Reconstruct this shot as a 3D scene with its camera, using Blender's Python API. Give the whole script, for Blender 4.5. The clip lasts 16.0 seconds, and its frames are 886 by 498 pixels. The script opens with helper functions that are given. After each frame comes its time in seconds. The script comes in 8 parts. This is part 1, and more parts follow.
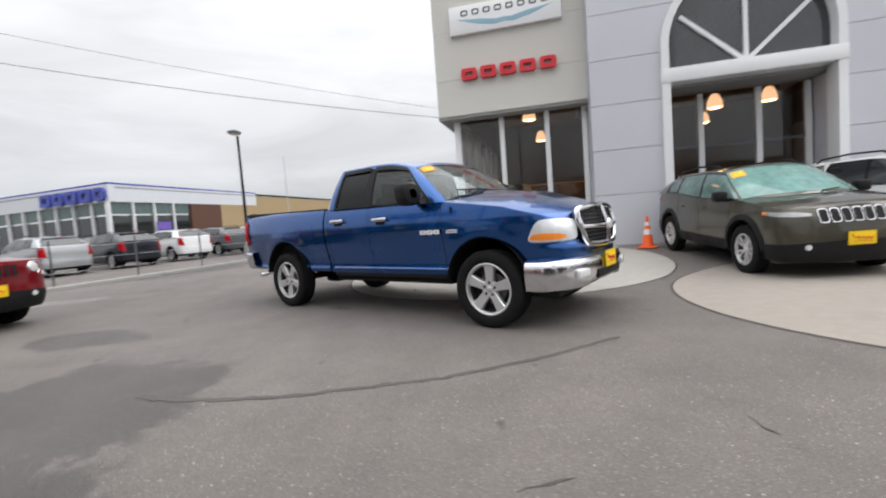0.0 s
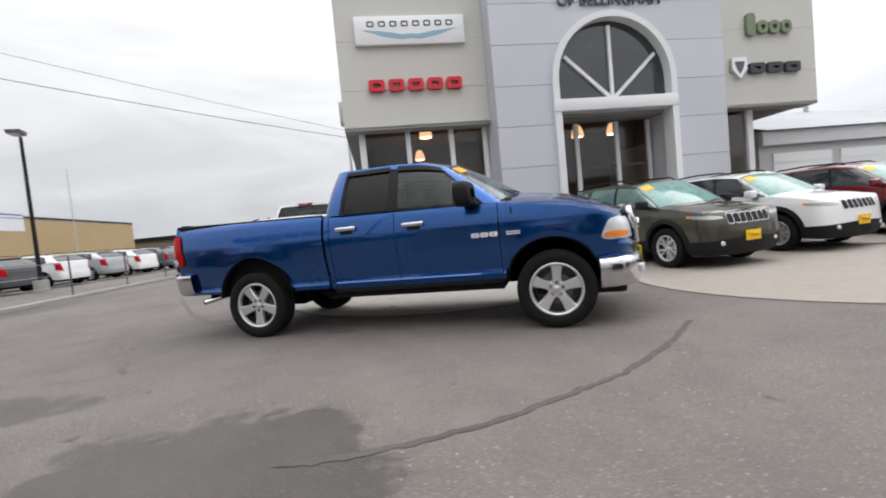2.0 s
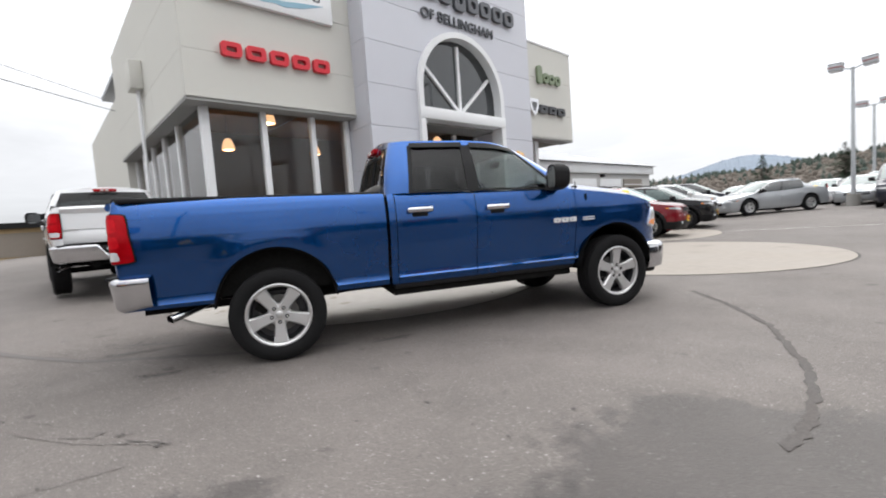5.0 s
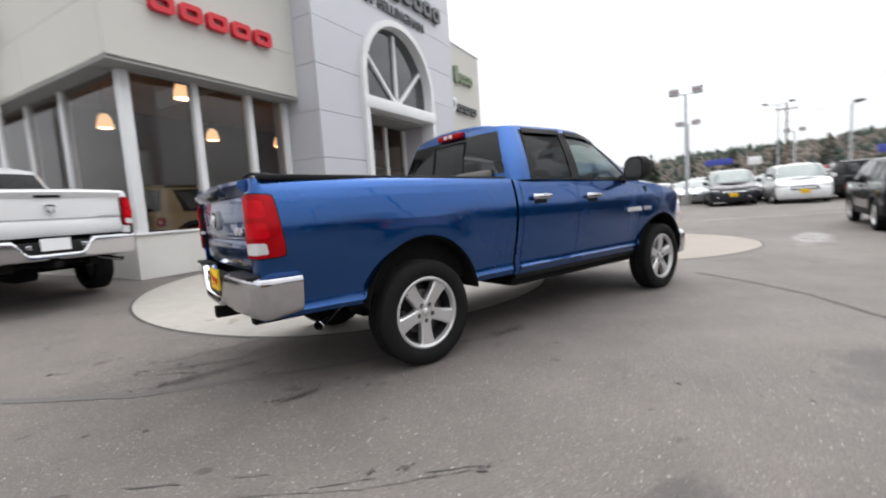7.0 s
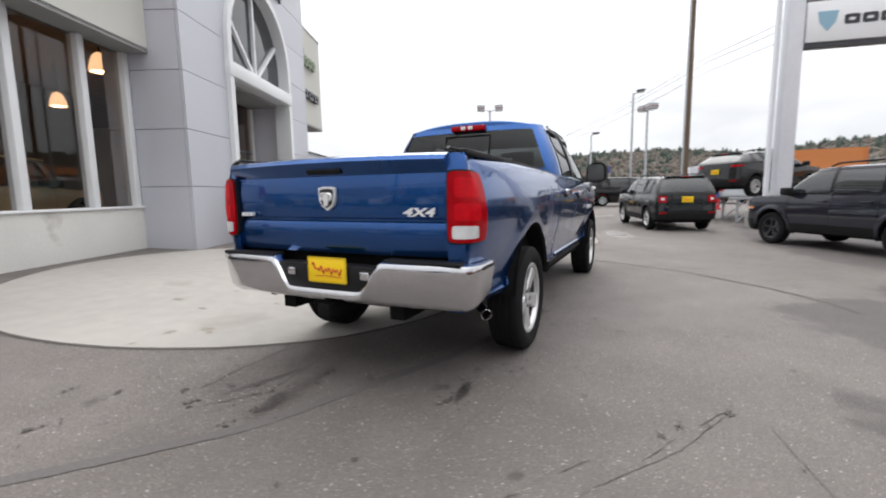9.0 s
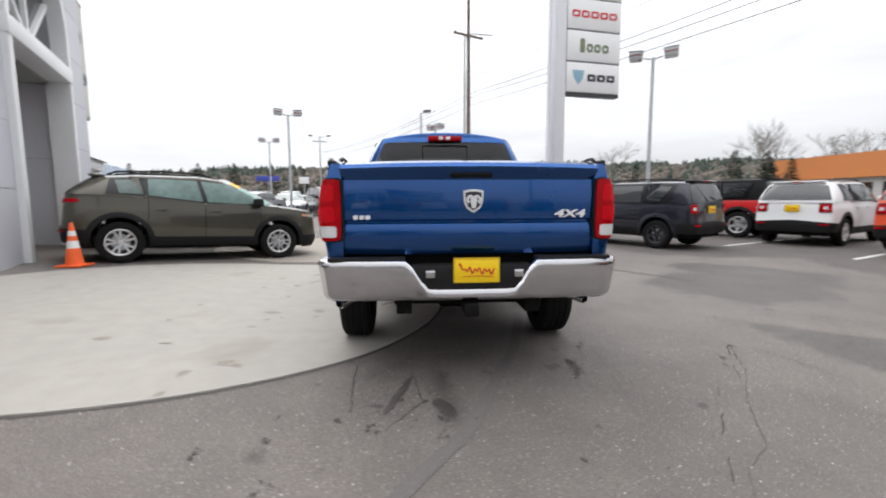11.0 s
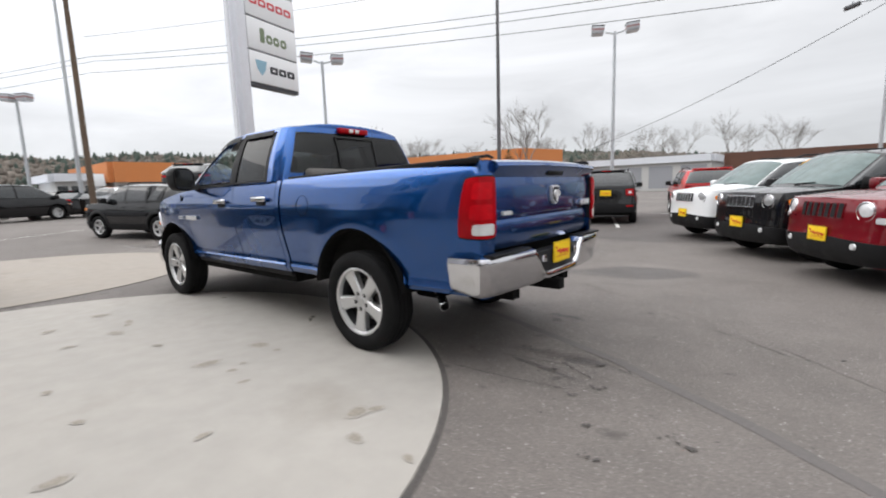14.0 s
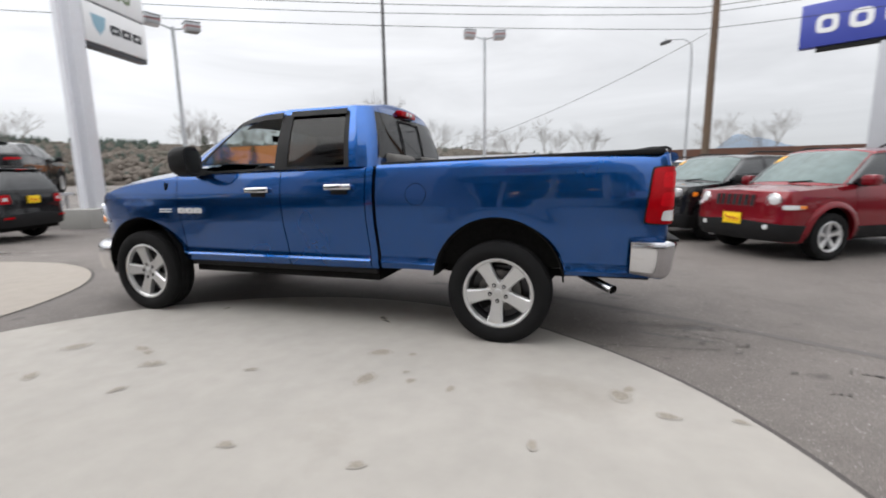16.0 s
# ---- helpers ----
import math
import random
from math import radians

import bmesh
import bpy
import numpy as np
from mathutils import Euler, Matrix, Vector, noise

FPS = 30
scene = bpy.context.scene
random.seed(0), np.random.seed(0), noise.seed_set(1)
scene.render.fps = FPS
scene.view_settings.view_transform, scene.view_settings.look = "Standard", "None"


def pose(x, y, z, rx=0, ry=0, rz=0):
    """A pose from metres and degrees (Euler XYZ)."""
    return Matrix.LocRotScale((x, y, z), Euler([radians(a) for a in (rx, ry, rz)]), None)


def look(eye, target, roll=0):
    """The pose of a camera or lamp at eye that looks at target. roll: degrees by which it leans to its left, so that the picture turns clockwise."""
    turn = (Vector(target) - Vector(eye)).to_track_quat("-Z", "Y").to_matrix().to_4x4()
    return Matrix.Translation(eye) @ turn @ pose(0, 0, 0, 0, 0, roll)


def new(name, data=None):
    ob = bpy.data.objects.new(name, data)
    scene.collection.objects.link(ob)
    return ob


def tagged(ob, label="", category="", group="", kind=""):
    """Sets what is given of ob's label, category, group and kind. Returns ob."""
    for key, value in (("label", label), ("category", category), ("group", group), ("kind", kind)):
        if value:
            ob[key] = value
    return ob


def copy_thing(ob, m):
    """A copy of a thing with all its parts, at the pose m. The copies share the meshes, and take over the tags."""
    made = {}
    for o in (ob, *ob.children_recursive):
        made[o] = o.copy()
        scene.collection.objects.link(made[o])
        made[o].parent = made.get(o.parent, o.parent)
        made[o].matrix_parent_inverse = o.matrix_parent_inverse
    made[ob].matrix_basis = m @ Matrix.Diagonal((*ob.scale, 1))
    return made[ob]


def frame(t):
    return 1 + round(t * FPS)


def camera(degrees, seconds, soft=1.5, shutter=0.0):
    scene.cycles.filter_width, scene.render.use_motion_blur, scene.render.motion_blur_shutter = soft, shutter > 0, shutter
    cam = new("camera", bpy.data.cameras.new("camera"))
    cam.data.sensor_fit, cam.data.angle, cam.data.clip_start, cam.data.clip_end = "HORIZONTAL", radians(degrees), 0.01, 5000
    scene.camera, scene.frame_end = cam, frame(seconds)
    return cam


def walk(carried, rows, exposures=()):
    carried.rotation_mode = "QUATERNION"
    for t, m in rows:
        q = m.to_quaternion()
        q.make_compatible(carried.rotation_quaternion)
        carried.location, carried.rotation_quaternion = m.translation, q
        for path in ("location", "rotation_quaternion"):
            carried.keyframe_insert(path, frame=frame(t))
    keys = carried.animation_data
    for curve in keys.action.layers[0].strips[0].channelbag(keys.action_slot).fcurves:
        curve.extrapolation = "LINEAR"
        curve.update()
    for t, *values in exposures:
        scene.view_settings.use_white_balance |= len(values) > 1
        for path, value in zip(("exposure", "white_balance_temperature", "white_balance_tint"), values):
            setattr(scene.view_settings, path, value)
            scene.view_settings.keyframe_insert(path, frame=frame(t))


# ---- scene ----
cam = camera(90.4, 16.0, 1.9, 0.5)
PATH = [
    (0, (4.195, -4.747, 1.155), (2.967, -3.174, 1.019), -4.3),
    (0.5, (3.633, -5.067, 1.146), (2.608, -3.351, 1.07), -4.4),
    (1, (3.025, -5.267, 1.158), (2.143, -3.476, 1.035), -5.8),
    (1.5, (2.466, -5.442, 1.145), (1.771, -3.567, 1.092), -5.2),
    (2, (1.86, -5.539, 1.139), (1.343, -3.61, 1.04), -5.5),
    (2.5, (1.267, -5.591, 1.156), (0.914, -3.624, 1.084), -5.5),
    (3, (0.659, -5.622, 1.162), (0.498, -3.632, 1.038), -5.1),
    (3.5, (0.074, -5.523, 1.146), (0.085, -3.525, 1.053), -2.6),
    (4, (-0.515, -5.412, 1.129), (-0.268, -3.436, 0.945), -3.0),
    (4.5, (-1.072, -5.199, 1.145), (-0.682, -3.243, 0.986), -2.9),
    (4.7, (-1.298, -5.111, 1.134), (-0.792, -3.182, 0.982), -3.6),
    (6.8, (-3.414, -3.806, 1.193), (-2.343, -2.123, 1.048), -2.6),
    (7, (-3.629, -3.664, 1.196), (-2.434, -2.072, 1.001), -3.8),
    (7.5, (-4.059, -3.231, 1.198), (-2.715, -1.77, 0.952), -3.7),
    (8, (-4.452, -2.795, 1.204), (-2.941, -1.503, 0.985), -2.7),
    (8.2, (-4.604, -2.609, 1.233), (-3.021, -1.41, 0.993), -2.1),
    (10.3, (-5.647, -0.424, 1.19), (-3.671, -0.223, 0.953), -0.3),
    (10.5, (-5.694, -0.207, 1.19), (-3.711, -0.141, 0.936), 0.2),
    (11, (-5.753, 0.359, 1.204), (-3.769, 0.229, 0.984), -0.3),
    (11.5, (-5.797, 0.92, 1.228), (-3.865, 0.452, 1.006), -1.6),
    (12, (-5.679, 1.437, 1.218), (-3.84, 0.689, 0.977), -1.5),
    (12.5, (-5.538, 1.93, 1.242), (-3.88, 0.835, 1.012), -2.9),
    (13, (-5.28, 2.375, 1.249), (-3.774, 1.083, 1.0), -3.1),
    (13.5, (-4.89, 2.777, 1.253), (-3.46, 1.398, 1.026), -0.9),
    (14, (-4.456, 3.172, 1.276), (-3.207, 1.634, 1.0), -1.8),
    (14.5, (-3.929, 3.425, 1.275), (-2.765, 1.818, 1.026), -0.0),
    (15, (-3.424, 3.709, 1.28), (-2.495, 1.961, 0.997), 0.8),
    (15.5, (-2.89, 3.927, 1.285), (-2.052, 2.144, 0.94), 0.4),
    (16, (-2.379, 4.206, 1.286), (-1.783, 2.324, 0.965), -0.9),
]
walk(cam, [(t, look(eye, target, roll)) for t, eye, target, roll in PATH], [(0.0, -0.04), (2.0, -0.07), (3.5, -0.11), (4.0, 0.01), (4.5, 0.13), (7.0, 0.12), (8.2, 0.09), (10.5, 0.06), (12.0, -0.02), (13.0, -0.07), (14.5, -0.01), (16.0, -0.01)])

# ---- light ----
world = bpy.data.worlds.new("overcast_sky")
world.use_nodes = True
scene.world = world


SUN_WAY = (0.612, 0.354, 0.707)  # towards the veiled sun


def sky_nodes():
    """Overcast: a Nishita sky almost covered by a cloud layer that brightens towards the zenith."""
    nt = world.node_tree
    N, K = nt.nodes, nt.links
    N.clear()
    out = N.new("ShaderNodeOutputWorld")
    bg = N.new("ShaderNodeBackground")
    sky = N.new("ShaderNodeTexSky")
    sky.sky_type, sky.sun_disc = "NISHITA", False
    sky.sun_elevation, sky.sun_rotation = radians(45), radians(60)
    tc = N.new("ShaderNodeTexCoord")
    sep = N.new("ShaderNodeSeparateXYZ")
    K.new(tc.outputs["Generated"], sep.inputs[0])
    ramp = N.new("ShaderNodeValToRGB")
    ramp.color_ramp.elements[0].position, ramp.color_ramp.elements[0].color = 0.0, (0.66, 0.68, 0.72, 1)
    ramp.color_ramp.elements[1].position, ramp.color_ramp.elements[1].color = 1.0, (3.0, 3.0, 3.05, 1)
    e = ramp.color_ramp.elements.new(0.12)
    e.color = (0.86, 0.87, 0.90, 1)
    e = ramp.color_ramp.elements.new(0.45)
    e.color = (1.25, 1.26, 1.29, 1)
    K.new(sep.outputs[2], ramp.inputs[0])
    mp = N.new("ShaderNodeMapping")
    mp.inputs["Scale"].default_value = (1.0, 1.0, 4.5)
    K.new(tc.outputs["Generated"], mp.inputs[0])
    nz = N.new("ShaderNodeTexNoise")
    nz.inputs["Scale"].default_value, nz.inputs["Detail"].default_value, nz.inputs["Roughness"].default_value = 2.2, 6, 0.55
    nz.inputs["Distortion"].default_value = 0.6
    K.new(mp.outputs[0], nz.inputs["Vector"])
    cl = N.new("ShaderNodeMapRange")
    cl.inputs[1].default_value, cl.inputs[2].default_value = 0.3, 0.7
    cl.inputs[3].default_value, cl.inputs[4].default_value = 0.85, 1.11
    K.new(nz.outputs[0], cl.inputs[0])
    mul = N.new("ShaderNodeMixRGB")
    mul.blend_type, mul.inputs[0].default_value = "MULTIPLY", 1
    # the cloud is thinner and brighter round the veiled sun
    dot, near, veil = N.new("ShaderNodeVectorMath"), N.new("ShaderNodeMapRange"), N.new("ShaderNodeMixRGB")
    dot.operation, dot.inputs[1].default_value = "DOT_PRODUCT", SUN_WAY
    near.inputs[1].default_value, near.inputs[2].default_value, near.inputs[3].default_value, near.inputs[4].default_value = 0.0, 1.0, 0.95, 1.28
    veil.blend_type, veil.inputs[0].default_value = "MULTIPLY", 1
    K.new(tc.outputs["Generated"], dot.inputs[0])
    K.new(dot.outputs["Value"], near.inputs[0])
    K.new(ramp.outputs[0], veil.inputs[1])
    K.new(near.outputs[0], veil.inputs[2])
    K.new(veil.outputs[0], mul.inputs[1])
    K.new(cl.outputs[0], mul.inputs[2])
    dim = N.new("ShaderNodeMixRGB")
    dim.blend_type, dim.inputs[0].default_value = "MULTIPLY", 1
    dim.inputs[2].default_value = (0.1, 0.1, 0.1, 1)
    K.new(sky.outputs[0], dim.inputs[1])
    mix = N.new("ShaderNodeMixRGB")
    mix.inputs[0].default_value = 0.92
    K.new(dim.outputs[0], mix.inputs[1])
    K.new(mul.outputs[0], mix.inputs[2])
    K.new(mix.outputs[0], bg.inputs[0])
    bg.inputs[1].default_value = 1.0
    K.new(bg.outputs[0], out.inputs[0])


sky_nodes()
sun = new("sun", bpy.data.lights.new("sun", "SUN"))
sun.data.energy, sun.data.angle, sun.data.color = 0.9, radians(50), (1.0, 0.97, 0.93)
sun.matrix_world = look((0, 0, 30), (-30 * SUN_WAY[0], -30 * SUN_WAY[1], 30 - 30 * SUN_WAY[2]))

# ---- materials ----


def material(name, rgb, rough=0.6, metal=0.0, vary=0.12, scale=3.0, fine=60.0, bump=0.0, coat=0.0, ior=1.45, stain=None, rand=0.0, spec=0.5):
    """A Principled surface with variation at two scales, and optional relief, clear coat and stains of a second colour."""
    m = bpy.data.materials.new(name)
    m.use_nodes = True
    nt = m.node_tree
    N, K = nt.nodes, nt.links
    b = N["Principled BSDF"]
    b.inputs["Metallic"].default_value, b.inputs["IOR"].default_value = metal, ior
    b.inputs["Specular IOR Level"].default_value = spec
    b.inputs["Coat Weight"].default_value, b.inputs["Coat Roughness"].default_value = coat, 0.04
    tc = N.new("ShaderNodeTexCoord")
    n1, n2 = N.new("ShaderNodeTexNoise"), N.new("ShaderNodeTexNoise")
    n1.inputs["Scale"].default_value, n1.inputs["Detail"].default_value = scale, 5
    n2.inputs["Scale"].default_value, n2.inputs["Detail"].default_value = fine, 3
    K.new(tc.outputs["Object"], n1.inputs["Vector"])
    K.new(tc.outputs["Object"], n2.inputs["Vector"])
    add = N.new("ShaderNodeMath")
    add.operation = "ADD"
    K.new(n1.outputs[0], add.inputs[0])
    K.new(n2.outputs[0], add.inputs[1])
    rng = N.new("ShaderNodeMapRange")
    rng.inputs[1].default_value, rng.inputs[2].default_value = 0.6, 1.4
    rng.inputs[3].default_value, rng.inputs[4].default_value = 1 - vary, 1 + vary
    K.new(add.outputs[0], rng.inputs[0])
    mul = N.new("ShaderNodeMixRGB")
    mul.blend_type, mul.inputs[0].default_value, mul.inputs[1].default_value = "MULTIPLY", 1, (*rgb, 1)
    K.new(rng.outputs[0], mul.inputs[2])
    col = mul.outputs[0]
    if rand:
        oi = N.new("ShaderNodeObjectInfo")
        r2 = N.new("ShaderNodeMapRange")
        r2.inputs[3].default_value, r2.inputs[4].default_value = 1 - rand, 1 + rand
        K.new(oi.outputs["Random"], r2.inputs[0])
        m3 = N.new("ShaderNodeMixRGB")
        m3.blend_type, m3.inputs[0].default_value = "MULTIPLY", 1
        K.new(col, m3.inputs[1])
        K.new(r2.outputs[0], m3.inputs[2])
        col = m3.outputs[0]
    if stain:
        n3 = N.new("ShaderNodeTexNoise")
        n3.inputs["Scale"].default_value, n3.inputs["Detail"].default_value = stain[1], 7
        K.new(tc.outputs["Object"], n3.inputs["Vector"])
        r3 = N.new("ShaderNodeMapRange")
        r3.inputs[1].default_value, r3.inputs[2].default_value = stain[2], stain[2] + 0.12
        K.new(n3.outputs[0], r3.inputs[0])
        m4 = N.new("ShaderNodeMixRGB")
        m4.inputs[2].default_value = (*stain[0], 1)
        K.new(r3.outputs[0], m4.inputs[0])
        K.new(col, m4.inputs[1])
        col = m4.outputs[0]
    K.new(col, b.inputs["Base Color"])
    r4 = N.new("ShaderNodeMapRange")
    r4.inputs[1].default_value, r4.inputs[2].default_value = 0.3, 0.7
    r4.inputs[3].default_value, r4.inputs[4].default_value = max(rough * 0.85, 0.02), min(rough * 1.2, 1)
    K.new(n1.outputs[0], r4.inputs[0])
    K.new(r4.outputs[0], b.inputs["Roughness"])
    if bump:
        bp = N.new("ShaderNodeBump")
        bp.inputs["Strength"].default_value, bp.inputs["Distance"].default_value = bump, 0.01
        K.new(n2.outputs[0], bp.inputs["Height"])
        K.new(bp.outputs[0], b.inputs["Normal"])
    return m


def glass(name, tint, ior=1.5):
    """Thin tinted glazing: clear passage with a mirror film whose strength follows Fresnel."""
    m = bpy.data.materials.new(name)
    m.use_nodes = True
    nt = m.node_tree
    N, K = nt.nodes, nt.links
    N.clear()
    out = N.new("ShaderNodeOutputMaterial")
    tr, gl, mx, lw = N.new("ShaderNodeBsdfTransparent"), N.new("ShaderNodeBsdfGlossy"), N.new("ShaderNodeMixShader"), N.new("ShaderNodeLayerWeight")
    tr.inputs[0].default_value, gl.inputs["Roughness"].default_value = (*tint, 1), 0.015
    lw.inputs["Blend"].default_value = 0.5
    f0 = ((ior - 1) / (ior + 1)) ** 2
    pw, ml = N.new("ShaderNodeMath"), N.new("ShaderNodeMath")
    pw.operation, pw.inputs[1].default_value = "POWER", 5.0
    ml.operation, ml.inputs[1].default_value, ml.inputs[2].default_value = "MULTIPLY_ADD", 1 - f0, f0
    K.new(lw.outputs["Facing"], pw.inputs[0])
    K.new(pw.outputs[0], ml.inputs[0])
    K.new(ml.outputs[0], mx.inputs[0])
    K.new(tr.outputs[0], mx.inputs[1])
    K.new(gl.outputs[0], mx.inputs[2])
    K.new(mx.outputs[0], out.inputs[0])
    return m


def glow(name, rgb, strength):
    m = bpy.data.materials.new(name)
    m.use_nodes = True
    b = m.node_tree.nodes["Principled BSDF"]
    b.inputs["Base Color"].default_value = (*rgb, 1)
    b.inputs["Emission Color"].default_value, b.inputs["Emission Strength"].default_value = (*rgb, 1), strength
    return m


def paint(name, rgb, metal=0.35, rough=0.32, vary=0.05):
    return material(name, rgb, rough, metal, vary, 1.6, 900.0, 0.0, 1.0, 1.5, None, 0.0, 0.06)


BLUE = paint("blue_paint", (0.0040, 0.066, 0.250), 0.88, 0.24, 0.10)
WHITE = paint("white_paint", (0.74, 0.75, 0.76), 0.0, 0.35, 0.03)
SILVER = paint("silver_paint", (0.42, 0.44, 0.46), 0.6, 0.35)
STEEL_GREY = paint("steel_grey_paint", (0.10, 0.105, 0.115), 0.5, 0.35)
OLIVE = paint("olive_grey_paint", (0.066, 0.061, 0.046), 0.5, 0.36, 0.06)
RED = paint("red_paint", (0.17, 0.006, 0.012), 0.3, 0.32)
BRIGHT_RED = paint("bright_red_paint", (0.50, 0.014, 0.016), 0.0, 0.35)
ORANGE_RED = paint("orange_red_paint", (0.62, 0.075, 0.03), 0.05, 0.35)
BLACK = paint("black_paint", (0.007, 0.007, 0.008), 0.1, 0.3)
SLATE = paint("slate_paint", (0.018, 0.020, 0.030), 0.4, 0.35)
CREAM = paint("cream_paint", (0.52, 0.40, 0.23), 0.0, 0.35)
CHROME = material("chrome", (0.66, 0.66, 0.68), 0.13, 1.0, 0.04, 8.0, 90.0)
BADGE = material("satin_badge", (0.78, 0.78, 0.78), 0.35, 0.35, 0.06, 30.0, 200.0)
ALLOY = material("alloy_wheel", (0.62, 0.62, 0.62), 0.36, 0.75, 0.05, 8.0, 120.0)
DARK_ALLOY = material("dark_alloy_wheel", (0.05, 0.05, 0.055), 0.35, 0.6, 0.1, 8.0, 120.0)
BRAKE = material("brake_disc_iron", (0.14, 0.135, 0.13), 0.5, 0.7, 0.15, 6.0, 80.0)
RUBBER = material("tyre_rubber", (0.010, 0.010, 0.0105), 0.9, 0.0, 0.25, 12.0, 160.0, 0.25, spec=0.2)
PLASTIC = material("black_plastic", (0.010, 0.010, 0.0108), 0.55, 0.0, 0.2, 6.0, 250.0, 0.12, spec=0.25)
UNDER = material("underbody", (0.010, 0.0098, 0.0095), 0.9, 0.0, 0.4, 5.0, 40.0, 0.3, spec=0.1)
CABLE = material("cable_black", (0.03, 0.03, 0.032), 0.6)
LENS_RED = material("red_lens", (0.34, 0.002, 0.006), 0.16, 0.0, 0.30, 14.0, 220.0, 0.03, 0.12, spec=0.12)
LENS_GLOSS = material("bright_red_lens", (0.50, 0.004, 0.010), 0.2, 0.0, 0.25, 30.0, 240.0, 0.06, 0.12, spec=0.12)
LENS_DIM = material("smoked_lens", (0.34, 0.345, 0.35), 0.12, 0.3, 0.3, 16.0, 140.0, 0.08, 1.0)
LENS_CLEAR = material("clear_lens", (0.72, 0.73, 0.74), 0.12, 0.25, 0.18, 14.0, 140.0, 0.08, 1.0)
LENS_AMBER = material("amber_lens", (0.85, 0.24, 0.02), 0.15, 0.0, 0.1, 14.0, 140.0, 0.05, 1.0)
CAR_GLASS = material("dark_car_glass", (0.022, 0.026, 0.028), 0.04, 0.0, 0.25, 3.0, 20.0, 0.0, 0.0, 1.75)
TEAL_GLASS = material("teal_shaded_glass", (0.14, 0.27, 0.245), 0.06, 0.0, 0.30, 2.2, 9.0, 0.0, 0.0, 1.52)
SIDE_TEAL = material("dim_teal_glass", (0.10, 0.165, 0.155), 0.05, 0.0, 0.30, 2.2, 9.0, 0.0, 0.0, 1.52)
GLOSS_TRIM = material("gloss_black_trim", (0.012, 0.012, 0.013), 0.18, 0.0, 0.1, 5.0, 60.0, spec=0.4)
GREY_GLASS = material("grey_green_glass", (0.085, 0.125, 0.122), 0.05, 0.0, 0.25, 2.2, 9.0, 0.0, 0.0, 1.52)
CLEAR_GLASS = glass("clear_glass", (0.86, 0.91, 0.90), 1.62)
DOOR_GLASS = glass("door_glass", (0.56, 0.60, 0.59), 1.5)
PRIVACY_GLASS = glass("privacy_glass", (0.22, 0.225, 0.23), 1.42)
BACK_GLASS = glass("dark_back_glass", (0.30, 0.305, 0.31))
LAMP_STRIPE = material("faded_red_stripe", (0.30, 0.17, 0.17), 0.5)
SHOW_GLASS = glass("showroom_glass", (0.80, 0.79, 0.78), 1.54)
PLATE_YELLOW = material("yellow_plate", (0.85, 0.58, 0.01), 0.4, 0.0, 0.06, 9.0, 60.0)
PLATE_EDGE = material("plate_edge", (0.62, 0.40, 0.01), 0.4, 0.0, 0.06, 9.0, 60.0)
PLATE_RED = material("plate_red_ink", (0.55, 0.03, 0.02), 0.5)
STICKER = material("orange_year_sticker", (0.95, 0.42, 0.02), 0.5, 0.0, 0.06)
STICKER_INK = material("sticker_yellow_ink", (0.95, 0.80, 0.10), 0.5)
CLOTH = material("grey_seat_cloth", (0.10, 0.095, 0.09), 0.9, 0.0, 0.15, 9.0, 300.0, 0.2)
CABIN_GREY = material("grey_cabin_trim", (0.30, 0.29, 0.275), 0.7, 0.0, 0.1, 5.0, 120.0, 0.1)
FACADE = material("beige_grey_render", (0.56, 0.555, 0.515), 0.75, 0.0, 0.05, 0.7, 90.0, 0.06)
PANEL = material("grey_aluminium_panel", (0.53, 0.54, 0.585), 0.45, 0.15, 0.05, 0.8, 60.0, 0.0, 0.0, 1.45, None, 0.03)
JOINT = material("panel_joint", (0.10, 0.10, 0.105), 0.8)
TRIM = material("white_metal_trim", (0.72, 0.73, 0.74), 0.4, 0.0, 0.04, 2.0, 40.0)
SILL = material("white_painted_sill", (0.62, 0.61, 0.58), 0.7, 0.0, 0.08, 1.5, 30.0, 0.05, 0.0, 1.45, ((0.34, 0.32, 0.29), 1.3, 0.66))
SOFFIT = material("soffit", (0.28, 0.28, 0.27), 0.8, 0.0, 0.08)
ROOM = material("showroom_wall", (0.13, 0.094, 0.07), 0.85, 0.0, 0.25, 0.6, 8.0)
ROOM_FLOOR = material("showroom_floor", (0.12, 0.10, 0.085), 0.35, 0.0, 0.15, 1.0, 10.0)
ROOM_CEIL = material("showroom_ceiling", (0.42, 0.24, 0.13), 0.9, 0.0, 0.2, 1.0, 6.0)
LAMP_GLOW = glow("lamp_glow", (1.0, 0.74, 0.45), 12.0)
LAMP_SHADE = glow("lamp_shade_glow", (1.0, 0.58, 0.30), 1.7)
SIGN_WHITE = material("sign_white", (0.78, 0.79, 0.80), 0.35, 0.0, 0.03)
SIGN_RED = material("sign_red", (0.58, 0.02, 0.035), 0.35, 0.0, 0.05)
SIGN_GREEN = material("sign_green", (0.17, 0.215, 0.13), 0.4, 0.0, 0.05)
SIGN_BLACK = material("sign_black", (0.035, 0.037, 0.042), 0.35, 0.0, 0.05)
SIGN_GREY = material("sign_charcoal", (0.09, 0.095, 0.105), 0.35, 0.2, 0.05)
SIGN_BLUE = material("sign_blue", (0.05, 0.07, 0.36), 0.35, 0.0, 0.05)
SIGN_TEAL = material("sign_teal", (0.25, 0.42, 0.52), 0.35, 0.0, 0.05)
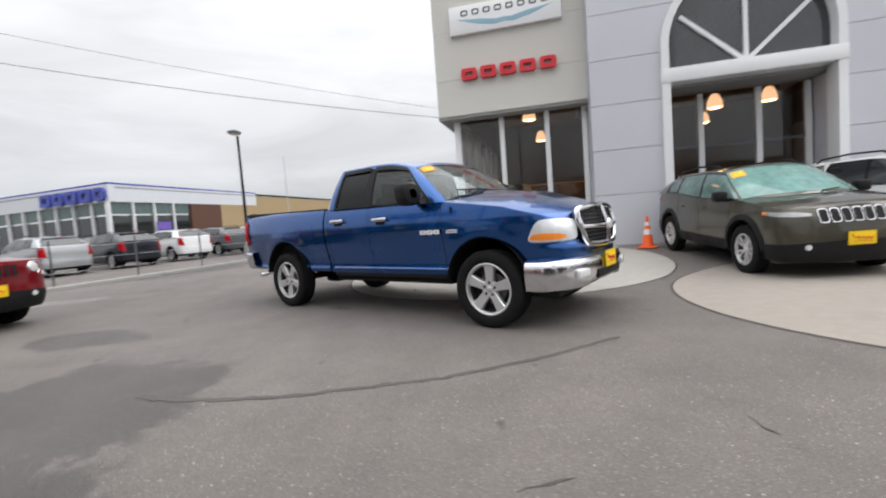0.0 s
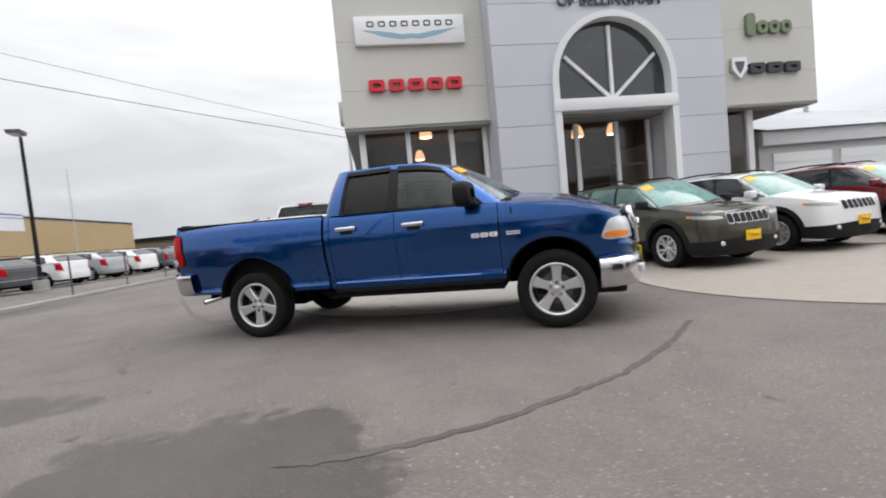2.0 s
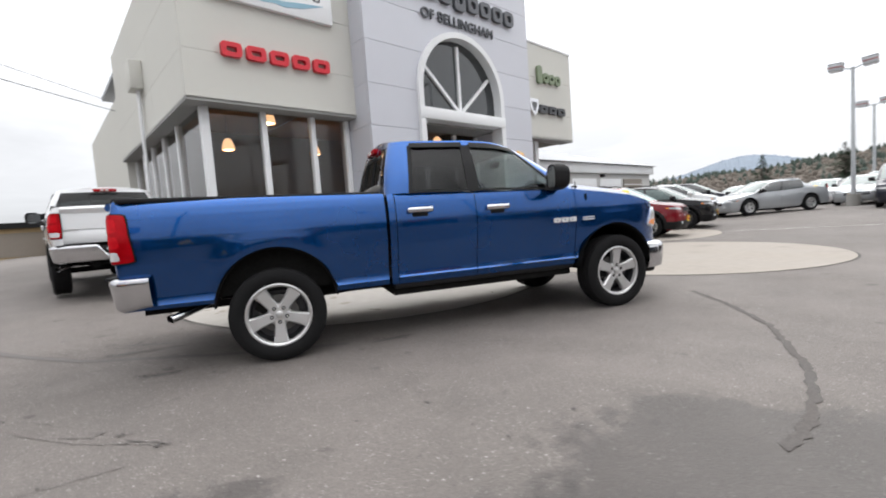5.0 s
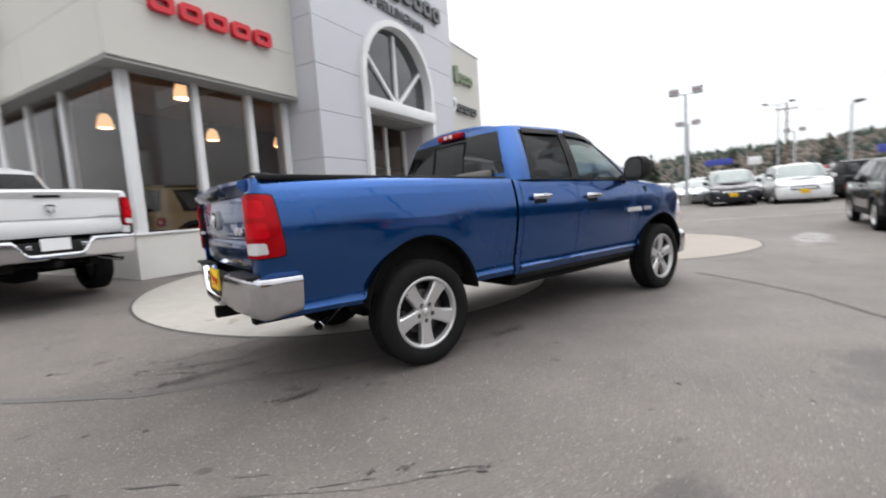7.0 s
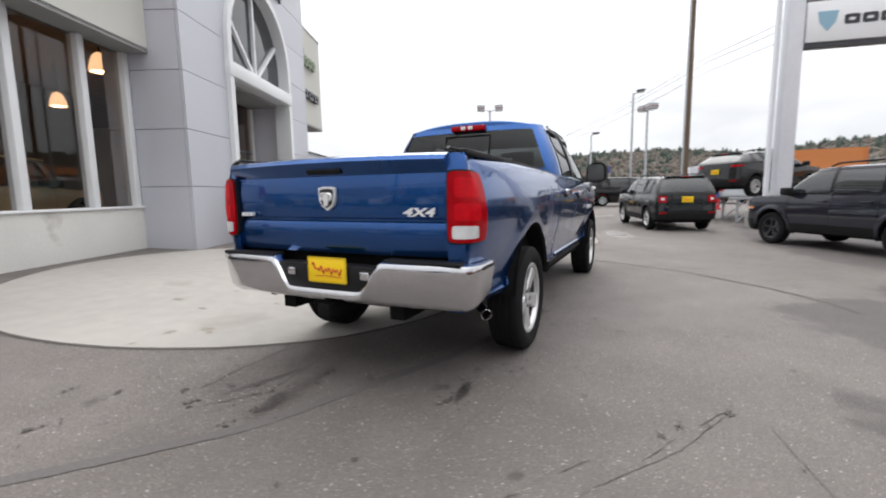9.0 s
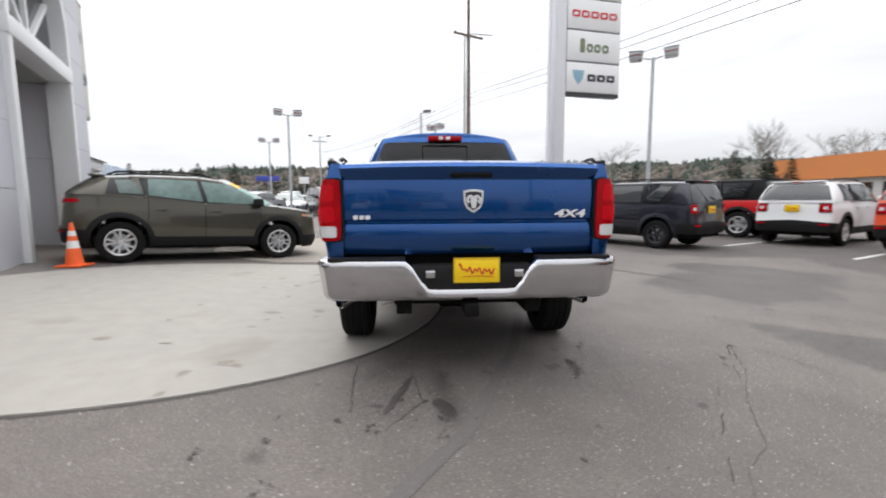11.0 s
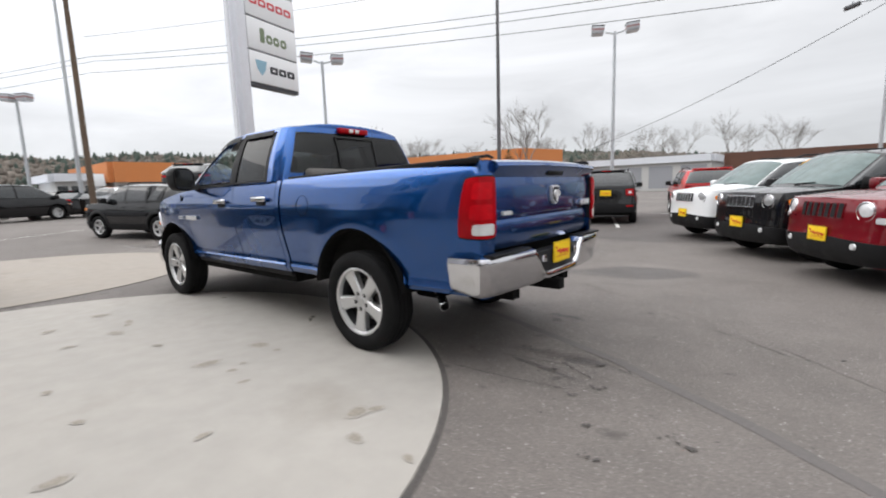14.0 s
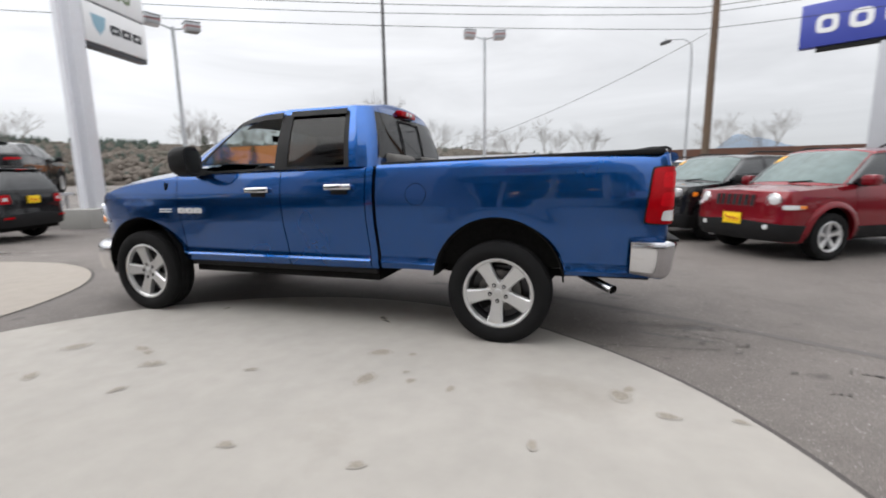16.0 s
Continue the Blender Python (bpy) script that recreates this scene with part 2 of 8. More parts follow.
POLE = material("galvanised_pole", (0.46, 0.48, 0.50), 0.5, 0.5, 0.08, 1.0, 30.0)
POLE_GREY = material("painted_grey_pole", (0.40, 0.41, 0.44), 0.5, 0.1, 0.06, 0.8, 20.0)
DARK_POLE = material("dark_grey_pole", (0.10, 0.10, 0.105), 0.5, 0.2, 0.1, 1.0, 20.0)
PYLON = material("pale_pylon_paint", (0.68, 0.69, 0.73), 0.45, 0.0, 0.05, 0.6, 12.0)
WOOD_POLE = material("weathered_wood_pole", (0.12, 0.085, 0.06), 0.9, 0.0, 0.3, 1.2, 25.0, 0.5)
CONE_ORANGE = material("cone_orange", (0.85, 0.13, 0.03), 0.55, 0.0, 0.08, 6.0, 60.0)
CONE_WHITE = material("cone_reflector", (0.75, 0.75, 0.74), 0.5, 0.0, 0.05)
CONCRETE = material("kerb_concrete", (0.30, 0.295, 0.28), 0.85, 0.0, 0.15, 1.2, 60.0, 0.3, 0.0, 1.45, ((0.16, 0.15, 0.13), 0.9, 0.62))
WHITE_LINE = material("worn_white_line", (0.55, 0.55, 0.53), 0.7, 0.0, 0.15, 3.0, 30.0, 0.1, 0.0, 1.45, ((0.12, 0.115, 0.11), 4.0, 0.62))
TAR = material("crack_sealer", (0.066, 0.060, 0.056), 0.8, 0.0, 0.35, 6.0, 60.0, 0.3)
OLD_TAR = material("old_crack_sealer", (0.081, 0.073, 0.068), 0.85, 0.0, 0.35, 3.0, 60.0, 0.3)
FAINT_TAR = material("faint_crack", (0.094, 0.085, 0.079), 0.85, 0.0, 0.3, 6.0, 60.0, 0.2)
FASCIA_WALL = material("white_fascia", (0.60, 0.62, 0.66), 0.5, 0.0, 0.05)
TAN_WALL = material("tan_block_wall", (0.36, 0.27, 0.15), 0.85, 0.0, 0.1, 0.6, 12.0, 0.1)
TAUPE_WALL = material("taupe_wall", (0.24, 0.21, 0.18), 0.85, 0.0, 0.1, 0.6, 12.0)
ORANGE_WALL = material("orange_fascia", (0.55, 0.20, 0.065), 0.75, 0.0, 0.08, 0.4, 10.0)
BROWN_ROOF = material("brown_mansard", (0.105, 0.052, 0.036), 0.85, 0.0, 0.2, 0.5, 9.0)
GREY_ROOF = material("grey_metal_roof", (0.30, 0.31, 0.33), 0.6, 0.2, 0.06, 0.3, 8.0)
PALE_WALL = material("pale_wall", (0.48, 0.48, 0.47), 0.8, 0.0, 0.07, 0.4, 9.0)
BARK = material("bark", (0.10, 0.085, 0.075), 0.95, 0.0, 0.25, 2.0, 20.0)
# twig grey made paler than bark, with haze included in the colour
HAZED_TWIG = material("hazed_bare_twigs", (0.21, 0.195, 0.18), 0.95, 0.0, 0.25, 2.0, 20.0)
CONIFER = material("conifer_needles", (0.030, 0.050, 0.024), 0.9, 0.0, 0.4, 0.25, 3.0)
# both ridge colours are lifted, the evergreens bluer, to paint in distance haze
WOODS = material("hazy_winter_woods", (0.136, 0.118, 0.102), 0.95, 0.0, 0.22, 0.05, 0.6, 0.0, 0.0, 1.45, ((0.092, 0.098, 0.080), 0.022, 0.52), spec=0.1)
HAZY_GREEN = material("hazy_evergreens", (0.060, 0.077, 0.066), 0.95, 0.0, 0.25, 0.08, 0.8, spec=0.1)
# blue of the distant air is mixed into the hill's base colour
HAZED_HILL = material("hazed_far_hill", (0.16, 0.20, 0.25), 0.95, 0.0, 0.15, 0.01, 0.1)


def asphalt():
    """Worn asphalt: pale aggregate in dark binder, traffic tone at large scale, oil spots and damp patches of their own outline."""
    m = bpy.data.materials.new("worn_asphalt")
    m.use_nodes = True
    nt = m.node_tree
    N, K = nt.nodes, nt.links
    b = N["Principled BSDF"]
    tc = N.new("ShaderNodeTexCoord")

    def noise_at(scale, detail=4, rough=0.5):
        n = N.new("ShaderNodeTexNoise")
        n.inputs["Scale"].default_value, n.inputs["Detail"].default_value, n.inputs["Roughness"].default_value = scale, detail, rough
        K.new(tc.outputs["Object"], n.inputs["Vector"])
        return n

    def ranged(src, a, z, lo, hi):
        r = N.new("ShaderNodeMapRange")
        for i, v in enumerate((a, z, lo, hi)):
            r.inputs[i + 1].default_value = v
        K.new(src, r.inputs[0])
        return r.outputs[0]

    def times(a, f):
        x = N.new("ShaderNodeMixRGB")
        x.blend_type, x.inputs[0].default_value = "MULTIPLY", 1
        K.new(a, x.inputs[1])
        K.new(f, x.inputs[2])
        return x.outputs[0]

    base = N.new("ShaderNodeRGB")
    base.outputs[0].default_value = (0.123, 0.109, 0.100, 1)
    col = times(base.outputs[0], ranged(noise_at(0.22, 5).outputs[0], 0.3, 0.7, 0.82, 1.16))
    col = times(col, ranged(noise_at(1.7, 6, 0.65).outputs[0], 0.3, 0.7, 0.88, 1.12))
    vor = N.new("ShaderNodeTexVoronoi")
    vor.inputs["Scale"].default_value = 150.0
    K.new(tc.outputs["Object"], vor.inputs["Vector"])
    sepc = N.new("ShaderNodeSeparateColor")
    K.new(vor.outputs["Color"], sepc.inputs[0])
    col = times(col, ranged(sepc.outputs[0], 0.0, 1.0, 0.80, 1.22))
    stone = N.new("ShaderNodeMixRGB")
    stone.inputs[2].default_value = (0.34, 0.33, 0.31, 1)
    K.new(ranged(sepc.outputs[1], 0.97, 0.985, 0.0, 0.55), stone.inputs[0])
    K.new(col, stone.inputs[1])
    col = stone.outputs[0]
    chips = N.new("ShaderNodeTexVoronoi")
    chips.inputs["Scale"].default_value = 62.0
    K.new(tc.outputs["Object"], chips.inputs["Vector"])
    chipc = N.new("ShaderNodeSeparateColor")
    K.new(chips.outputs["Color"], chipc.inputs[0])
    pale = N.new("ShaderNodeMixRGB")
    pale.inputs[2].default_value = (0.42, 0.41, 0.39, 1)
    K.new(times(ranged(chipc.outputs[0], 0.984, 0.992, 0.0, 0.75), ranged(chips.outputs["Distance"], 0.25, 0.5, 1.0, 0.0)), pale.inputs[0])
    K.new(col, pale.inputs[1])
    col = pale.outputs[0]
    col = times(col, ranged(noise_at(4.2, 3, 0.4).outputs[0], 0.70, 0.76, 1.0, 0.55))
    # damp and oily patches: x, y, half axes, turn
    wob = noise_at(1.6, 5, 0.6)
    fine_wob = noise_at(9.0, 4, 0.6)
    sep = N.new("ShaderNodeSeparateXYZ")
    K.new(tc.outputs["Object"], sep.inputs[0])
    damp = None

    def op(kind, a, c):
        q = N.new("ShaderNodeMath")
        q.operation = kind
        for i, v in enumerate((a, c)):
            if isinstance(v, (int, float)):
                q.inputs[i].default_value = v
            else:
                K.new(v, q.inputs[i])
        return q.outputs[0]

    jitter = op("ADD", ranged(wob.outputs[0], 0.3, 0.7, -0.35, 0.35), ranged(fine_wob.outputs[0], 0.3, 0.7, -0.12, 0.12))
    for px, py, ax, ay, turn in PATCHES:
        c, s = math.cos(radians(turn)), math.sin(radians(turn))
        dx, dy = op("SUBTRACT", sep.outputs[0], px), op("SUBTRACT", sep.outputs[1], py)
        u = op("DIVIDE", op("ADD", op("MULTIPLY", dx, c), op("MULTIPLY", dy, s)), ax)
        v = op("DIVIDE", op("SUBTRACT", op("MULTIPLY", dy, c), op("MULTIPLY", dx, s)), ay)
        r = op("SQRT", op("ADD", op("MULTIPLY", u, u), op("MULTIPLY", v, v)), 0)
        f = ranged(op("ADD", r, jitter), 0.86, 1.04, 1.0, 0.0)
        damp = f if damp is None else op("MAXIMUM", damp, f)
    wet = None
    for px, py, ax, ay, turn in WET:
        c, s = math.cos(radians(turn)), math.sin(radians(turn))
        dx, dy = op("SUBTRACT", sep.outputs[0], px), op("SUBTRACT", sep.outputs[1], py)
        u = op("DIVIDE", op("ADD", op("MULTIPLY", dx, c), op("MULTIPLY", dy, s)), ax)
        v = op("DIVIDE", op("SUBTRACT", op("MULTIPLY", dy, c), op("MULTIPLY", dx, s)), ay)
        r = op("SQRT", op("ADD", op("MULTIPLY", u, u), op("MULTIPLY", v, v)), 0)
        f = ranged(op("ADD", r, jitter), 0.6, 1.1, 1.0, 0.0)
        wet = f if wet is None else op("MAXIMUM", wet, f)
    smear = None
    for px, py, ax, ay, turn in SMEARS:
        c, s = math.cos(radians(turn)), math.sin(radians(turn))
        dx, dy = op("SUBTRACT", sep.outputs[0], px), op("SUBTRACT", sep.outputs[1], py)
        u = op("DIVIDE", op("ADD", op("MULTIPLY", dx, c), op("MULTIPLY", dy, s)), ax)
        v = op("DIVIDE", op("SUBTRACT", op("MULTIPLY", dy, c), op("MULTIPLY", dx, s)), ay)
        r = op("SQRT", op("ADD", op("MULTIPLY", u, u), op("MULTIPLY", v, v)), 0)
        f = ranged(op("ADD", r, op("MULTIPLY", jitter, 1.3)), 0.25, 1.1, 0.9, 0.0)
        smear = f if smear is None else op("MAXIMUM", smear, f)
    smearc = N.new("ShaderNodeMixRGB")
    smearc.blend_type = "MULTIPLY"
    smearc.inputs[2].default_value = (0.52, 0.50, 0.49, 1)
    K.new(smear, smearc.inputs[0])
    K.new(col, smearc.inputs[1])
    col = smearc.outputs[0]
    bay = None
    for px, py, ax, ay in BAYS:
        u, v = op("DIVIDE", op("SUBTRACT", sep.outputs[0], px), ax), op("DIVIDE", op("SUBTRACT", sep.outputs[1], py), ay)
        r = op("POWER", op("ADD", op("POWER", op("ABSOLUTE", u, 0), 4), op("POWER", op("ABSOLUTE", v, 0), 4)), 0.25)
        f = ranged(op("ADD", r, op("MULTIPLY", jitter, 0.10)), 0.97, 1.01, 1.0, 0.0)
        bay = f if bay is None else op("MAXIMUM", bay, f)
    bayc = N.new("ShaderNodeMixRGB")
    bayc.blend_type = "MULTIPLY"
    bayc.inputs[2].default_value = (0.66, 0.65, 0.67, 1)
    K.new(bay, bayc.inputs[0])
    K.new(col, bayc.inputs[1])
    col = bayc.outputs[0]
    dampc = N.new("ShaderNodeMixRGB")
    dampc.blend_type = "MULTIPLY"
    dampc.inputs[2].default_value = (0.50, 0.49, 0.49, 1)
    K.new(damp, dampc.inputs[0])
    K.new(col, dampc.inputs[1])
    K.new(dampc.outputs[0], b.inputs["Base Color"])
    K.new(op("SUBTRACT", op("SUBTRACT", ranged(noise_at(0.6, 4).outputs[0], 0.3, 0.7, 0.70, 0.85), op("MULTIPLY", damp, 0.22)), op("MULTIPLY", wet, 0.45)), b.inputs["Roughness"])
    bp = N.new("ShaderNodeBump")
    bp.inputs["Strength"].default_value, bp.inputs["Distance"].default_value = 0.55, 0.006
    K.new(vor.outputs["Distance"], bp.inputs["Height"])
    K.new(bp.outputs[0], b.inputs["Normal"])
    return m


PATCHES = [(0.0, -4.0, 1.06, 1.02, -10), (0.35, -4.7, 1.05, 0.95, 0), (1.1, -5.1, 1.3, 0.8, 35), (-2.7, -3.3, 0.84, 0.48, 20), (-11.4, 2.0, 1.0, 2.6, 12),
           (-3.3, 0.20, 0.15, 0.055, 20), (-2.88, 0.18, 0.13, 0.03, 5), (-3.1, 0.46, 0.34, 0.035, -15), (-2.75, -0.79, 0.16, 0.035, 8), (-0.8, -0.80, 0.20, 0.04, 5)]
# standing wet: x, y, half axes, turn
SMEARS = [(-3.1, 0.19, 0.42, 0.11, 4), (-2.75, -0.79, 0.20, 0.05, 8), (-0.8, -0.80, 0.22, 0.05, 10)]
WET = [(-7.9, -2.5, 1.5, 0.45, 50), (8.4, -0.9, 1.5, 0.35, 12), (-0.95, -15.9, 1.2, 0.5, 0)]
# asphalt colour multiplied darker over the parking bays: x, y, half extents
BAYS = [(-2.6, -11.6, 6.4, 4.8), (8.6, -9.0, 6.0, 5.0)]
ASPHALT = asphalt()
SLAB = material("pale_concrete", (0.330, 0.312, 0.286), 0.82, 0.0, 0.10, 0.9, 6.0, 0.06, 0.0, 1.45, ((0.275, 0.255, 0.228), 1.0, 0.60))
SLAB_TAN = material("tan_concrete", (0.270, 0.243, 0.213), 0.82, 0.0, 0.10, 0.8, 6.0, 0.06, 0.0, 1.45, ((0.225, 0.202, 0.178), 1.1, 0.60))

# ---- shape tools: every one returns (verts, faces) ----


def join(*vfs):
    V, F = [], []
    for v, f in vfs:
        o = len(V)
        V += [tuple(p) for p in v]
        F += [tuple(i + o for i in q) for q in f]
    return V, F


def moved(vf, m):
    flip = m.to_3x3().determinant() < 0
    return [tuple(m @ Vector(p)) for p in vf[0]], [tuple(reversed(q)) if flip else q for q in vf[1]]


def mirrored(vf):
    return [(x, -y, z) for x, y, z in vf[0]], [tuple(reversed(q)) for q in vf[1]]


def grid(rows, closed=False):
    """A sheet through rows of points; closed joins the last row to the first."""
    n, m = len(rows), len(rows[0])
    V = [tuple(p) for r in rows for p in r]
    F = []
    for i in range(n if closed else n - 1):
        j = (i + 1) % n
        for k in range(m - 1):
            F.append((i * m + k, j * m + k, j * m + k + 1, i * m + k + 1))
    return V, F


def slab(rows, back):
    """A sheet with thickness: a second sheet of points at back, joined all round."""
    n, m = len(rows), len(rows[0])
    V = [tuple(p) for r in rows for p in r] + [tuple(p) for r in back for p in r]
    o, F = n * m, []
    for i in range(n - 1):
        for k in range(m - 1):
            a = (i * m + k, (i + 1) * m + k, (i + 1) * m + k + 1, i * m + k + 1)
            F += [a, tuple(q + o for q in reversed(a))]
    edge = [k for k in range(m)] + [i * m + m - 1 for i in range(1, n)] + [(n - 1) * m + k for k in range(m - 2, -1, -1)] + [i * m for i in range(n - 2, 0, -1)]
    for i, a in enumerate(edge):
        c = edge[(i + 1) % len(edge)]
        F.append((a, c, c + o, a + o))
    return V, F


def box(x0, x1, y0, y1, z0, z1, r=0.0, seg=2):
    bm = bmesh.new()
    bmesh.ops.create_cube(bm, size=1, matrix=Matrix.Translation(((x0 + x1) / 2, (y0 + y1) / 2, (z0 + z1) / 2)) @ Matrix.Diagonal((x1 - x0, y1 - y0, z1 - z0, 1)))
    if r:
        bmesh.ops.bevel(bm, geom=bm.edges[:], offset=r, segments=seg, affect="EDGES", profile=0.5)
    bm.verts.index_update()
    vf = [tuple(v.co) for v in bm.verts], [tuple(v.index for v in f.verts) for f in bm.faces]
    bm.free()
    return vf


def tube(points, radii, n=10, caps=True):
    """A round bar along points; radii one number or one a point."""
    P = [Vector(p) for p in points]
    if isinstance(radii, (int, float)):
        radii = [radii] * len(P)
    rows, side = [], None
    for i, p in enumerate(P):
        d = (P[min(i + 1, len(P) - 1)] - P[max(i - 1, 0)]).normalized()
        if side is None:
            side = d.orthogonal().normalized()
        side = (side - d * side.dot(d)).normalized()
        up = d.cross(side)
        rows.append([p + radii[i] * (math.cos(2 * math.pi * k / n) * side + math.sin(2 * math.pi * k / n) * up) for k in range(n)])
    V = [tuple(q) for r in rows for q in r]
    F = []
    for i in range(len(rows) - 1):
        for k in range(n):
            a, c = i * n + k, i * n + (k + 1) % n
            F.append((a, c, c + n, a + n))
    if caps:
        F += [tuple(reversed(range(n))), tuple(range(len(V) - n, len(V)))]
    return V, F


def lathe(profile, n=32, axis="y"):
    """(radius, height) turned round an axis."""
    V, F = [], []
    m = len(profile)
    for k in range(n):
        c, s = math.cos(2 * math.pi * k / n), math.sin(2 * math.pi * k / n)
        for r, h in profile:
            V.append((r * c, h, r * s) if axis == "y" else (r * c, r * s, h) if axis == "z" else (h, r * c, r * s))
    for k in range(n):
        j = (k + 1) % n
        for i in range(m - 1):
            q = (k * m + i, k * m + i + 1, j * m + i + 1, j * m + i)
            F.append(q if axis != "z" else tuple(reversed(q)))
    return V, F


def prism(poly, h0, h1, plane="xy"):
    """A flat outline given depth along the axis that its plane leaves out."""
    put = {"xy": lambda a, b, h: (a, b, h), "xz": lambda a, b, h: (a, h, b), "yz": lambda a, b, h: (h, a, b)}[plane]
    n = len(poly)
    V = [put(a, b, h0) for a, b in poly] + [put(a, b, h1) for a, b in poly]
    F = [tuple(range(n)), tuple(range(2 * n - 1, n - 1, -1))] + [(i, i + n, (i + 1) % n + n, (i + 1) % n) for i in range(n)]
    return V, F


def ring(outer, inner, h0, h1, plane="xz"):
    """A frame between two outlines of equal count, with depth."""
    put = {"xy": lambda a, b, h: (a, b, h), "xz": lambda a, b, h: (a, h, b), "yz": lambda a, b, h: (h, a, b)}[plane]
    n = len(outer)
    V = [put(a, b, h) for h in (h0, h1) for line in (outer, inner) for a, b in line]
    F = []
    for i in range(n):
        j = (i + 1) % n
        F += [(i, j, n + j, n + i), (2 * n + i, 3 * n + i, 3 * n + j, 2 * n + j), (i, 2 * n + i, 2 * n + j, j), (n + i, n + j, 3 * n + j, 3 * n + i)]
    return V, F


def rounded(w, h, r, n=4, cx=0.0, cy=0.0):
    pts = []
    for qx, qy, a0 in ((1, 1, 0), (-1, 1, 90), (-1, -1, 180), (1, -1, 270)):
        for i in range(n + 1):
            a = radians(a0 + 90 * i / n)
            pts.append((cx + qx * (w / 2 - r) + r * math.cos(a), cy + qy * (h / 2 - r) + r * math.sin(a)))
    return pts


def link(name, vf, mat, smooth=35.0, fix=True):
    me = bpy.data.meshes.new(name)
    me.from_pydata(vf[0], [], vf[1])
    if fix:
        bm = bmesh.new()
        bm.from_mesh(me)
        bmesh.ops.recalc_face_normals(bm, faces=bm.faces[:])
        bm.to_mesh(me)
        bm.free()
    me.materials.append(mat)
    if smooth:
        me.shade_smooth()
        me.set_sharp_from_angle(angle=radians(smooth))
    return new(name, me)


def part(name, vf, mat, parent, label="", smooth=35.0, fix=True):
    """ONE mesh object under a thing or under a part."""
    ob = link(name, vf, mat, smooth, fix)
    ob.parent = parent
    return tagged(ob, label)


def thing(name, label, category, group="", kind=""):
    return tagged(new(name), label, category, group, kind)


def solid(name, vf, mat, label, category, group="", kind="", smooth=35.0):
    return tagged(link(name, vf, mat, smooth), label, category, group, kind)


def text(name, body, size, depth, mat, parent, m, label="", bold=0.0, slant=0.0):
    """Raised writing, turned into a mesh."""
    cu = bpy.data.curves.new(name, "FONT")
    cu.body, cu.size, cu.extrude, cu.align_x, cu.align_y = body, size, depth, "CENTER", "CENTER"
    cu.offset, cu.shear = bold, slant
    tmp = bpy.data.objects.new(name, cu)
    me = bpy.data.meshes.new_from_object(tmp)
    bpy.data.objects.remove(tmp)
    me.materials.clear()
    me.materials.append(mat)
    ob = new(name, me)
    if parent:
        ob.parent = parent
    ob.matrix_local = m
    return tagged(ob, label)


def chaikin(pts, times=3):
    """Corner cutting that keeps both ends."""
    for _ in range(times):
        out = [pts[0]]
        for p, q in zip(pts, pts[1:]):
            out += [tuple(0.75 * a + 0.25 * b for a, b in zip(p, q)), tuple(0.25 * a + 0.75 * b for a, b in zip(p, q))]
        pts = out + [pts[-1]]
    return pts


def through_points(pts, k):
    """A smooth curve through pts at the fractional index k."""
    n = len(pts) - 1
    i = min(max(int(k), 0), n - 1)
    f = k - i
    p0, p1, p2, p3 = (pts[min(max(j, 0), n)] for j in (i - 1, i, i + 1, i + 2))
    return tuple(0.5 * (2 * b + (c - a) * f + (2 * a - 5 * b + 4 * c - d) * f * f + (3 * b - a - 3 * c + d) * f ** 3) for a, b, c, d in zip(p0, p1, p2, p3))


def ground_z(x, y):
    """The lot is level and climbs gently to the showroom."""
    v = -x * math.sin(TURN) + y * math.cos(TURN)
    u = x * math.cos(TURN) + y * math.sin(TURN)
    east = min(max((x - 11.0) / 8.0, 0.0), 1.0)
    return 0.05 * min(max(v - 1.6, 0.0), 5.5) * min(max((u + 9.0) / 5.0, 0.0), 1.0) * (1 - east) + 0.30 * east * east * (3 - 2 * east)


TURN = radians(23.5)  # the showroom stands turned against the truck


def bpt(u, v, z=0.0):
    """From the showroom's own axes (along its front, into it) to the world."""
    return u * math.cos(TURN) - v * math.sin(TURN), u * math.sin(TURN) + v * math.cos(TURN), z


BUILD = Matrix.Rotation(TURN, 4, "Z")

# ---- ground, slabs, kerbs ----


def ground_sheet():
    """One sheet from the lot to the horizon, fine where it climbs."""
    def axis():
        a = [-1500, -700, -350, -180, -100, -70] + [i * 2 for i in range(-30, -8)] + [i * 0.8 for i in range(-20, 21)] + [i * 2 for i in range(9, 31)] + [70, 100, 180, 350, 700, 1500]
        return sorted(set(a))
    xs = axis()
    rows = [[(*bpt(u, v)[:2], ground_z(*bpt(u, v)[:2])) for v in xs] for u in xs]
    return grid(rows)


solid("ground", ground_sheet(), ASPHALT, "worn grey asphalt of a car lot with patches", "ground", kind="structure")


def disc_slab(name, cx, cy, r, label, mat=SLAB):
    """A round concrete slab flush with the asphalt, thick enough to show its edge."""
    rows = []
    for k in range(9):
        rr = r * (k / 8) ** 0.8
        line = []
        for i in range(97):
            a = 2 * math.pi * i / 96
            x, y = cx + rr * math.cos(a), cy + rr * math.sin(a)
            line.append((x, y, ground_z(x, y) + 0.008))
        rows.append(line)
    rows.append([(x * 1.0, y * 1.0, z - 0.03) for x, y, z in rows[-1]])
    ob = solid(name, grid(rows), mat, label, "concrete slab", "round slabs before the showroom", "structure", 30)
    joint = []
    for k in (0, 1):
        rr = r + 0.004 + 0.035 * k
        joint.append([(cx + rr * math.cos(a), cy + rr * math.sin(a), ground_z(cx + rr * math.cos(a), cy + rr * math.sin(a)) + 0.003) for a in (2 * math.pi * i / 96 for i in range(97))])
    part("edge_joint", grid(joint), TAR, ob, "dark dirt filled joint")
    return ob


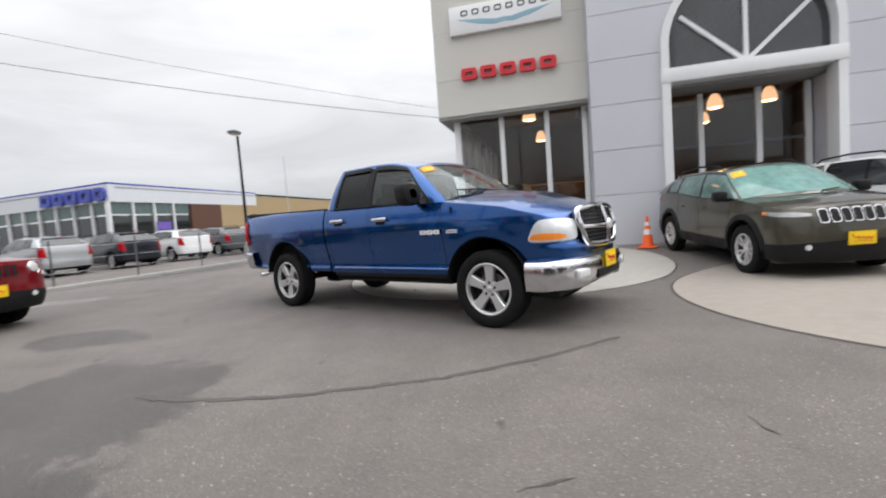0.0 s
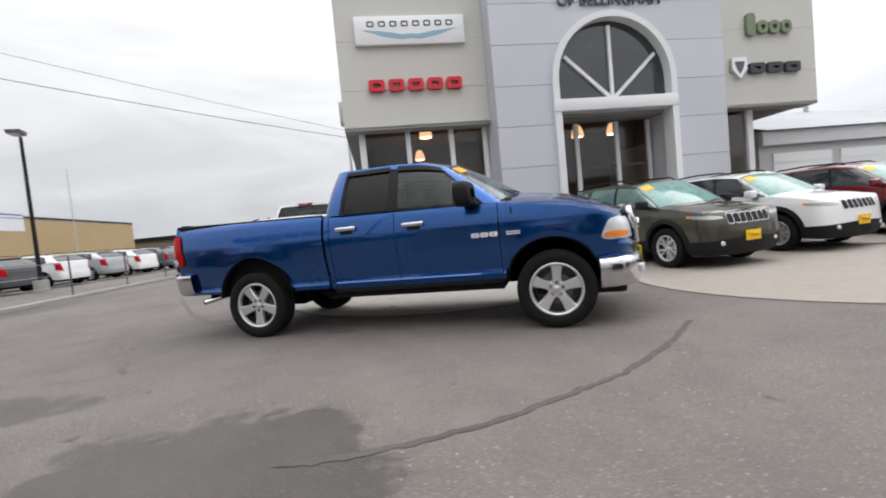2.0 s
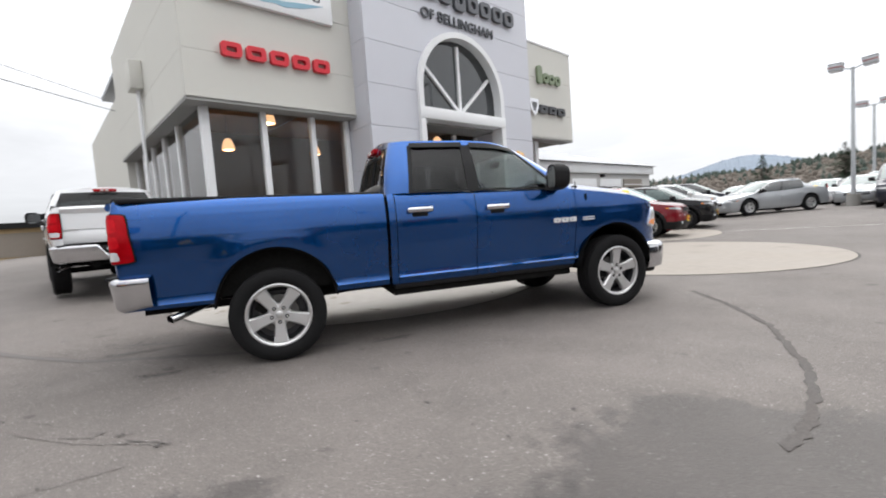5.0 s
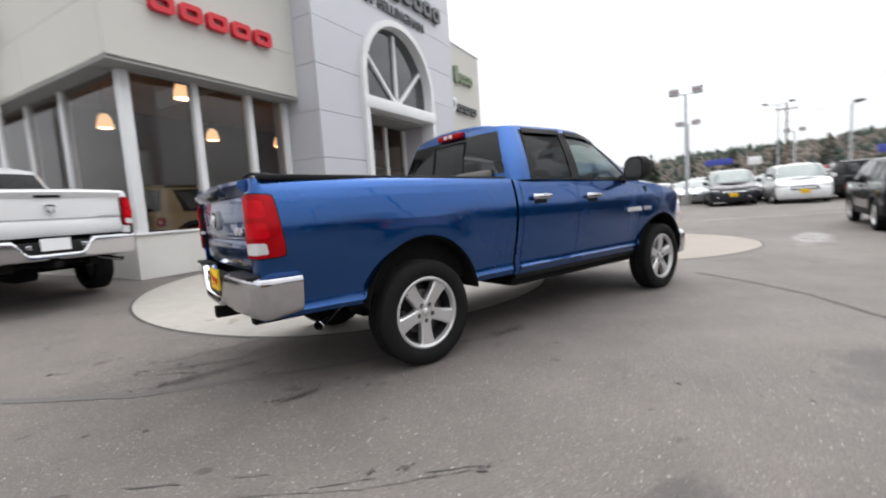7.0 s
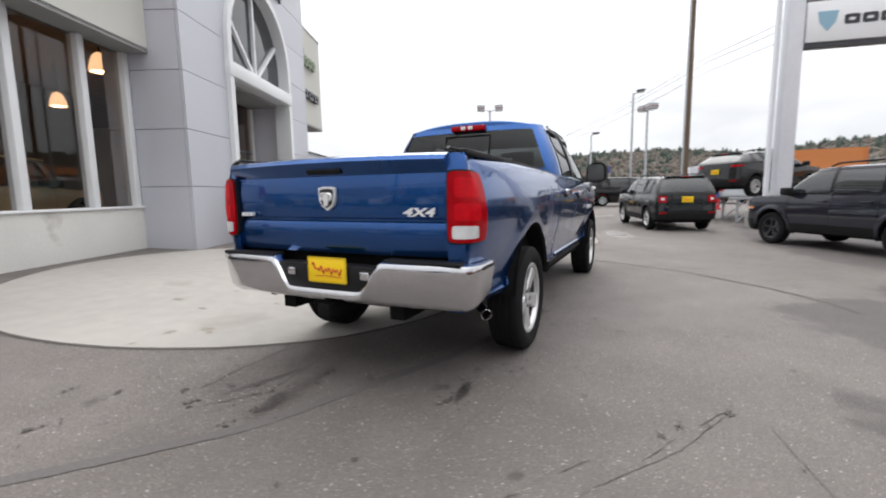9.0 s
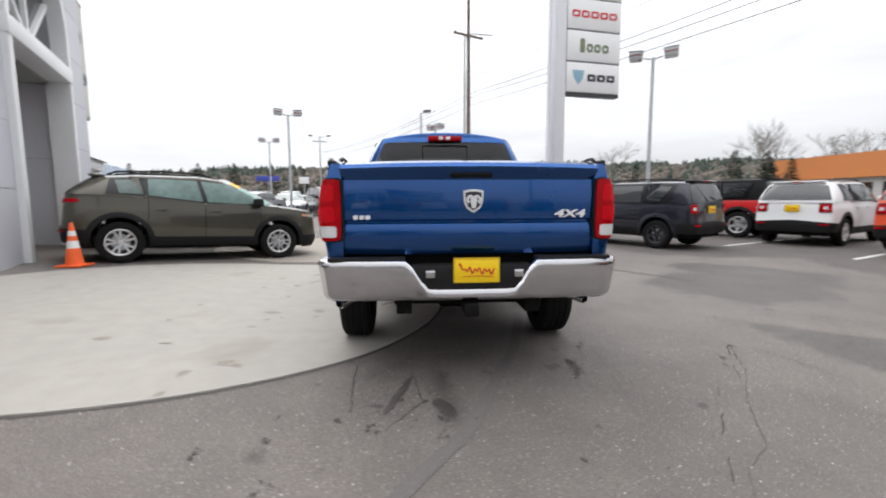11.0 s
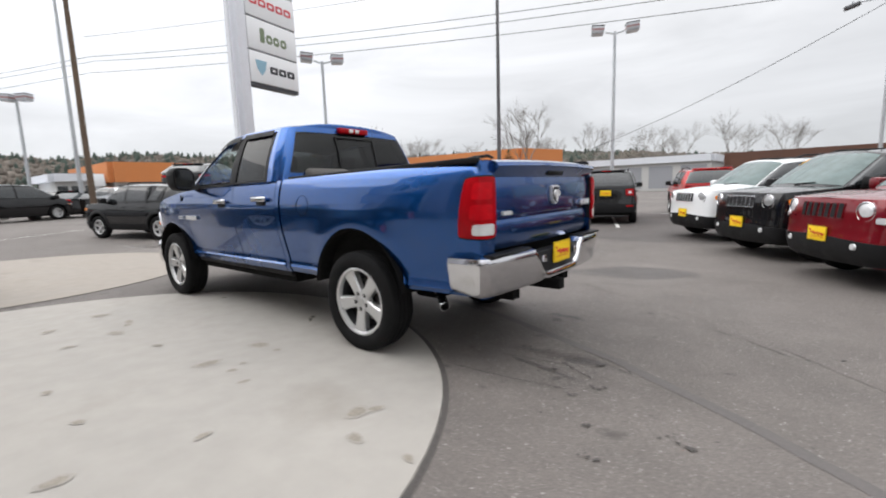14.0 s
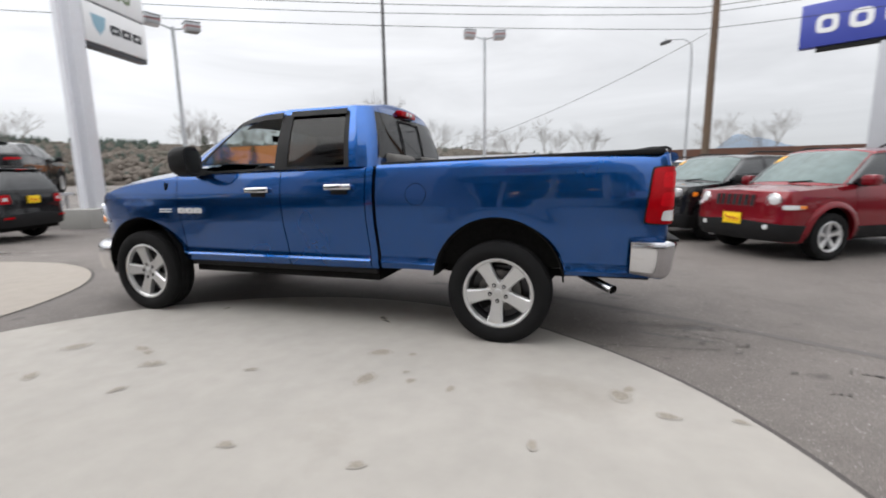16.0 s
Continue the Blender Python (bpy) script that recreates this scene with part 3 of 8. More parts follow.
disc_slab("pavement", -0.39, 3.16, 3.12, "pale round concrete slab stained with oil spots")
disc_slab("pavement", 5.89, 2.32, 2.95, "tan round concrete slab under parked cars", SLAB_TAN)
disc_slab("pavement", 9.33, 7.9, 3.2, "tan round concrete slab beside the showroom", SLAB_TAN)


def ribbon(points, width, seed, lift=0.004, rough=1.0):
    """A thin uneven strip lying on the ground."""
    rnd = random.Random(seed)
    P = []
    for a, c in zip(points, points[1:]):
        n = max(2, int(math.dist(a, c) / 0.045))
        P += [(a[0] + (c[0] - a[0]) * i / n, a[1] + (c[1] - a[1]) * i / n) for i in range(n)]
    P.append(points[-1])
    rows = []
    for i, p in enumerate(P):
        q0, q1 = P[max(i - 1, 0)], P[min(i + 1, len(P) - 1)]
        dx, dy = q1[0] - q0[0], q1[1] - q0[1]
        l = math.hypot(dx, dy) or 1
        w = width * (1 - rough * 0.45 + rough * 0.9 * (rnd.random() - 0.35)) * (0.3 if i in (0, len(P) - 1) else 1)
        j = (rnd.random() - 0.5) * width * 1.1 * rough
        x, y = p[0] - dy / l * j, p[1] + dx / l * j
        rows.append([(x - dy / l * w / 2, y + dx / l * w / 2, ground_z(x, y) + lift), (x + dy / l * w / 2, y - dx / l * w / 2, ground_z(x, y) + lift)])
    return grid(rows)


CRACKS = [([(3.01, -0.81), (2.80, -1.30), (2.66, -1.58), (2.50, -1.88), (2.21, -2.32), (2.02, -2.50), (1.86, -2.67), (1.5, -3.03), (1.1, -3.33), (0.84, -3.47), (0.65, -3.57), (0.35, -3.66)], 0.085),
          ([(3.30, -3.22), (3.38, -3.10), (3.47, -3.0)], 0.04), ([(4.02, -2.02), (4.08, -2.12), (4.16, -2.18)], 0.03), ([(-1.2, -2.2), (-0.4, -1.75), (0.6, -1.5), (1.2, -1.55)], 0.008),
          ([(-0.82, -0.95), (-0.07, -1.4), (0.76, -1.8)], 0.010),
          ([(-2.5, 0.78), (-2.98, 0.77), (-3.4, 0.72)], 0.022), ([(-3.4, -0.9), (-2.6, -1.05), (-1.9, -1.1)], 0.012),
          ([(-2.35, -2.25), (-2.9, -1.97), (-3.36, -1.62)], 0.014), ([(-3.36, -1.62), (-3.83, -1.35), (-4.0, -1.12)], 0.014), ([(-4.0, -1.12), (-4.47, -0.82), (-5.1, -0.15), (-5.8, 0.5)], 0.013),
          ([(-3.15, -1.59), (-3.3, -1.48)], 0.02), ([(-3.5, -1.36), (-3.72, -1.2)], 0.035), ([(-3.9, -1.1), (-4.1, -0.97)], 0.03), ([(-4.2, -0.92), (-4.46, -0.70)], 0.03), ([(-2.4, -2.2), (-2.62, -2.06)], 0.03), ([(-2.8, -1.95), (-3.06, -1.81)], 0.02),
          ([(-3.57, 0.52), (-3.22, 0.32), (-2.75, 0.39)], 0.02), ([(2.0, 3.1), (2.2, 2.3)], 0.010), ([(-4.6, -3.6), (-3.9, -3.2), (-3.0, -2.5), (-2.5, -2.4)], 0.012)]
for line, wide in CRACKS:
    solid("crack", ribbon(line, wide * (0.75 if wide > 0.05 else 0.55), 3 * len(line), 0.004, 0.5 if wide > 0.05 else 1.0), OLD_TAR if wide > 0.05 else TAR if wide > 0.015 else FAINT_TAR, "dark sealed crack in the asphalt", "crack", "cracks in the asphalt", "structure", 0)

seam = solid("trim", ribbon([(-6.2, 2.2), (-5.0, 1.15), (-4.39, 0.64), (-4.12, 0.45), (-3.54, 0.07), (-2.24, -0.47), (-1.2, -0.75)], 0.085, 3, 0.003, 0.12), material("asphalt_seam", (0.110, 0.101, 0.097), 0.85, 0, 0.2, 5, 70, 0.3),
             "dark tyre mark and seam across the asphalt", "seam", kind="structure", smooth=0)


def stain_blot(cx, cy, r, seed, lift, wavy=1.0):
    """An uneven spot; returns its pale rim and its dark core as two sheets."""
    rnd = random.Random(seed)
    n = 28
    ph = [rnd.random() * 6.28 for _ in range(6)]
    ax, turn = 0.40 + 0.5 * rnd.random(), rnd.random() * 3.1
    sheets = []
    for grow, up in ((1.22, 0.0), (0.80, 0.0006)):
        rim = []
        for i in range(n):
            a = 2 * math.pi * i / n
            q = grow * r * (0.85 + wavy * (0.24 * math.sin(2 * a + ph[0]) + 0.17 * math.sin(3 * a + ph[1]) + 0.12 * math.sin(5 * a + ph[2]) + 0.09 * math.sin(8 * a + ph[3] + grow) + 0.06 * math.sin(12 * a + ph[4] + 2 * grow)))
            ex, ey = q * math.cos(a), q * ax * math.sin(a)
            x, y = cx + ex * math.cos(turn) - ey * math.sin(turn), cy + ex * math.sin(turn) + ey * math.cos(turn)
            rim.append((x, y, ground_z(x, y) + lift + up))
        sheets.append((rim, [tuple(range(n))]))
    return sheets


OIL = material("oil_stain", (0.058, 0.053, 0.050), 0.72, 0.0, 0.3, 8.0, 60.0, 0.1)
OIL_RIM = material("faint_oil_stain", (0.088, 0.079, 0.073), 0.8, 0.0, 0.2, 8.0, 60.0, 0.1)
SLAB_RIM = material("faint_slab_stain", (0.298, 0.277, 0.248), 0.82, 0.0, 0.12, 14.0, 60.0, 0.05)
SLAB_STAIN = material("brown_slab_stain", (0.245, 0.220, 0.186), 0.8, 0.0, 0.28, 14.0, 60.0, 0.1)


def stains():
    rnd = random.Random(5)
    dark, brown = [], []
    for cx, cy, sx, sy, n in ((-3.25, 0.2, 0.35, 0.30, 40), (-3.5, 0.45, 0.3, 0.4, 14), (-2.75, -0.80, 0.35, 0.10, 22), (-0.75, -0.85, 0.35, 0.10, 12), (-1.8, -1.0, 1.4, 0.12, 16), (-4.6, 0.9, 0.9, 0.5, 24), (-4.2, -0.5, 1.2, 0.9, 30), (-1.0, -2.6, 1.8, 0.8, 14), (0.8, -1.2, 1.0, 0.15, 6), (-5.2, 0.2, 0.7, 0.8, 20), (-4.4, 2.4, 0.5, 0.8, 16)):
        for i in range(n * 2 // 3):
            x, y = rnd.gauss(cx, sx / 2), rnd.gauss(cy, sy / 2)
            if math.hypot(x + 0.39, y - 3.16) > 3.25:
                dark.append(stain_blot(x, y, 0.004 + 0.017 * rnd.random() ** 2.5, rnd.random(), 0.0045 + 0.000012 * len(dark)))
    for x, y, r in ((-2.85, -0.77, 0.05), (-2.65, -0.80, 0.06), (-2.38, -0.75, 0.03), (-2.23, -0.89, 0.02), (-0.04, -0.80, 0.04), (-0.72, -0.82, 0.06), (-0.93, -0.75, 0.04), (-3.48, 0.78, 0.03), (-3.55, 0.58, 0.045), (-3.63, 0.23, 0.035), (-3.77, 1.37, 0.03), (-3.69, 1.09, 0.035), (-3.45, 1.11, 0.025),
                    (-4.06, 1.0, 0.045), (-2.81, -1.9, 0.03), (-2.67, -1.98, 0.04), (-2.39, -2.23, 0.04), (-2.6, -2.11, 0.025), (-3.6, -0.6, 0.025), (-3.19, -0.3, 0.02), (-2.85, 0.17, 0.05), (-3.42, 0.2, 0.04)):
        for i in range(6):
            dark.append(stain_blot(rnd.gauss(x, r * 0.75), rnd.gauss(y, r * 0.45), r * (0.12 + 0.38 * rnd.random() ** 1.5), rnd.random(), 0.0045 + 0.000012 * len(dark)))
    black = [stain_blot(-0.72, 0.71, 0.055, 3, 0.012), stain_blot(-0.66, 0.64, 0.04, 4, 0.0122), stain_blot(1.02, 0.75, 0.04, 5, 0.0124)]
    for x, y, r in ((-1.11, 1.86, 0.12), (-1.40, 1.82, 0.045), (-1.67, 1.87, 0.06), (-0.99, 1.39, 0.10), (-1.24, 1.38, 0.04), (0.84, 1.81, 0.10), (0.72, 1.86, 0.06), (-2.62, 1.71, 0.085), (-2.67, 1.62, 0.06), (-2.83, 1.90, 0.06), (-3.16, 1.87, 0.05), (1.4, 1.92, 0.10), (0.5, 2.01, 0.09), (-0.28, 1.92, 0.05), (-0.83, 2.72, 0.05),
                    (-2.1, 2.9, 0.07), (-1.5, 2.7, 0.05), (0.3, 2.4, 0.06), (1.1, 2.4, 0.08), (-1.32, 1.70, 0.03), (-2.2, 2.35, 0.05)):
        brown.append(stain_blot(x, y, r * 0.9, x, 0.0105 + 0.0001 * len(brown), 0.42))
    for name, spots, core, rim, label in (("oil_spots", dark, OIL, OIL_RIM, "dark oil spots scattered over the asphalt"), ("slab_oil_spots", black, OIL, SLAB_STAIN, "small black oil spots on pale concrete"), ("slab_spots", brown, SLAB_STAIN, SLAB_RIM, "brown damp spots on pale concrete")):
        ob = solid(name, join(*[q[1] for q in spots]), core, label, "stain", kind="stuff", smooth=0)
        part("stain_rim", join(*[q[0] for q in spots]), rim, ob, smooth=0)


stains()

for x, y, a, l in ((2.3, -8.3, -64, 4.2), (-0.5, -9.6, -70, 4.2), (5.0, -7.6, -64, 4.2)):
    c, s = math.cos(radians(a)), math.sin(radians(a))
    solid("road_marking", ([(x + c * t - s * w, y + s * t + c * w, 0.004) for t, w in ((0, -0.05), (l, -0.05), (l, 0.05), (0, 0.05))], [(0, 1, 2, 3)]), WHITE_LINE, "worn white parking line on asphalt", "parking line", "parking lines", "structure", 0)
for line, w in (([(12.0, 5.6), (14.5, 1.0), (15.5, -1.0)], 0.09),):
    solid("road_marking", ribbon(line, w, 9), WHITE_LINE, "faded pale line on asphalt", "parking line", "parking lines", "structure", 0)

# kerb and cable fence towards the neighbouring lot
KERB_LINE = [(-10.2, -6.5), (-11.2, -1.9), (-12.2, 2.4), (-13.9, 7.5), (-16.5, 15.0), (-18.5, 22.0)]


def kerb():
    rows = []
    prof = [(-0.09, 0.0), (-0.085, 0.10), (-0.06, 0.13), (0.06, 0.13), (0.085, 0.10), (0.09, 0.0)]
    for i, (x, y) in enumerate(KERB_LINE):
        a, c = KERB_LINE[max(i - 1, 0)], KERB_LINE[min(i + 1, len(KERB_LINE) - 1)]
        l = math.dist(a, c)
        nx, ny = (c[1] - a[1]) / l, -(c[0] - a[0]) / l
        rows.append([(x + nx * o, y + ny * o, ground_z(x, y) + h) for o, h in prof])
    return grid(rows)


solid("kerb", kerb(), CONCRETE, "grey concrete kerb along the lot edge", "kerb", kind="structure")
fence = thing("fence", "low metal post and cable fence on the kerb", "fence")
posts = []
for a, c in zip(KERB_LINE, KERB_LINE[1:]):
    n = max(1, round(math.dist(a, c) / 2.6))
    for i in range(n):
        posts.append((a[0] + (c[0] - a[0]) * i / n - 0.25, a[1] + (c[1] - a[1]) * i / n, ground_z(*a)))
for x, y, z in posts:
    part("post", tube([(x, y, z), (x, y, z + 1.35)], 0.026, 8), DARK_POLE, fence)
for h in (0.45, 0.8, 1.15):
    part("cable", tube([(x, y, z + h) for x, y, z in posts], 0.006, 5), POLE, fence)

# ---- the showroom ----
show = thing("dealership_building", "two storey grey panelled car showroom with arched portal", "building")
show.matrix_world = BUILD
ULEFT, UPL, UPR, URIGHT = -1.02, 2.95, 9.75, 13.5
VF, VP, VG, ZS, ZT = 6.13, 5.5, 6.62, 3.91, 7.49


def panel_piece(name, u0, u1, z0, z1, v, mat, depth=0.06, gap=0.006, curve=None, steps=1):
    """One facade panel; curve gives its inner edge where it meets the arch."""
    rows, back = [], []
    for i in range(steps + 1):
        z = z0 + gap + (z1 - z0 - 2 * gap) * i / steps
        a, c = u0 + gap, u1 - gap
        if curve:
            a, c = curve(z, a, c)
        rows.append([(a, v, z), (c, v, z)])
        back.append([(a, v + depth, z), (c, v + depth, z)])
    return part(name, slab(rows, back), mat, show, smooth=20)


# beige upper blocks, in panels of two courses
for u0, u1 in ((ULEFT, UPL), (UPR, URIGHT)):
    for z0, z1 in ((ZS, 4.92), (4.92, 6.2), (6.2, ZT - 0.06)):
        panel_piece("panel", u0, u1, z0, z1, VF, FACADE, 0.08, 0.004)
    part("parapet_cap", box(u0 - 0.03, u1 + 0.03, VF - 0.03, VF + 0.25, ZT - 0.06, ZT + 0.02, 0.01), TRIM, show)
    part("wall_core", join(box(u0 + 0.06, u1 - 0.06, VF + 0.083, VG + 0.10, ZS + 0.06, 5.2), box(u0 + 0.06, u1 - 0.06, VF + 0.083, 15.1, 5.2, ZT - 0.08)), FACADE, show)
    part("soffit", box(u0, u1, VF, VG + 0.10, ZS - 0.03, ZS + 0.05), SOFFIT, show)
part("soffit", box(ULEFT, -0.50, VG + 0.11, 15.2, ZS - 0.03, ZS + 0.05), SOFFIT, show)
# side wall panels
for i, (v0, v1) in enumerate(((VF + 0.08, 9.3), (9.3, 12.3), (12.3, 15.2))):
    for z0, z1 in ((ZS, 4.92), (4.92, 6.2), (6.2, ZT)):
        part("panel", box(ULEFT, ULEFT + 0.05, v0 + 0.004, v1 - 0.004, z0 + 0.004, z1 - 0.004), FACADE, show)
        part("panel", box(URIGHT - 0.05, URIGHT, v0 + 0.004, v1 - 0.004, z0 + 0.004, z1 - 0.004), FACADE, show)
part("rear_block", box(ULEFT + 0.1, 13.0, 15.2, 26.0, -0.2, 6.3), FACADE, show)
part("roof", box(ULEFT + 0.1, URIGHT - 0.1, VF + 0.3, 19.8, ZT - 0.4, ZT - 0.25), GREY_ROOF, show)
# downpipe with hopper
hopper = part("downpipe", tube([(ULEFT - 0.1, 10.4, 0.3), (ULEFT - 0.1, 10.4, 5.1)], 0.05, 10), TRIM, show)
part("hopper", box(ULEFT - 0.30, ULEFT - 0.003, 10.1, 10.7, 5.1, 5.85, 0.03), FACADE, hopper)
# portal
ARC_U, ARC_Z, ARC_R, ARC_I = 6.35, 4.72, 1.80, 1.64
COURSES = [(0.0, 1.43), (1.43, 2.51), (2.51, 3.59), (3.59, 4.65), (4.65, 5.72), (5.72, 6.78), (6.78, 7.84), (7.84, 8.9), (8.9, 9.4)]
JL, JR = ARC_U - ARC_R, ARC_U + ARC_R


def arch_edge(side):
    def edge(z, a, c):
        d = math.sqrt(max(ARC_R ** 2 - max(z - ARC_Z, 0) ** 2, 0.0))
        return (a, min(c, ARC_U - d)) if side < 0 else (max(a, ARC_U + d), c)
    return edge


for z0, z1 in COURSES:
    if z1 <= 4.66:
        panel_piece("panel", UPL, JL, z0, z1, VP, PANEL)
        panel_piece("panel", JR, UPR, z0, z1, VP, PANEL)
    elif z1 <= 6.79:
        panel_piece("panel", UPL, ARC_U, z0, z1, VP, PANEL, 0.06, 0.006, arch_edge(-1), 14)
        panel_piece("panel", ARC_U, UPR, z0, z1, VP, PANEL, 0.06, 0.006, arch_edge(1), 14)
    else:
        panel_piece("panel", UPL, UPR, z0, z1, VP, PANEL)
    for u, s in ((UPL, 1), (UPR, -1)):
        part("return_panel", box(min(u, u + s * 0.05), max(u, u + s * 0.05), VP + 0.066, VG + 0.4 if z1 < 5.0 else 12.0, z0 + 0.006, z1 - 0.006), PANEL, show)
part("portal_core", join(box(UPL + 0.06, JL - 0.02, VP + 0.07, VG + 0.3, 0, 4.65), box(JR + 0.02, UPR - 0.06, VP + 0.07, VG + 0.3, 0, 4.65),
                         box(UPL + 0.06, 4.4, VP + 0.07, 7.2, 4.6, 9.3), box(8.3, UPR - 0.06, VP + 0.07, 7.2, 4.6, 9.3), box(4.4, 8.3, VP + 0.07, 7.2, 6.6, 9.3)), JOINT, show)
part("roof", box(UPL + 0.05, UPR - 0.05, VP + 0.08, 12.0, 9.2, 9.36), GREY_ROOF, show)


def arch_outline(r, foot):
    pts = [(ARC_U - r, foot)]
    for i in range(25):
        a = math.pi - math.pi * i / 24
        pts.append((ARC_U + r * math.cos(a), ARC_Z + r * math.sin(a)))
    return pts + [(ARC_U + r, foot)]


def open_frame(r0, r1, foot, v0, v1):
    """A bowed frame whose feet stand free."""
    o, i = arch_outline(r0, foot), arch_outline(r1, foot)
    rows = [[(o[k][0], v0, o[k][1]), (o[k][0], v1, o[k][1]), (i[k][0], v1, i[k][1]), (i[k][0], v0, i[k][1]), (o[k][0], v0, o[k][1])] for k in range(len(o))]
    return grid(rows)


arch = part("arch_frame", open_frame(ARC_R + 0.01, ARC_I, 4.22, VP - 0.10, VP + 0.35), TRIM, show, "white metal arch surround")
part("jamb", box(JL - 0.01, JL + 0.17, VP - 0.10, VP + 0.35, 0.1, 3.90), TRIM, show)
part("jamb", box(JR - 0.17, JR + 0.01, VP - 0.10, VP + 0.35, 0.1, 3.90), TRIM, show)
part("transom", box(JL - 0.02, JR + 0.02, VP - 0.12, VP + 0.35, 3.90, 4.22, 0.012), TRIM, show, "white metal transom band")
for a in (42, 90, 138):
    d = (math.cos(radians(a)), math.sin(radians(a)))
    e = 1.62 if a == 90 else 1.80
    w = 0.045
    p, q = (ARC_U, 4.21), (ARC_U + d[0] * e, 4.21 + d[1] * (2.0 if a == 90 else e))
    n = (-d[1] * w, d[0] * w)
    part("glazing_bar", prism([(p[0] + n[0], p[1] + n[1]), (q[0] + n[0], q[1] + n[1]), (q[0] - n[0], q[1] - n[1]), (p[0] - n[0], p[1] - n[1])], VP + 0.12, VP + 0.22, "xz"), TRIM, arch)
fan_glass = part("fanlight_pane", prism(arch_outline(ARC_I + 0.02, 4.20), VP + 0.20, VP + 0.23, "xz"), CAR_GLASS, show, "dark glass fanlight", smooth=0)
# deep entrance: panelled cheeks, ceiling, glazed doors at the back
VE = 6.62
for u in (JL + 0.02, JR - 0.06):
    for z0, z1 in ((0.1, 2.2), (2.2, 3.84)):
        part("cheek_panel", box(u, u + 0.04, VP + 0.36, VE, z0 + 0.004, z1 - 0.004), PANEL, show)
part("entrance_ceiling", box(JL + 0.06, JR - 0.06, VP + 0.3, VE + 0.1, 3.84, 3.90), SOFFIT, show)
for u in (4.72, 5.66, 6.94, 7.98):
    part("door_mullion", box(u - 0.06, u + 0.06, VE - 0.06, VE + 0.06, 0.2, 3.8), TRIM, show)
part("door_rail", box(4.8, 7.95, VE - 0.03, VE + 0.03, 2.48, 2.53), SIGN_GREY, show)
for u0, u1 in ((4.78, 5.60), (5.72, 6.88), (7.0, 7.92)):
    for z0, z1 in ((0.3, 2.48), (2.53, 3.8)):
        part("entrance_pane", box(u0, u1, VE - 0.006, VE + 0.006, z0, z1), SHOW_GLASS, show).visible_shadow = False
# shop windows: posts, low sill wall, panes
part("sill_wall", box(-0.75, UPL - 0.003, VG - 0.12, VG + 0.12, -0.2, 1.03), SILL, show)
part("sill_wall", box(-0.75, -0.51, VG + 0.12, 15.0, -0.2, 1.03), SILL, show)
part("sill_cap", box(-0.79, UPL - 0.003, VG - 0.16, VG + 0.14, 1.03, 1.07, 0.008), TRIM, show)
POSTS = [-0.60, 0.66, 1.89, 2.87]
for i, u in enumerate(POSTS):
    w = 0.085 if i == 0 else 0.065
    part("window_post", box(u - w, u + w, VG - 0.11, VG + 0.07, 1.07, ZS - 0.03, 0.012), TRIM, show)
for a, c in zip(POSTS, POSTS[1:]):
    part("window_pane", box(a + 0.07, c - 0.066, VG - 0.006, VG + 0.006, 1.07, ZS - 0.03), SHOW_GLASS, show).visible_shadow = False
SIDE_POSTS = [VG, 8.75, 10.4, 12.0, 13.5, 15.0]
for a, c in zip(SIDE_POSTS, SIDE_POSTS[1:]):
    part("window_post", box(-0.70, -0.55, c - 0.065, c + 0.065, 1.03, ZS - 0.03, 0.012), TRIM, show)
    part("window_pane", box(-0.646, -0.634, a + 0.09, c - 0.066, 1.03, ZS - 0.03), SHOW_GLASS, show).visible_shadow = False
# right-hand glazing under the other block
part("window_post", box(UPR + 0.1, UPR + 0.2, VG - 0.1, VG + 0.1, 0.2, ZS - 0.03), TAUPE_WALL, show)
part("window_post", box(11.35, 11.55, VG - 0.1, VG + 0.1, 0.2, ZS - 0.03), TRIM, show)
part("window_pane", box(UPR + 0.2, 11.35, VG - 0.006, VG + 0.006, 0.3, ZS - 0.03), SHOW_GLASS, show).visible_shadow = False
part("side_wall", box(11.4, 11.55, VG + 0.1, 15.2, -0.2, ZS - 0.03), FACADE, show)
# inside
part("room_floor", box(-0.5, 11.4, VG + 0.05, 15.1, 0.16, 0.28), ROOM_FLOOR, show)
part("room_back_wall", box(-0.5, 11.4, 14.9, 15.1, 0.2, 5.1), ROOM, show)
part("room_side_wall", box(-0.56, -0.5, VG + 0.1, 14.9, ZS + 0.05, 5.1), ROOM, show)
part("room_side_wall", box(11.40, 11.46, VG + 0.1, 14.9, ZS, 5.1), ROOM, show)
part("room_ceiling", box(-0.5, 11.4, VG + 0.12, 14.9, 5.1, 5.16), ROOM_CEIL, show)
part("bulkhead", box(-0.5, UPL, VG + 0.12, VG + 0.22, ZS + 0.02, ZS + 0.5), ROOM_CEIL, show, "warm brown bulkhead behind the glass")


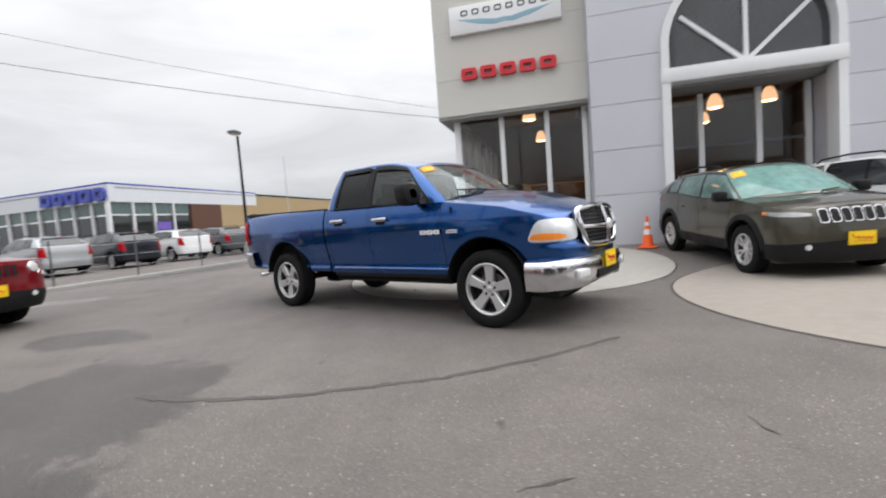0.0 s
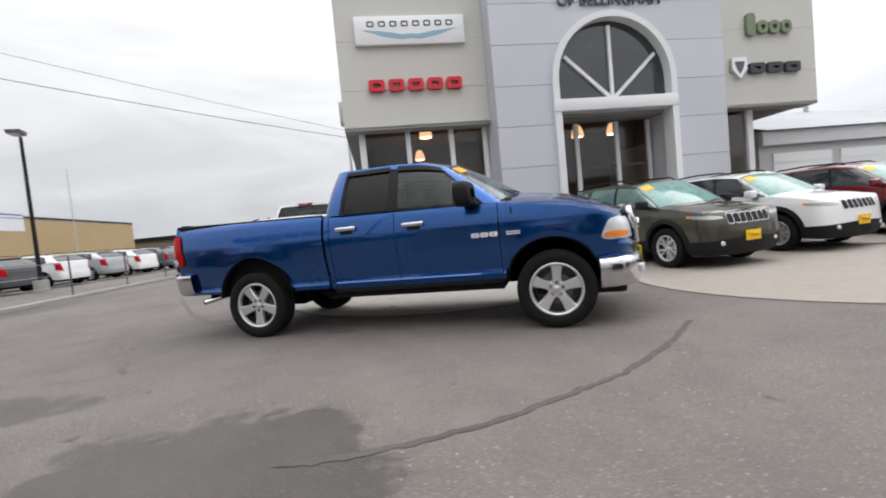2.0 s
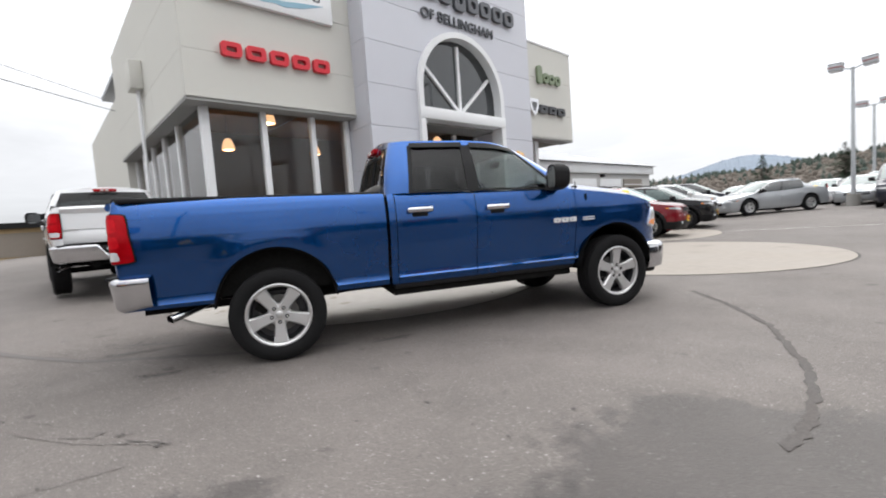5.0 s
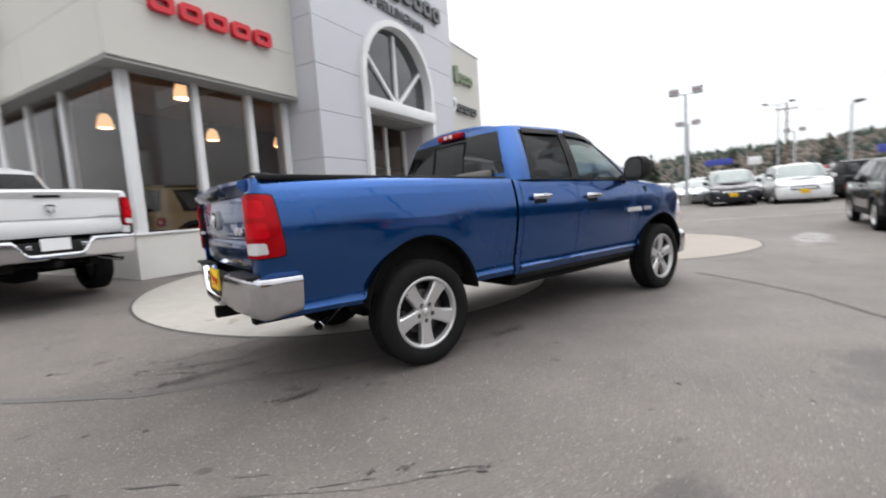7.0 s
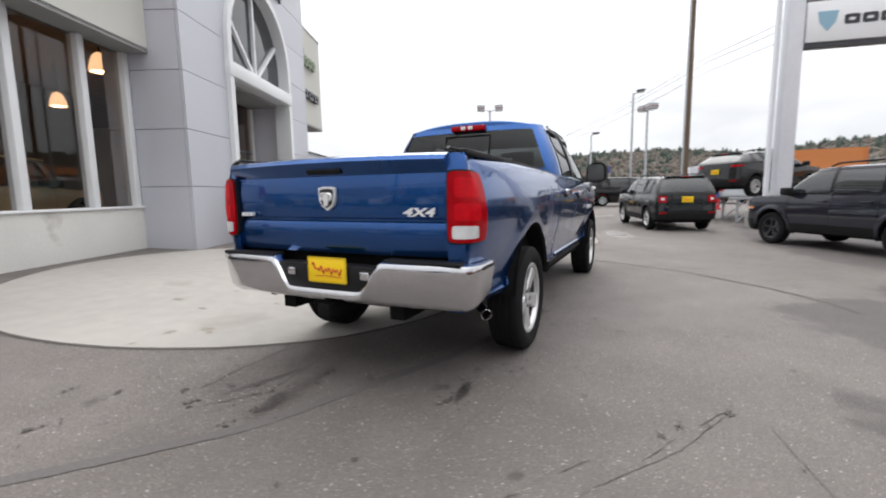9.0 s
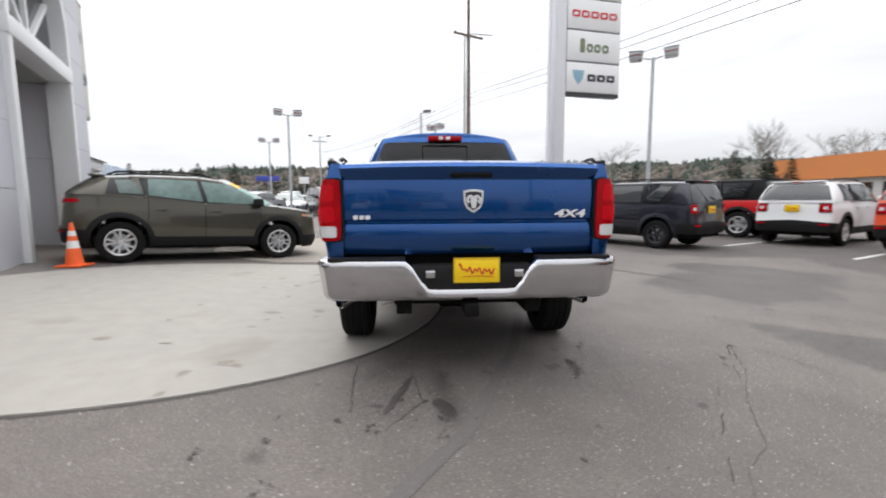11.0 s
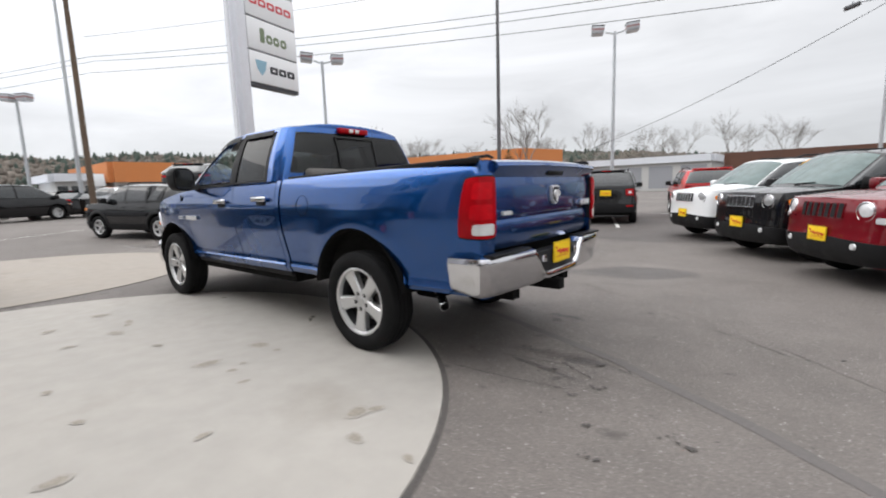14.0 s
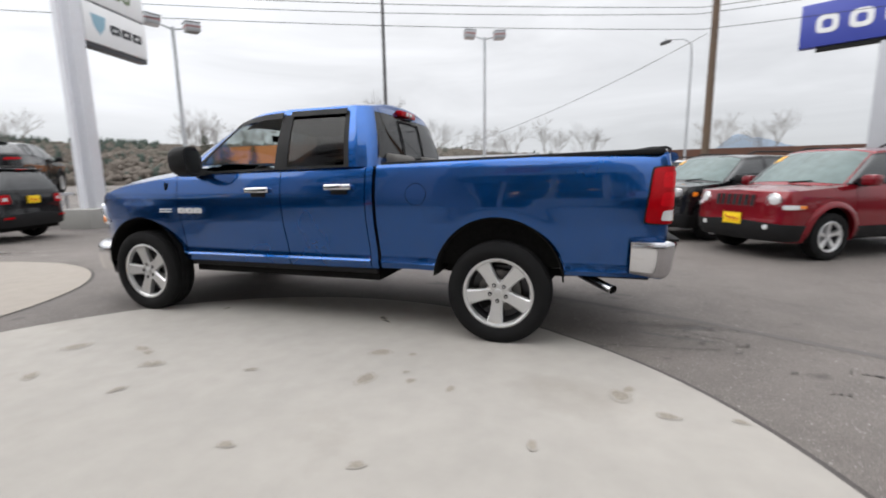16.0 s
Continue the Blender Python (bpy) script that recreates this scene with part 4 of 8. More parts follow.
def pendant(u, v, z):
    """A glowing dome lamp on a rod."""
    t = thing("pendant_lamp", "warm lit dome pendant lamp inside the showroom", "lamp", "pendant lamps in the showroom")
    t.matrix_world = BUILD @ Matrix.Translation((u, v, z))
    part("rod", tube([(0, 0, 0.36), (0, 0, 5.1 - z)], 0.012, 6), PLASTIC, t)
    part("shade", lathe([(0.03, 0.40), (0.075, 0.385), (0.13, 0.32), (0.175, 0.20), (0.20, 0.08), (0.205, 0.0), (0.19, 0.0), (0.16, 0.18), (0.10, 0.31), (0.03, 0.36)], 24, "z"), LAMP_SHADE, t)
    part("bulb", lathe([(0.0, -0.02), (0.10, -0.01), (0.165, 0.02), (0.12, 0.07), (0.0, 0.08)], 20, "z"), LAMP_GLOW, t)


for u, v, z in ((1.36, 8.05, 3.98), (4.05, 7.95, 3.88), (4.9, 12.4, 3.95), (7.3, 11.9, 3.88), (6.5, 8.2, 3.7), (1.6, 12.2, 3.95), (8.0, 8.6, 3.8)):
    pendant(u, v, z)

# ---- signs on the front: brand marks as plain shapes ----


def on_front(u, v, z):
    return BUILD @ Matrix.Translation((u, v, z))


sign = thing("wall_sign", "white rectangular sign with grey wing mark on facade", "sign")
sign.matrix_world = on_front(0.95, VF, 6.42)
part("sign_box", box(-1.46, 1.46, -0.12, 0.0, -0.37, 0.37, 0.015), SIGN_WHITE, sign)
for i in range(8):
    x = -1.18 + i * 0.3
    part("letter_block", ring(rounded(0.19, 0.15, 0.04, 3, x + 0.14, 0.16), rounded(0.12, 0.08, 0.03, 3, x + 0.14, 0.16), -0.128, -0.119), SIGN_GREY, sign)
part("wing_mark", prism([(-1.25, 0.02), (-0.6, -0.05), (-0.2, -0.12), (0, -0.10), (0.2, -0.12), (0.6, -0.05), (1.25, 0.02), (0.7, -0.16), (0.25, -0.24), (0, -0.21), (-0.25, -0.24), (-0.7, -0.16)], -0.13, -0.119, "xz"), SIGN_TEAL, sign, smooth=0)
sign = thing("wall_sign", "five raised red block shapes on facade", "sign")
sign.matrix_world = on_front(0.97, VF, 5.0)
for i in range(5):
    x = -1.04 + i * 0.52
    part("letter_block", ring(rounded(0.42, 0.30, 0.07, 4, x, 0), rounded(0.21, 0.11, 0.03, 4, x, 0), -0.13, -0.02), SIGN_RED, sign)
sign = thing("wall_sign", "four raised dark green shapes on facade", "sign")
sign.matrix_world = on_front(11.77, VF, 6.28)
part("letter_block", prism(rounded(0.30, 0.66, 0.10, 4, -0.56, 0.02), -0.11, -0.01, "xz"), SIGN_GREEN, sign)
for x in (-0.16, 0.24, 0.66):
    part("letter_block", ring(rounded(0.36, 0.38, 0.14, 4, x, -0.06), rounded(0.16, 0.14, 0.05, 4, x, -0.06), -0.11, -0.01), SIGN_GREEN, sign)
sign = thing("wall_sign", "shield badge with black raised block shapes", "sign")
sign.matrix_world = on_front(11.74, VF, 5.03)
part("shield", prism([(-1.26, 0.30), (-0.76, 0.30), (-0.76, -0.05), (-1.01, -0.32), (-1.26, -0.05)], -0.12, -0.01, "xz"), CHROME, sign, smooth=0)
part("shield_face", prism([(-1.17, 0.18), (-0.85, 0.18), (-0.90, -0.02), (-1.01, -0.18), (-1.12, -0.02)], -0.13, -0.119, "xz"), SIGN_GREY, sign, smooth=0)
for x in (-0.40, 0.22, 0.84):
    part("letter_block", ring(rounded(0.52, 0.30, 0.06, 3, x, -0.02), rounded(0.22, 0.08, 0.02, 3, x, -0.02), -0.12, -0.01), SIGN_BLACK, sign)
sign = thing("wall_sign", "charcoal raised name blocks over the arch", "sign")
sign.matrix_world = on_front(6.4, VP, 7.48)
for i in range(9):
    x = -2.3 + i * 0.57
    part("letter_block", ring(rounded(0.46, 0.62 if i in (0, 4) else 0.46, 0.12, 4, x, 0), rounded(0.20, 0.22, 0.06, 4, x, 0), -0.12, -0.01), SIGN_GREY, sign)
letters = text("lettering", "OF BELLINGHAM", 0.40, 0.03, SIGN_GREY, None, BUILD @ Matrix.Translation((6.36, VP - 0.035, 6.81)) @ pose(0, 0, 0, 90, 0, 0))
tagged(letters, "charcoal raised letters over the arch", "sign")

# ---- vehicles ----


class Shell:
    """The lower body of a vehicle: a band that runs round it from the middle of its tail, along one side, to the middle of its nose."""

    def __init__(self, plan, top, bottom, side, nose, tail, arches=(), step=0.06):
        pts = chaikin(plan, 3)
        d = np.concatenate([[0], np.cumsum([math.dist(a, c) for a, c in zip(pts, pts[1:])])])
        self.d, self.x, self.y = d, np.array([p[0] for p in pts]), np.array([p[1] for p in pts])
        self.length, self.step = d[-1], step
        self.top, self.bottom, self.side, self.nose, self.tail, self.arches = top, bottom, side, nose, tail, arches
        self.mid, self.bulge = self.length / 2, 0.0

    def at(self, s):
        x, y = float(np.interp(s, self.d, self.x)), float(np.interp(s, self.d, self.y))
        e = 0.04
        dx = float(np.interp(s + e, self.d, self.x) - np.interp(s - e, self.d, self.x))
        dy = float(np.interp(s + e, self.d, self.y) - np.interp(s - e, self.d, self.y))
        l = math.hypot(dx, dy) or 1
        nx, ny = -dy / l, dx / l
        if s < e:
            nx, ny = -1.0, 0.0
        if s > self.length - e:
            nx, ny = 1.0, 0.0
        return x, y, nx, ny

    def sx(self, x):
        """Where along the side x lies."""
        k = (self.y > 0.7 * self.y.max())
        return float(np.interp(x, self.x[k], self.d[k]))

    def sn(self, y):
        """Where round the nose the half width y lies."""
        k = self.d > self.mid
        return float(np.interp(-y, -self.y[k], self.d[k]))

    def st(self, y):
        """Where round the tail the half width y lies."""
        k = self.d < self.mid
        return float(np.interp(y, self.y[k], self.d[k]))

    def prof(self, table, z):
        return float(np.interp(z, [a for a, _ in table], [c for _, c in table]))

    def point(self, s, z, off=0.0):
        x, y, nx, ny = self.at(s)
        k = nx * nx
        if self.bulge:
            for ax, az, r in self.arches:
                off += (1 - k) * self.bulge * math.exp(-((math.hypot(x - ax, z - az) - r - 0.02) / 0.12) ** 2)
        inset = (1 - k) * self.prof(self.side, z) + k * self.prof(self.nose if nx > 0 else self.tail, z) - off
        return x - nx * inset, max(y - ny * inset, 0.0), z

    def low(self, s):
        x, y, nx, ny = self.at(s)
        z = self.prof(self.bottom, x)
        if abs(ny) > 0.6:
            for ax, az, r in self.arches:
                if abs(x - ax) < r:
                    z = max(z, az + math.sqrt(r * r - (x - ax) ** 2))
        return z

    def high(self, s):
        return self.prof(self.top, self.at(s)[0])

    def stations(self, s0, s1):
        n = max(2, math.ceil((s1 - s0) / self.step))
        S = [s0 + (s1 - s0) * i / n for i in range(n + 1)]
        for ax, az, r in self.arches:
            for f in (-0.999, -0.985, -0.95, -0.88, -0.75, -0.6, 0.6, 0.75, 0.88, 0.95, 0.985, 0.999):
                s = self.sx(ax + f * r)
                if s0 < s < s1:
                    S.append(s)
        return sorted(S)

    def panel(self, s0, s1, z0=-9.0, z1=9.0, off=0.0, rows=14, rim=0.025):
        """A body panel with its edges turned in."""
        out, back = [], []
        for s in self.stations(s0, s1):
            a, c = max(z0, self.low(s)), min(z1, self.high(s))
            c = max(c, a + 0.004)
            Z = [a + (c - a) * i / rows for i in range(rows + 1)]
            out.append([self.point(s, z, off) for z in Z])
            back.append([self.point(s, z, off - rim) for z in Z])
        n, m = len(out), rows + 1
        V = [p for r in out for p in r]
        F = grid(out)[1]
        o = len(V)
        edge = [k for k in range(m)] + [i * m + m - 1 for i in range(1, n)] + [(n - 1) * m + k for k in range(m - 2, -1, -1)] + [i * m for i in range(n - 2, 0, -1)]
        flat = [p for r in back for p in r]
        V += [flat[i] for i in edge]
        F += [(a, edge[(i + 1) % len(edge)], o + (i + 1) % len(edge), o + i) for i, a in enumerate(edge)]
        return V, F

    def patch(self, corners, off=0.008, depth=0.02, n=8, m=6):
        """A curved plate on the band between four corners (s, z), given in order round it."""
        out, back = [], []
        for i in range(n + 1):
            f = i / n
            line, under = [], []
            for j in range(m + 1):
                g = j / m
                s, z = ((1 - f) * (1 - g) * a + f * (1 - g) * c + f * g * e + (1 - f) * g * h for a, c, e, h in zip(*corners))
                line.append(self.point(s, z, off))
                under.append(self.point(s, z, off - depth))
            out.append(line)
            back.append(under)
        return slab(out, back)

    def pillow(self, corners, off=0.008, depth=0.02, n=14, m=12, k=0.34, puff=0.0):
        """A plate like patch(), with rounded corners and a slight swell."""
        out, back = [], []
        for i in range(n + 1):
            u = 2 * i / n - 1
            line, under = [], []
            for j in range(m + 1):
                v = 2 * j / m - 1
                f, g = (1 + u * math.sqrt(1 - k * v ** 6)) / 2, (1 + v * math.sqrt(1 - k * u ** 6)) / 2
                s, z = ((1 - f) * (1 - g) * a + f * (1 - g) * c + f * g * e + (1 - f) * g * h for a, c, e, h in zip(*corners))
                o = off + puff * (1 - u * u) * (1 - v * v)
                line.append(self.point(s, z, o))
                under.append(self.point(s, z, off - depth))
            out.append(line)
            back.append(under)
        return slab(out, back)

    def lid(self, s0, s1, crown, rows=10, bulge=None, lift=0.0):
        """The sheet across from side to side along the band's top: a bonnet or a deck."""
        out = []
        for s in self.stations(s0, s1):
            x, y, z = self.point(s, self.high(s))
            line = []
            for j in range(-rows, rows + 1):
                f = j / rows
                zz = z + lift + self.prof(crown, x) * (1 - abs(f) ** 3)
                if bulge:
                    zz += bulge(x, f * y)
                line.append((x, f * y, zz))
            out.append(line)
        return grid(out)

    def flare(self, ax, az, r0, r1, off=0.02, a0=-12, a1=192):
        """A moulding round a wheel arch."""
        out, back = [], []
        for i in range(29):
            a = radians(a0 + (a1 - a0) * i / 28)
            line, under = [], []
            for r in (r0, (r0 + r1) / 2, r1):
                z = az + r * math.sin(a)
                s = self.sx(ax + r * math.cos(a))
                o = off if r < r1 else off * 0.3
                line.append(self.point(s, z, o))
                under.append(self.point(s, z, -0.05))
            out.append(line)
            back.append(under)
        return slab(out, back)


class Cabin:
    """The glasshouse: a ruled band between a belt line and a roof line, tail middle to nose middle."""

    def __init__(self, belt, roof, bow=0.02):
        self.belt, self.roof, self.bow, self.n = belt, roof, bow, len(belt) - 1

    def point(self, k, t, off=0.0):
        a, c = through_points(self.belt, k), through_points(self.roof, k)
        p = [u + (v - u) * t for u, v in zip(a, c)]
        e = 0.05
        q0, q1 = through_points(self.belt, max(k - e, 0)), through_points(self.belt, min(k + e, self.n))
        dx, dy = q1[0] - q0[0], q1[1] - q0[1]
        l = math.hypot(dx, dy) or 1
        o = off + self.bow * 4 * t * (1 - t)
        return p[0] - dy / l * o, max(p[1] + dx / l * o, 0.0) if k > 0 else 0.0, p[2]

    def patch(self, k0, k1, t0, t1, off=0.0, depth=0.015, n=0, m=8):
        n = n or max(2, round((k1 - k0) * 5))
        out = [[self.point(k0 + (k1 - k0) * i / n, t0 + (t1 - t0) * j / m, off) for j in range(m + 1)] for i in range(n + 1)]
        back = [[self.point(k0 + (k1 - k0) * i / n, t0 + (t1 - t0) * j / m, off - depth) for j in range(m + 1)] for i in range(n + 1)]
        return slab(out, back)

    def roof_sheet(self, crown, rows=8):
        out = []
        n = self.n * 5
        wide = max(p[1] for p in self.roof)
        for i in range(n + 1):
            x, y, z = self.point(self.n * i / n, 1.0)
            out.append([(x, y * j / rows, z + crown * min(y / (0.85 * wide), 1.0) ** 2 * (1 - abs(j / rows) ** 2.5)) for j in range(-rows, rows + 1)])
        return grid(out)


def both(vf):
    return join(vf, mirrored(vf))


def pair(name, vf, mat, parent, label=""):
    """The same part on both sides, each an object of its own."""
    return part(name, vf, mat, parent, label), part(name, mirrored(vf), mat, parent, label)


def wheel(parent, x, y, r, width, rim_r, spokes, mat, style="five", detail=40, turn=0.0, simple=False):
    """Tyre, rim, spokes and hub, facing away from the middle of the car; returns the part."""
    side = 1 if y > 0 else -1
    h = width / 2
    tyre_prof = [(rim_r, -h * 0.75), (rim_r + 0.012, -h * 0.86), (rim_r + (r - rim_r) * 0.45, -h), (r - 0.03, -h * 0.92), (r - 0.006, -h * 0.78), (r, -h * 0.6)]
    for g in (-0.38, 0.0, 0.38):
        tyre_prof += [(r, h * (g - 0.10)), (r - 0.009, h * (g - 0.07)), (r - 0.009, h * (g + 0.07)), (r, h * (g + 0.10))]
    tyre_prof += [(r, h * 0.6), (r - 0.006, h * 0.78), (r - 0.03, h * 0.92), (rim_r + (r - rim_r) * 0.45, h), (rim_r + 0.012, h * 0.86), (rim_r, h * 0.75)]
    m = Matrix.Translation((x, y, r)) @ Matrix.Rotation(turn, 4, "Y")
    if side < 0:
        m = m @ Matrix.Rotation(math.pi, 4, "Z")
    w = part("wheel", moved(lathe(tyre_prof, detail), m), RUBBER, parent, "black rubber tyre on a light alloy rim" if mat is ALLOY else "")
    lip = h * 0.82
    rim = lathe([(rim_r + 0.008, lip), (rim_r - 0.004, lip + 0.004), (rim_r - 0.018, lip - 0.004), (rim_r - 0.026, lip - 0.035)], detail)
    if not simple:
        part("rim", moved(rim, m), mat, w)
    part("rim_barrel", moved(lathe([(rim_r - 0.026, lip - 0.035), (rim_r - 0.045, -h * 0.2), (rim_r * 0.6, -h * 0.25), (0.0, -h * 0.25)], detail), m), DARK_ALLOY, w)
    face = lip - 0.012
    blades = []
    for i in range(spokes):
        if style == "five":
            wid = [(0.20, 0.046), (0.32, 0.047), (0.50, 0.049), (0.70, 0.054), (0.88, 0.062), (0.98, 0.072)]
        elif style == "split":
            wid = [(0.0, 0.035), (0.3, 0.020), (0.62, 0.019), (0.97, 0.026)]
        else:
            wid = [(0.0, 0.05), (0.3, 0.034), (0.62, 0.036), (0.97, 0.05)]
        outl, outr = [], []
        lean = (0.34 if i % 2 else -0.34) if style == "split" else 0.0
        for f, q in wid:
            rr = f * (rim_r - 0.012)
            sk = lean * max(f - 0.25, 0) * rim_r * 0.5
            outl.append((rr, -q * r / 0.42 + sk, face - (0.030 if f < 0.2 else 0.020 * (1 - f))))
            outr.append((rr, q * r / 0.42 + sk, face - (0.030 if f < 0.2 else 0.020 * (1 - f))))
        rows = [[(a[0], a[2] - 0.012, a[1]), (a[0], a[2], a[1] * 0.80 + (a[1] + c[1]) * 0.10), (c[0], c[2], c[1] * 0.80 + (a[1] + c[1]) * 0.10), (c[0], c[2] - 0.012, c[1])] for a, c in zip(outl, outr)]
        back = [[(p[0], p[1] - 0.045, p[2]) for p in r_] for r_ in rows]
        ang = 2 * math.pi * ((i // 2 * 2 + (0.36 if i % 2 else 0.0) * 1.0) if style == "split" else i) / spokes + math.pi / 2
        blades.append(moved(slab(rows, back), Matrix.Rotation(-ang, 4, "Y")))
    if simple:
        part("rim", moved(join(rim, *blades), m), mat, w)
        return w
    for bl in blades:
        part("spoke", moved(bl, m), mat, w)
    if style == "five":
        part("hub_face", moved(lathe([(0.0, face - 0.020), (0.074, face - 0.019), (0.092, face - 0.024), (0.10, face - 0.05)], 30), m), mat, w)
        for i in range(5):
            a = m @ Matrix.Rotation(2 * math.pi * i / 5 - math.pi / 2, 4, "Y") @ Matrix.Translation((0.066, 0, 0))
            # flat black disc paints the shade of a recess round each nut
            part("lug_shade_disc", moved(lathe([(0.0, face - 0.0125), (0.0165, face - 0.0125), (0.018, face - 0.03)], 14), a), UNDER, w)
            part("lug_nut", moved(lathe([(0.0, face - 0.004), (0.009, face - 0.006), (0.011, face - 0.02)], 8), a), CHROME, w)
        part("hub_cap", moved(lathe([(0.0, face - 0.006), (0.022, face - 0.007), (0.030, face - 0.012), (0.032, face - 0.03)], 20), m), mat, w)
        part("valve", moved(tube([(rim_r * 0.86, face - 0.02, 0.03), (rim_r * 0.86, face + 0.004, 0.03)], 0.005, 6), m), PLASTIC, w)
        part("brake_disc", moved(lathe([(0.0, h * 0.05), (rim_r * 0.62, h * 0.05), (rim_r * 0.64, 0.0), (rim_r * 0.64, -0.02)], 28), m), BRAKE, w)
        part("caliper", moved(box(rim_r * 0.36, rim_r * 0.74, -0.02, h * 0.25, -0.07, 0.07, 0.012), m), UNDER, w)
        return w
    part("hub_cap", moved(lathe([(0.0, face - 0.004), (0.026, face - 0.005), (0.034, face - 0.012), (0.036, face - 0.05)], 20), m), mat, w)
    nuts = [moved(lathe([(0.0, face - 0.008), (0.012, face - 0.009), (0.014, face - 0.035)], 8), m @ Matrix.Rotation(2 * math.pi * (i + 0.5) / 5, 4, "Y") @ Matrix.Translation((0.058 * r / 0.36, 0, 0))) for i in range(5)]
    for nut in nuts:
        part("lug_nut", nut, CHROME if mat is ALLOY else DARK_ALLOY, w)
    part("brake_disc", moved(lathe([(0.0, h * 0.05), (rim_r * 0.62, h * 0.05), (rim_r * 0.64, 0.0), (rim_r * 0.64, -0.02)], 28), m), POLE, w)
    return w


def plate(parent, m, label="yellow dealer plate with red script mark"):
    p = part("number_plate", moved(box(-0.008, 0.004, -0.16, 0.16, -0.085, 0.085, 0.004), m), PLATE_YELLOW, parent, label)
    stroke = [(0.0055, -0.125 + 0.25 * i / 40, 0.006 + 0.016 * math.sin(i * 1.15) + 0.010 * math.sin(i * 0.62 + 1) + (0.018 if i < 6 else 0.0) - 0.0004 * i) for i in range(41)]
    part("plate_mark", moved(tube(stroke, 0.0052, 4), m), PLATE_RED, p)
    part("plate_mark", moved(tube([(0.0055, -0.10, -0.045), (0.0055, 0.0, -0.040), (0.0055, 0.12, -0.048)], 0.003, 4), m), PLATE_RED, p)
    part("plate_frame", moved(ring(rounded(0.326, 0.176, 0.010, 3), rounded(0.306, 0.156, 0.008, 3), 0.003, 0.0068, "yz"), m), PLATE_EDGE, p)
    return p


def wrap(half, prof, sgn, thick=0.012):
    """A bumper bar swept round the end of a vehicle along half a plan line and its mirror image."""
    pts = chaikin(half, 3)
    full = [(x, -y) for x, y in reversed(pts[1:])] + list(pts)
    rows, back = [], []
    for i, (x, y) in enumerate(full):
        a, c = full[max(i - 1, 0)], full[min(i + 1, len(full) - 1)]
        dx, dy = c[0] - a[0], c[1] - a[1]
        l = math.hypot(dx, dy)
        nx, ny = sgn * dy / l, -sgn * dx / l
        table = prof(x, abs(y))
        rows.append([(x - nx * q, y - ny * q, z) for z, q in table])
        back.append([(x - nx * (q + thick), y - ny * (q + thick), z - 0.003) for z, q in table])
    return slab(rows, back)


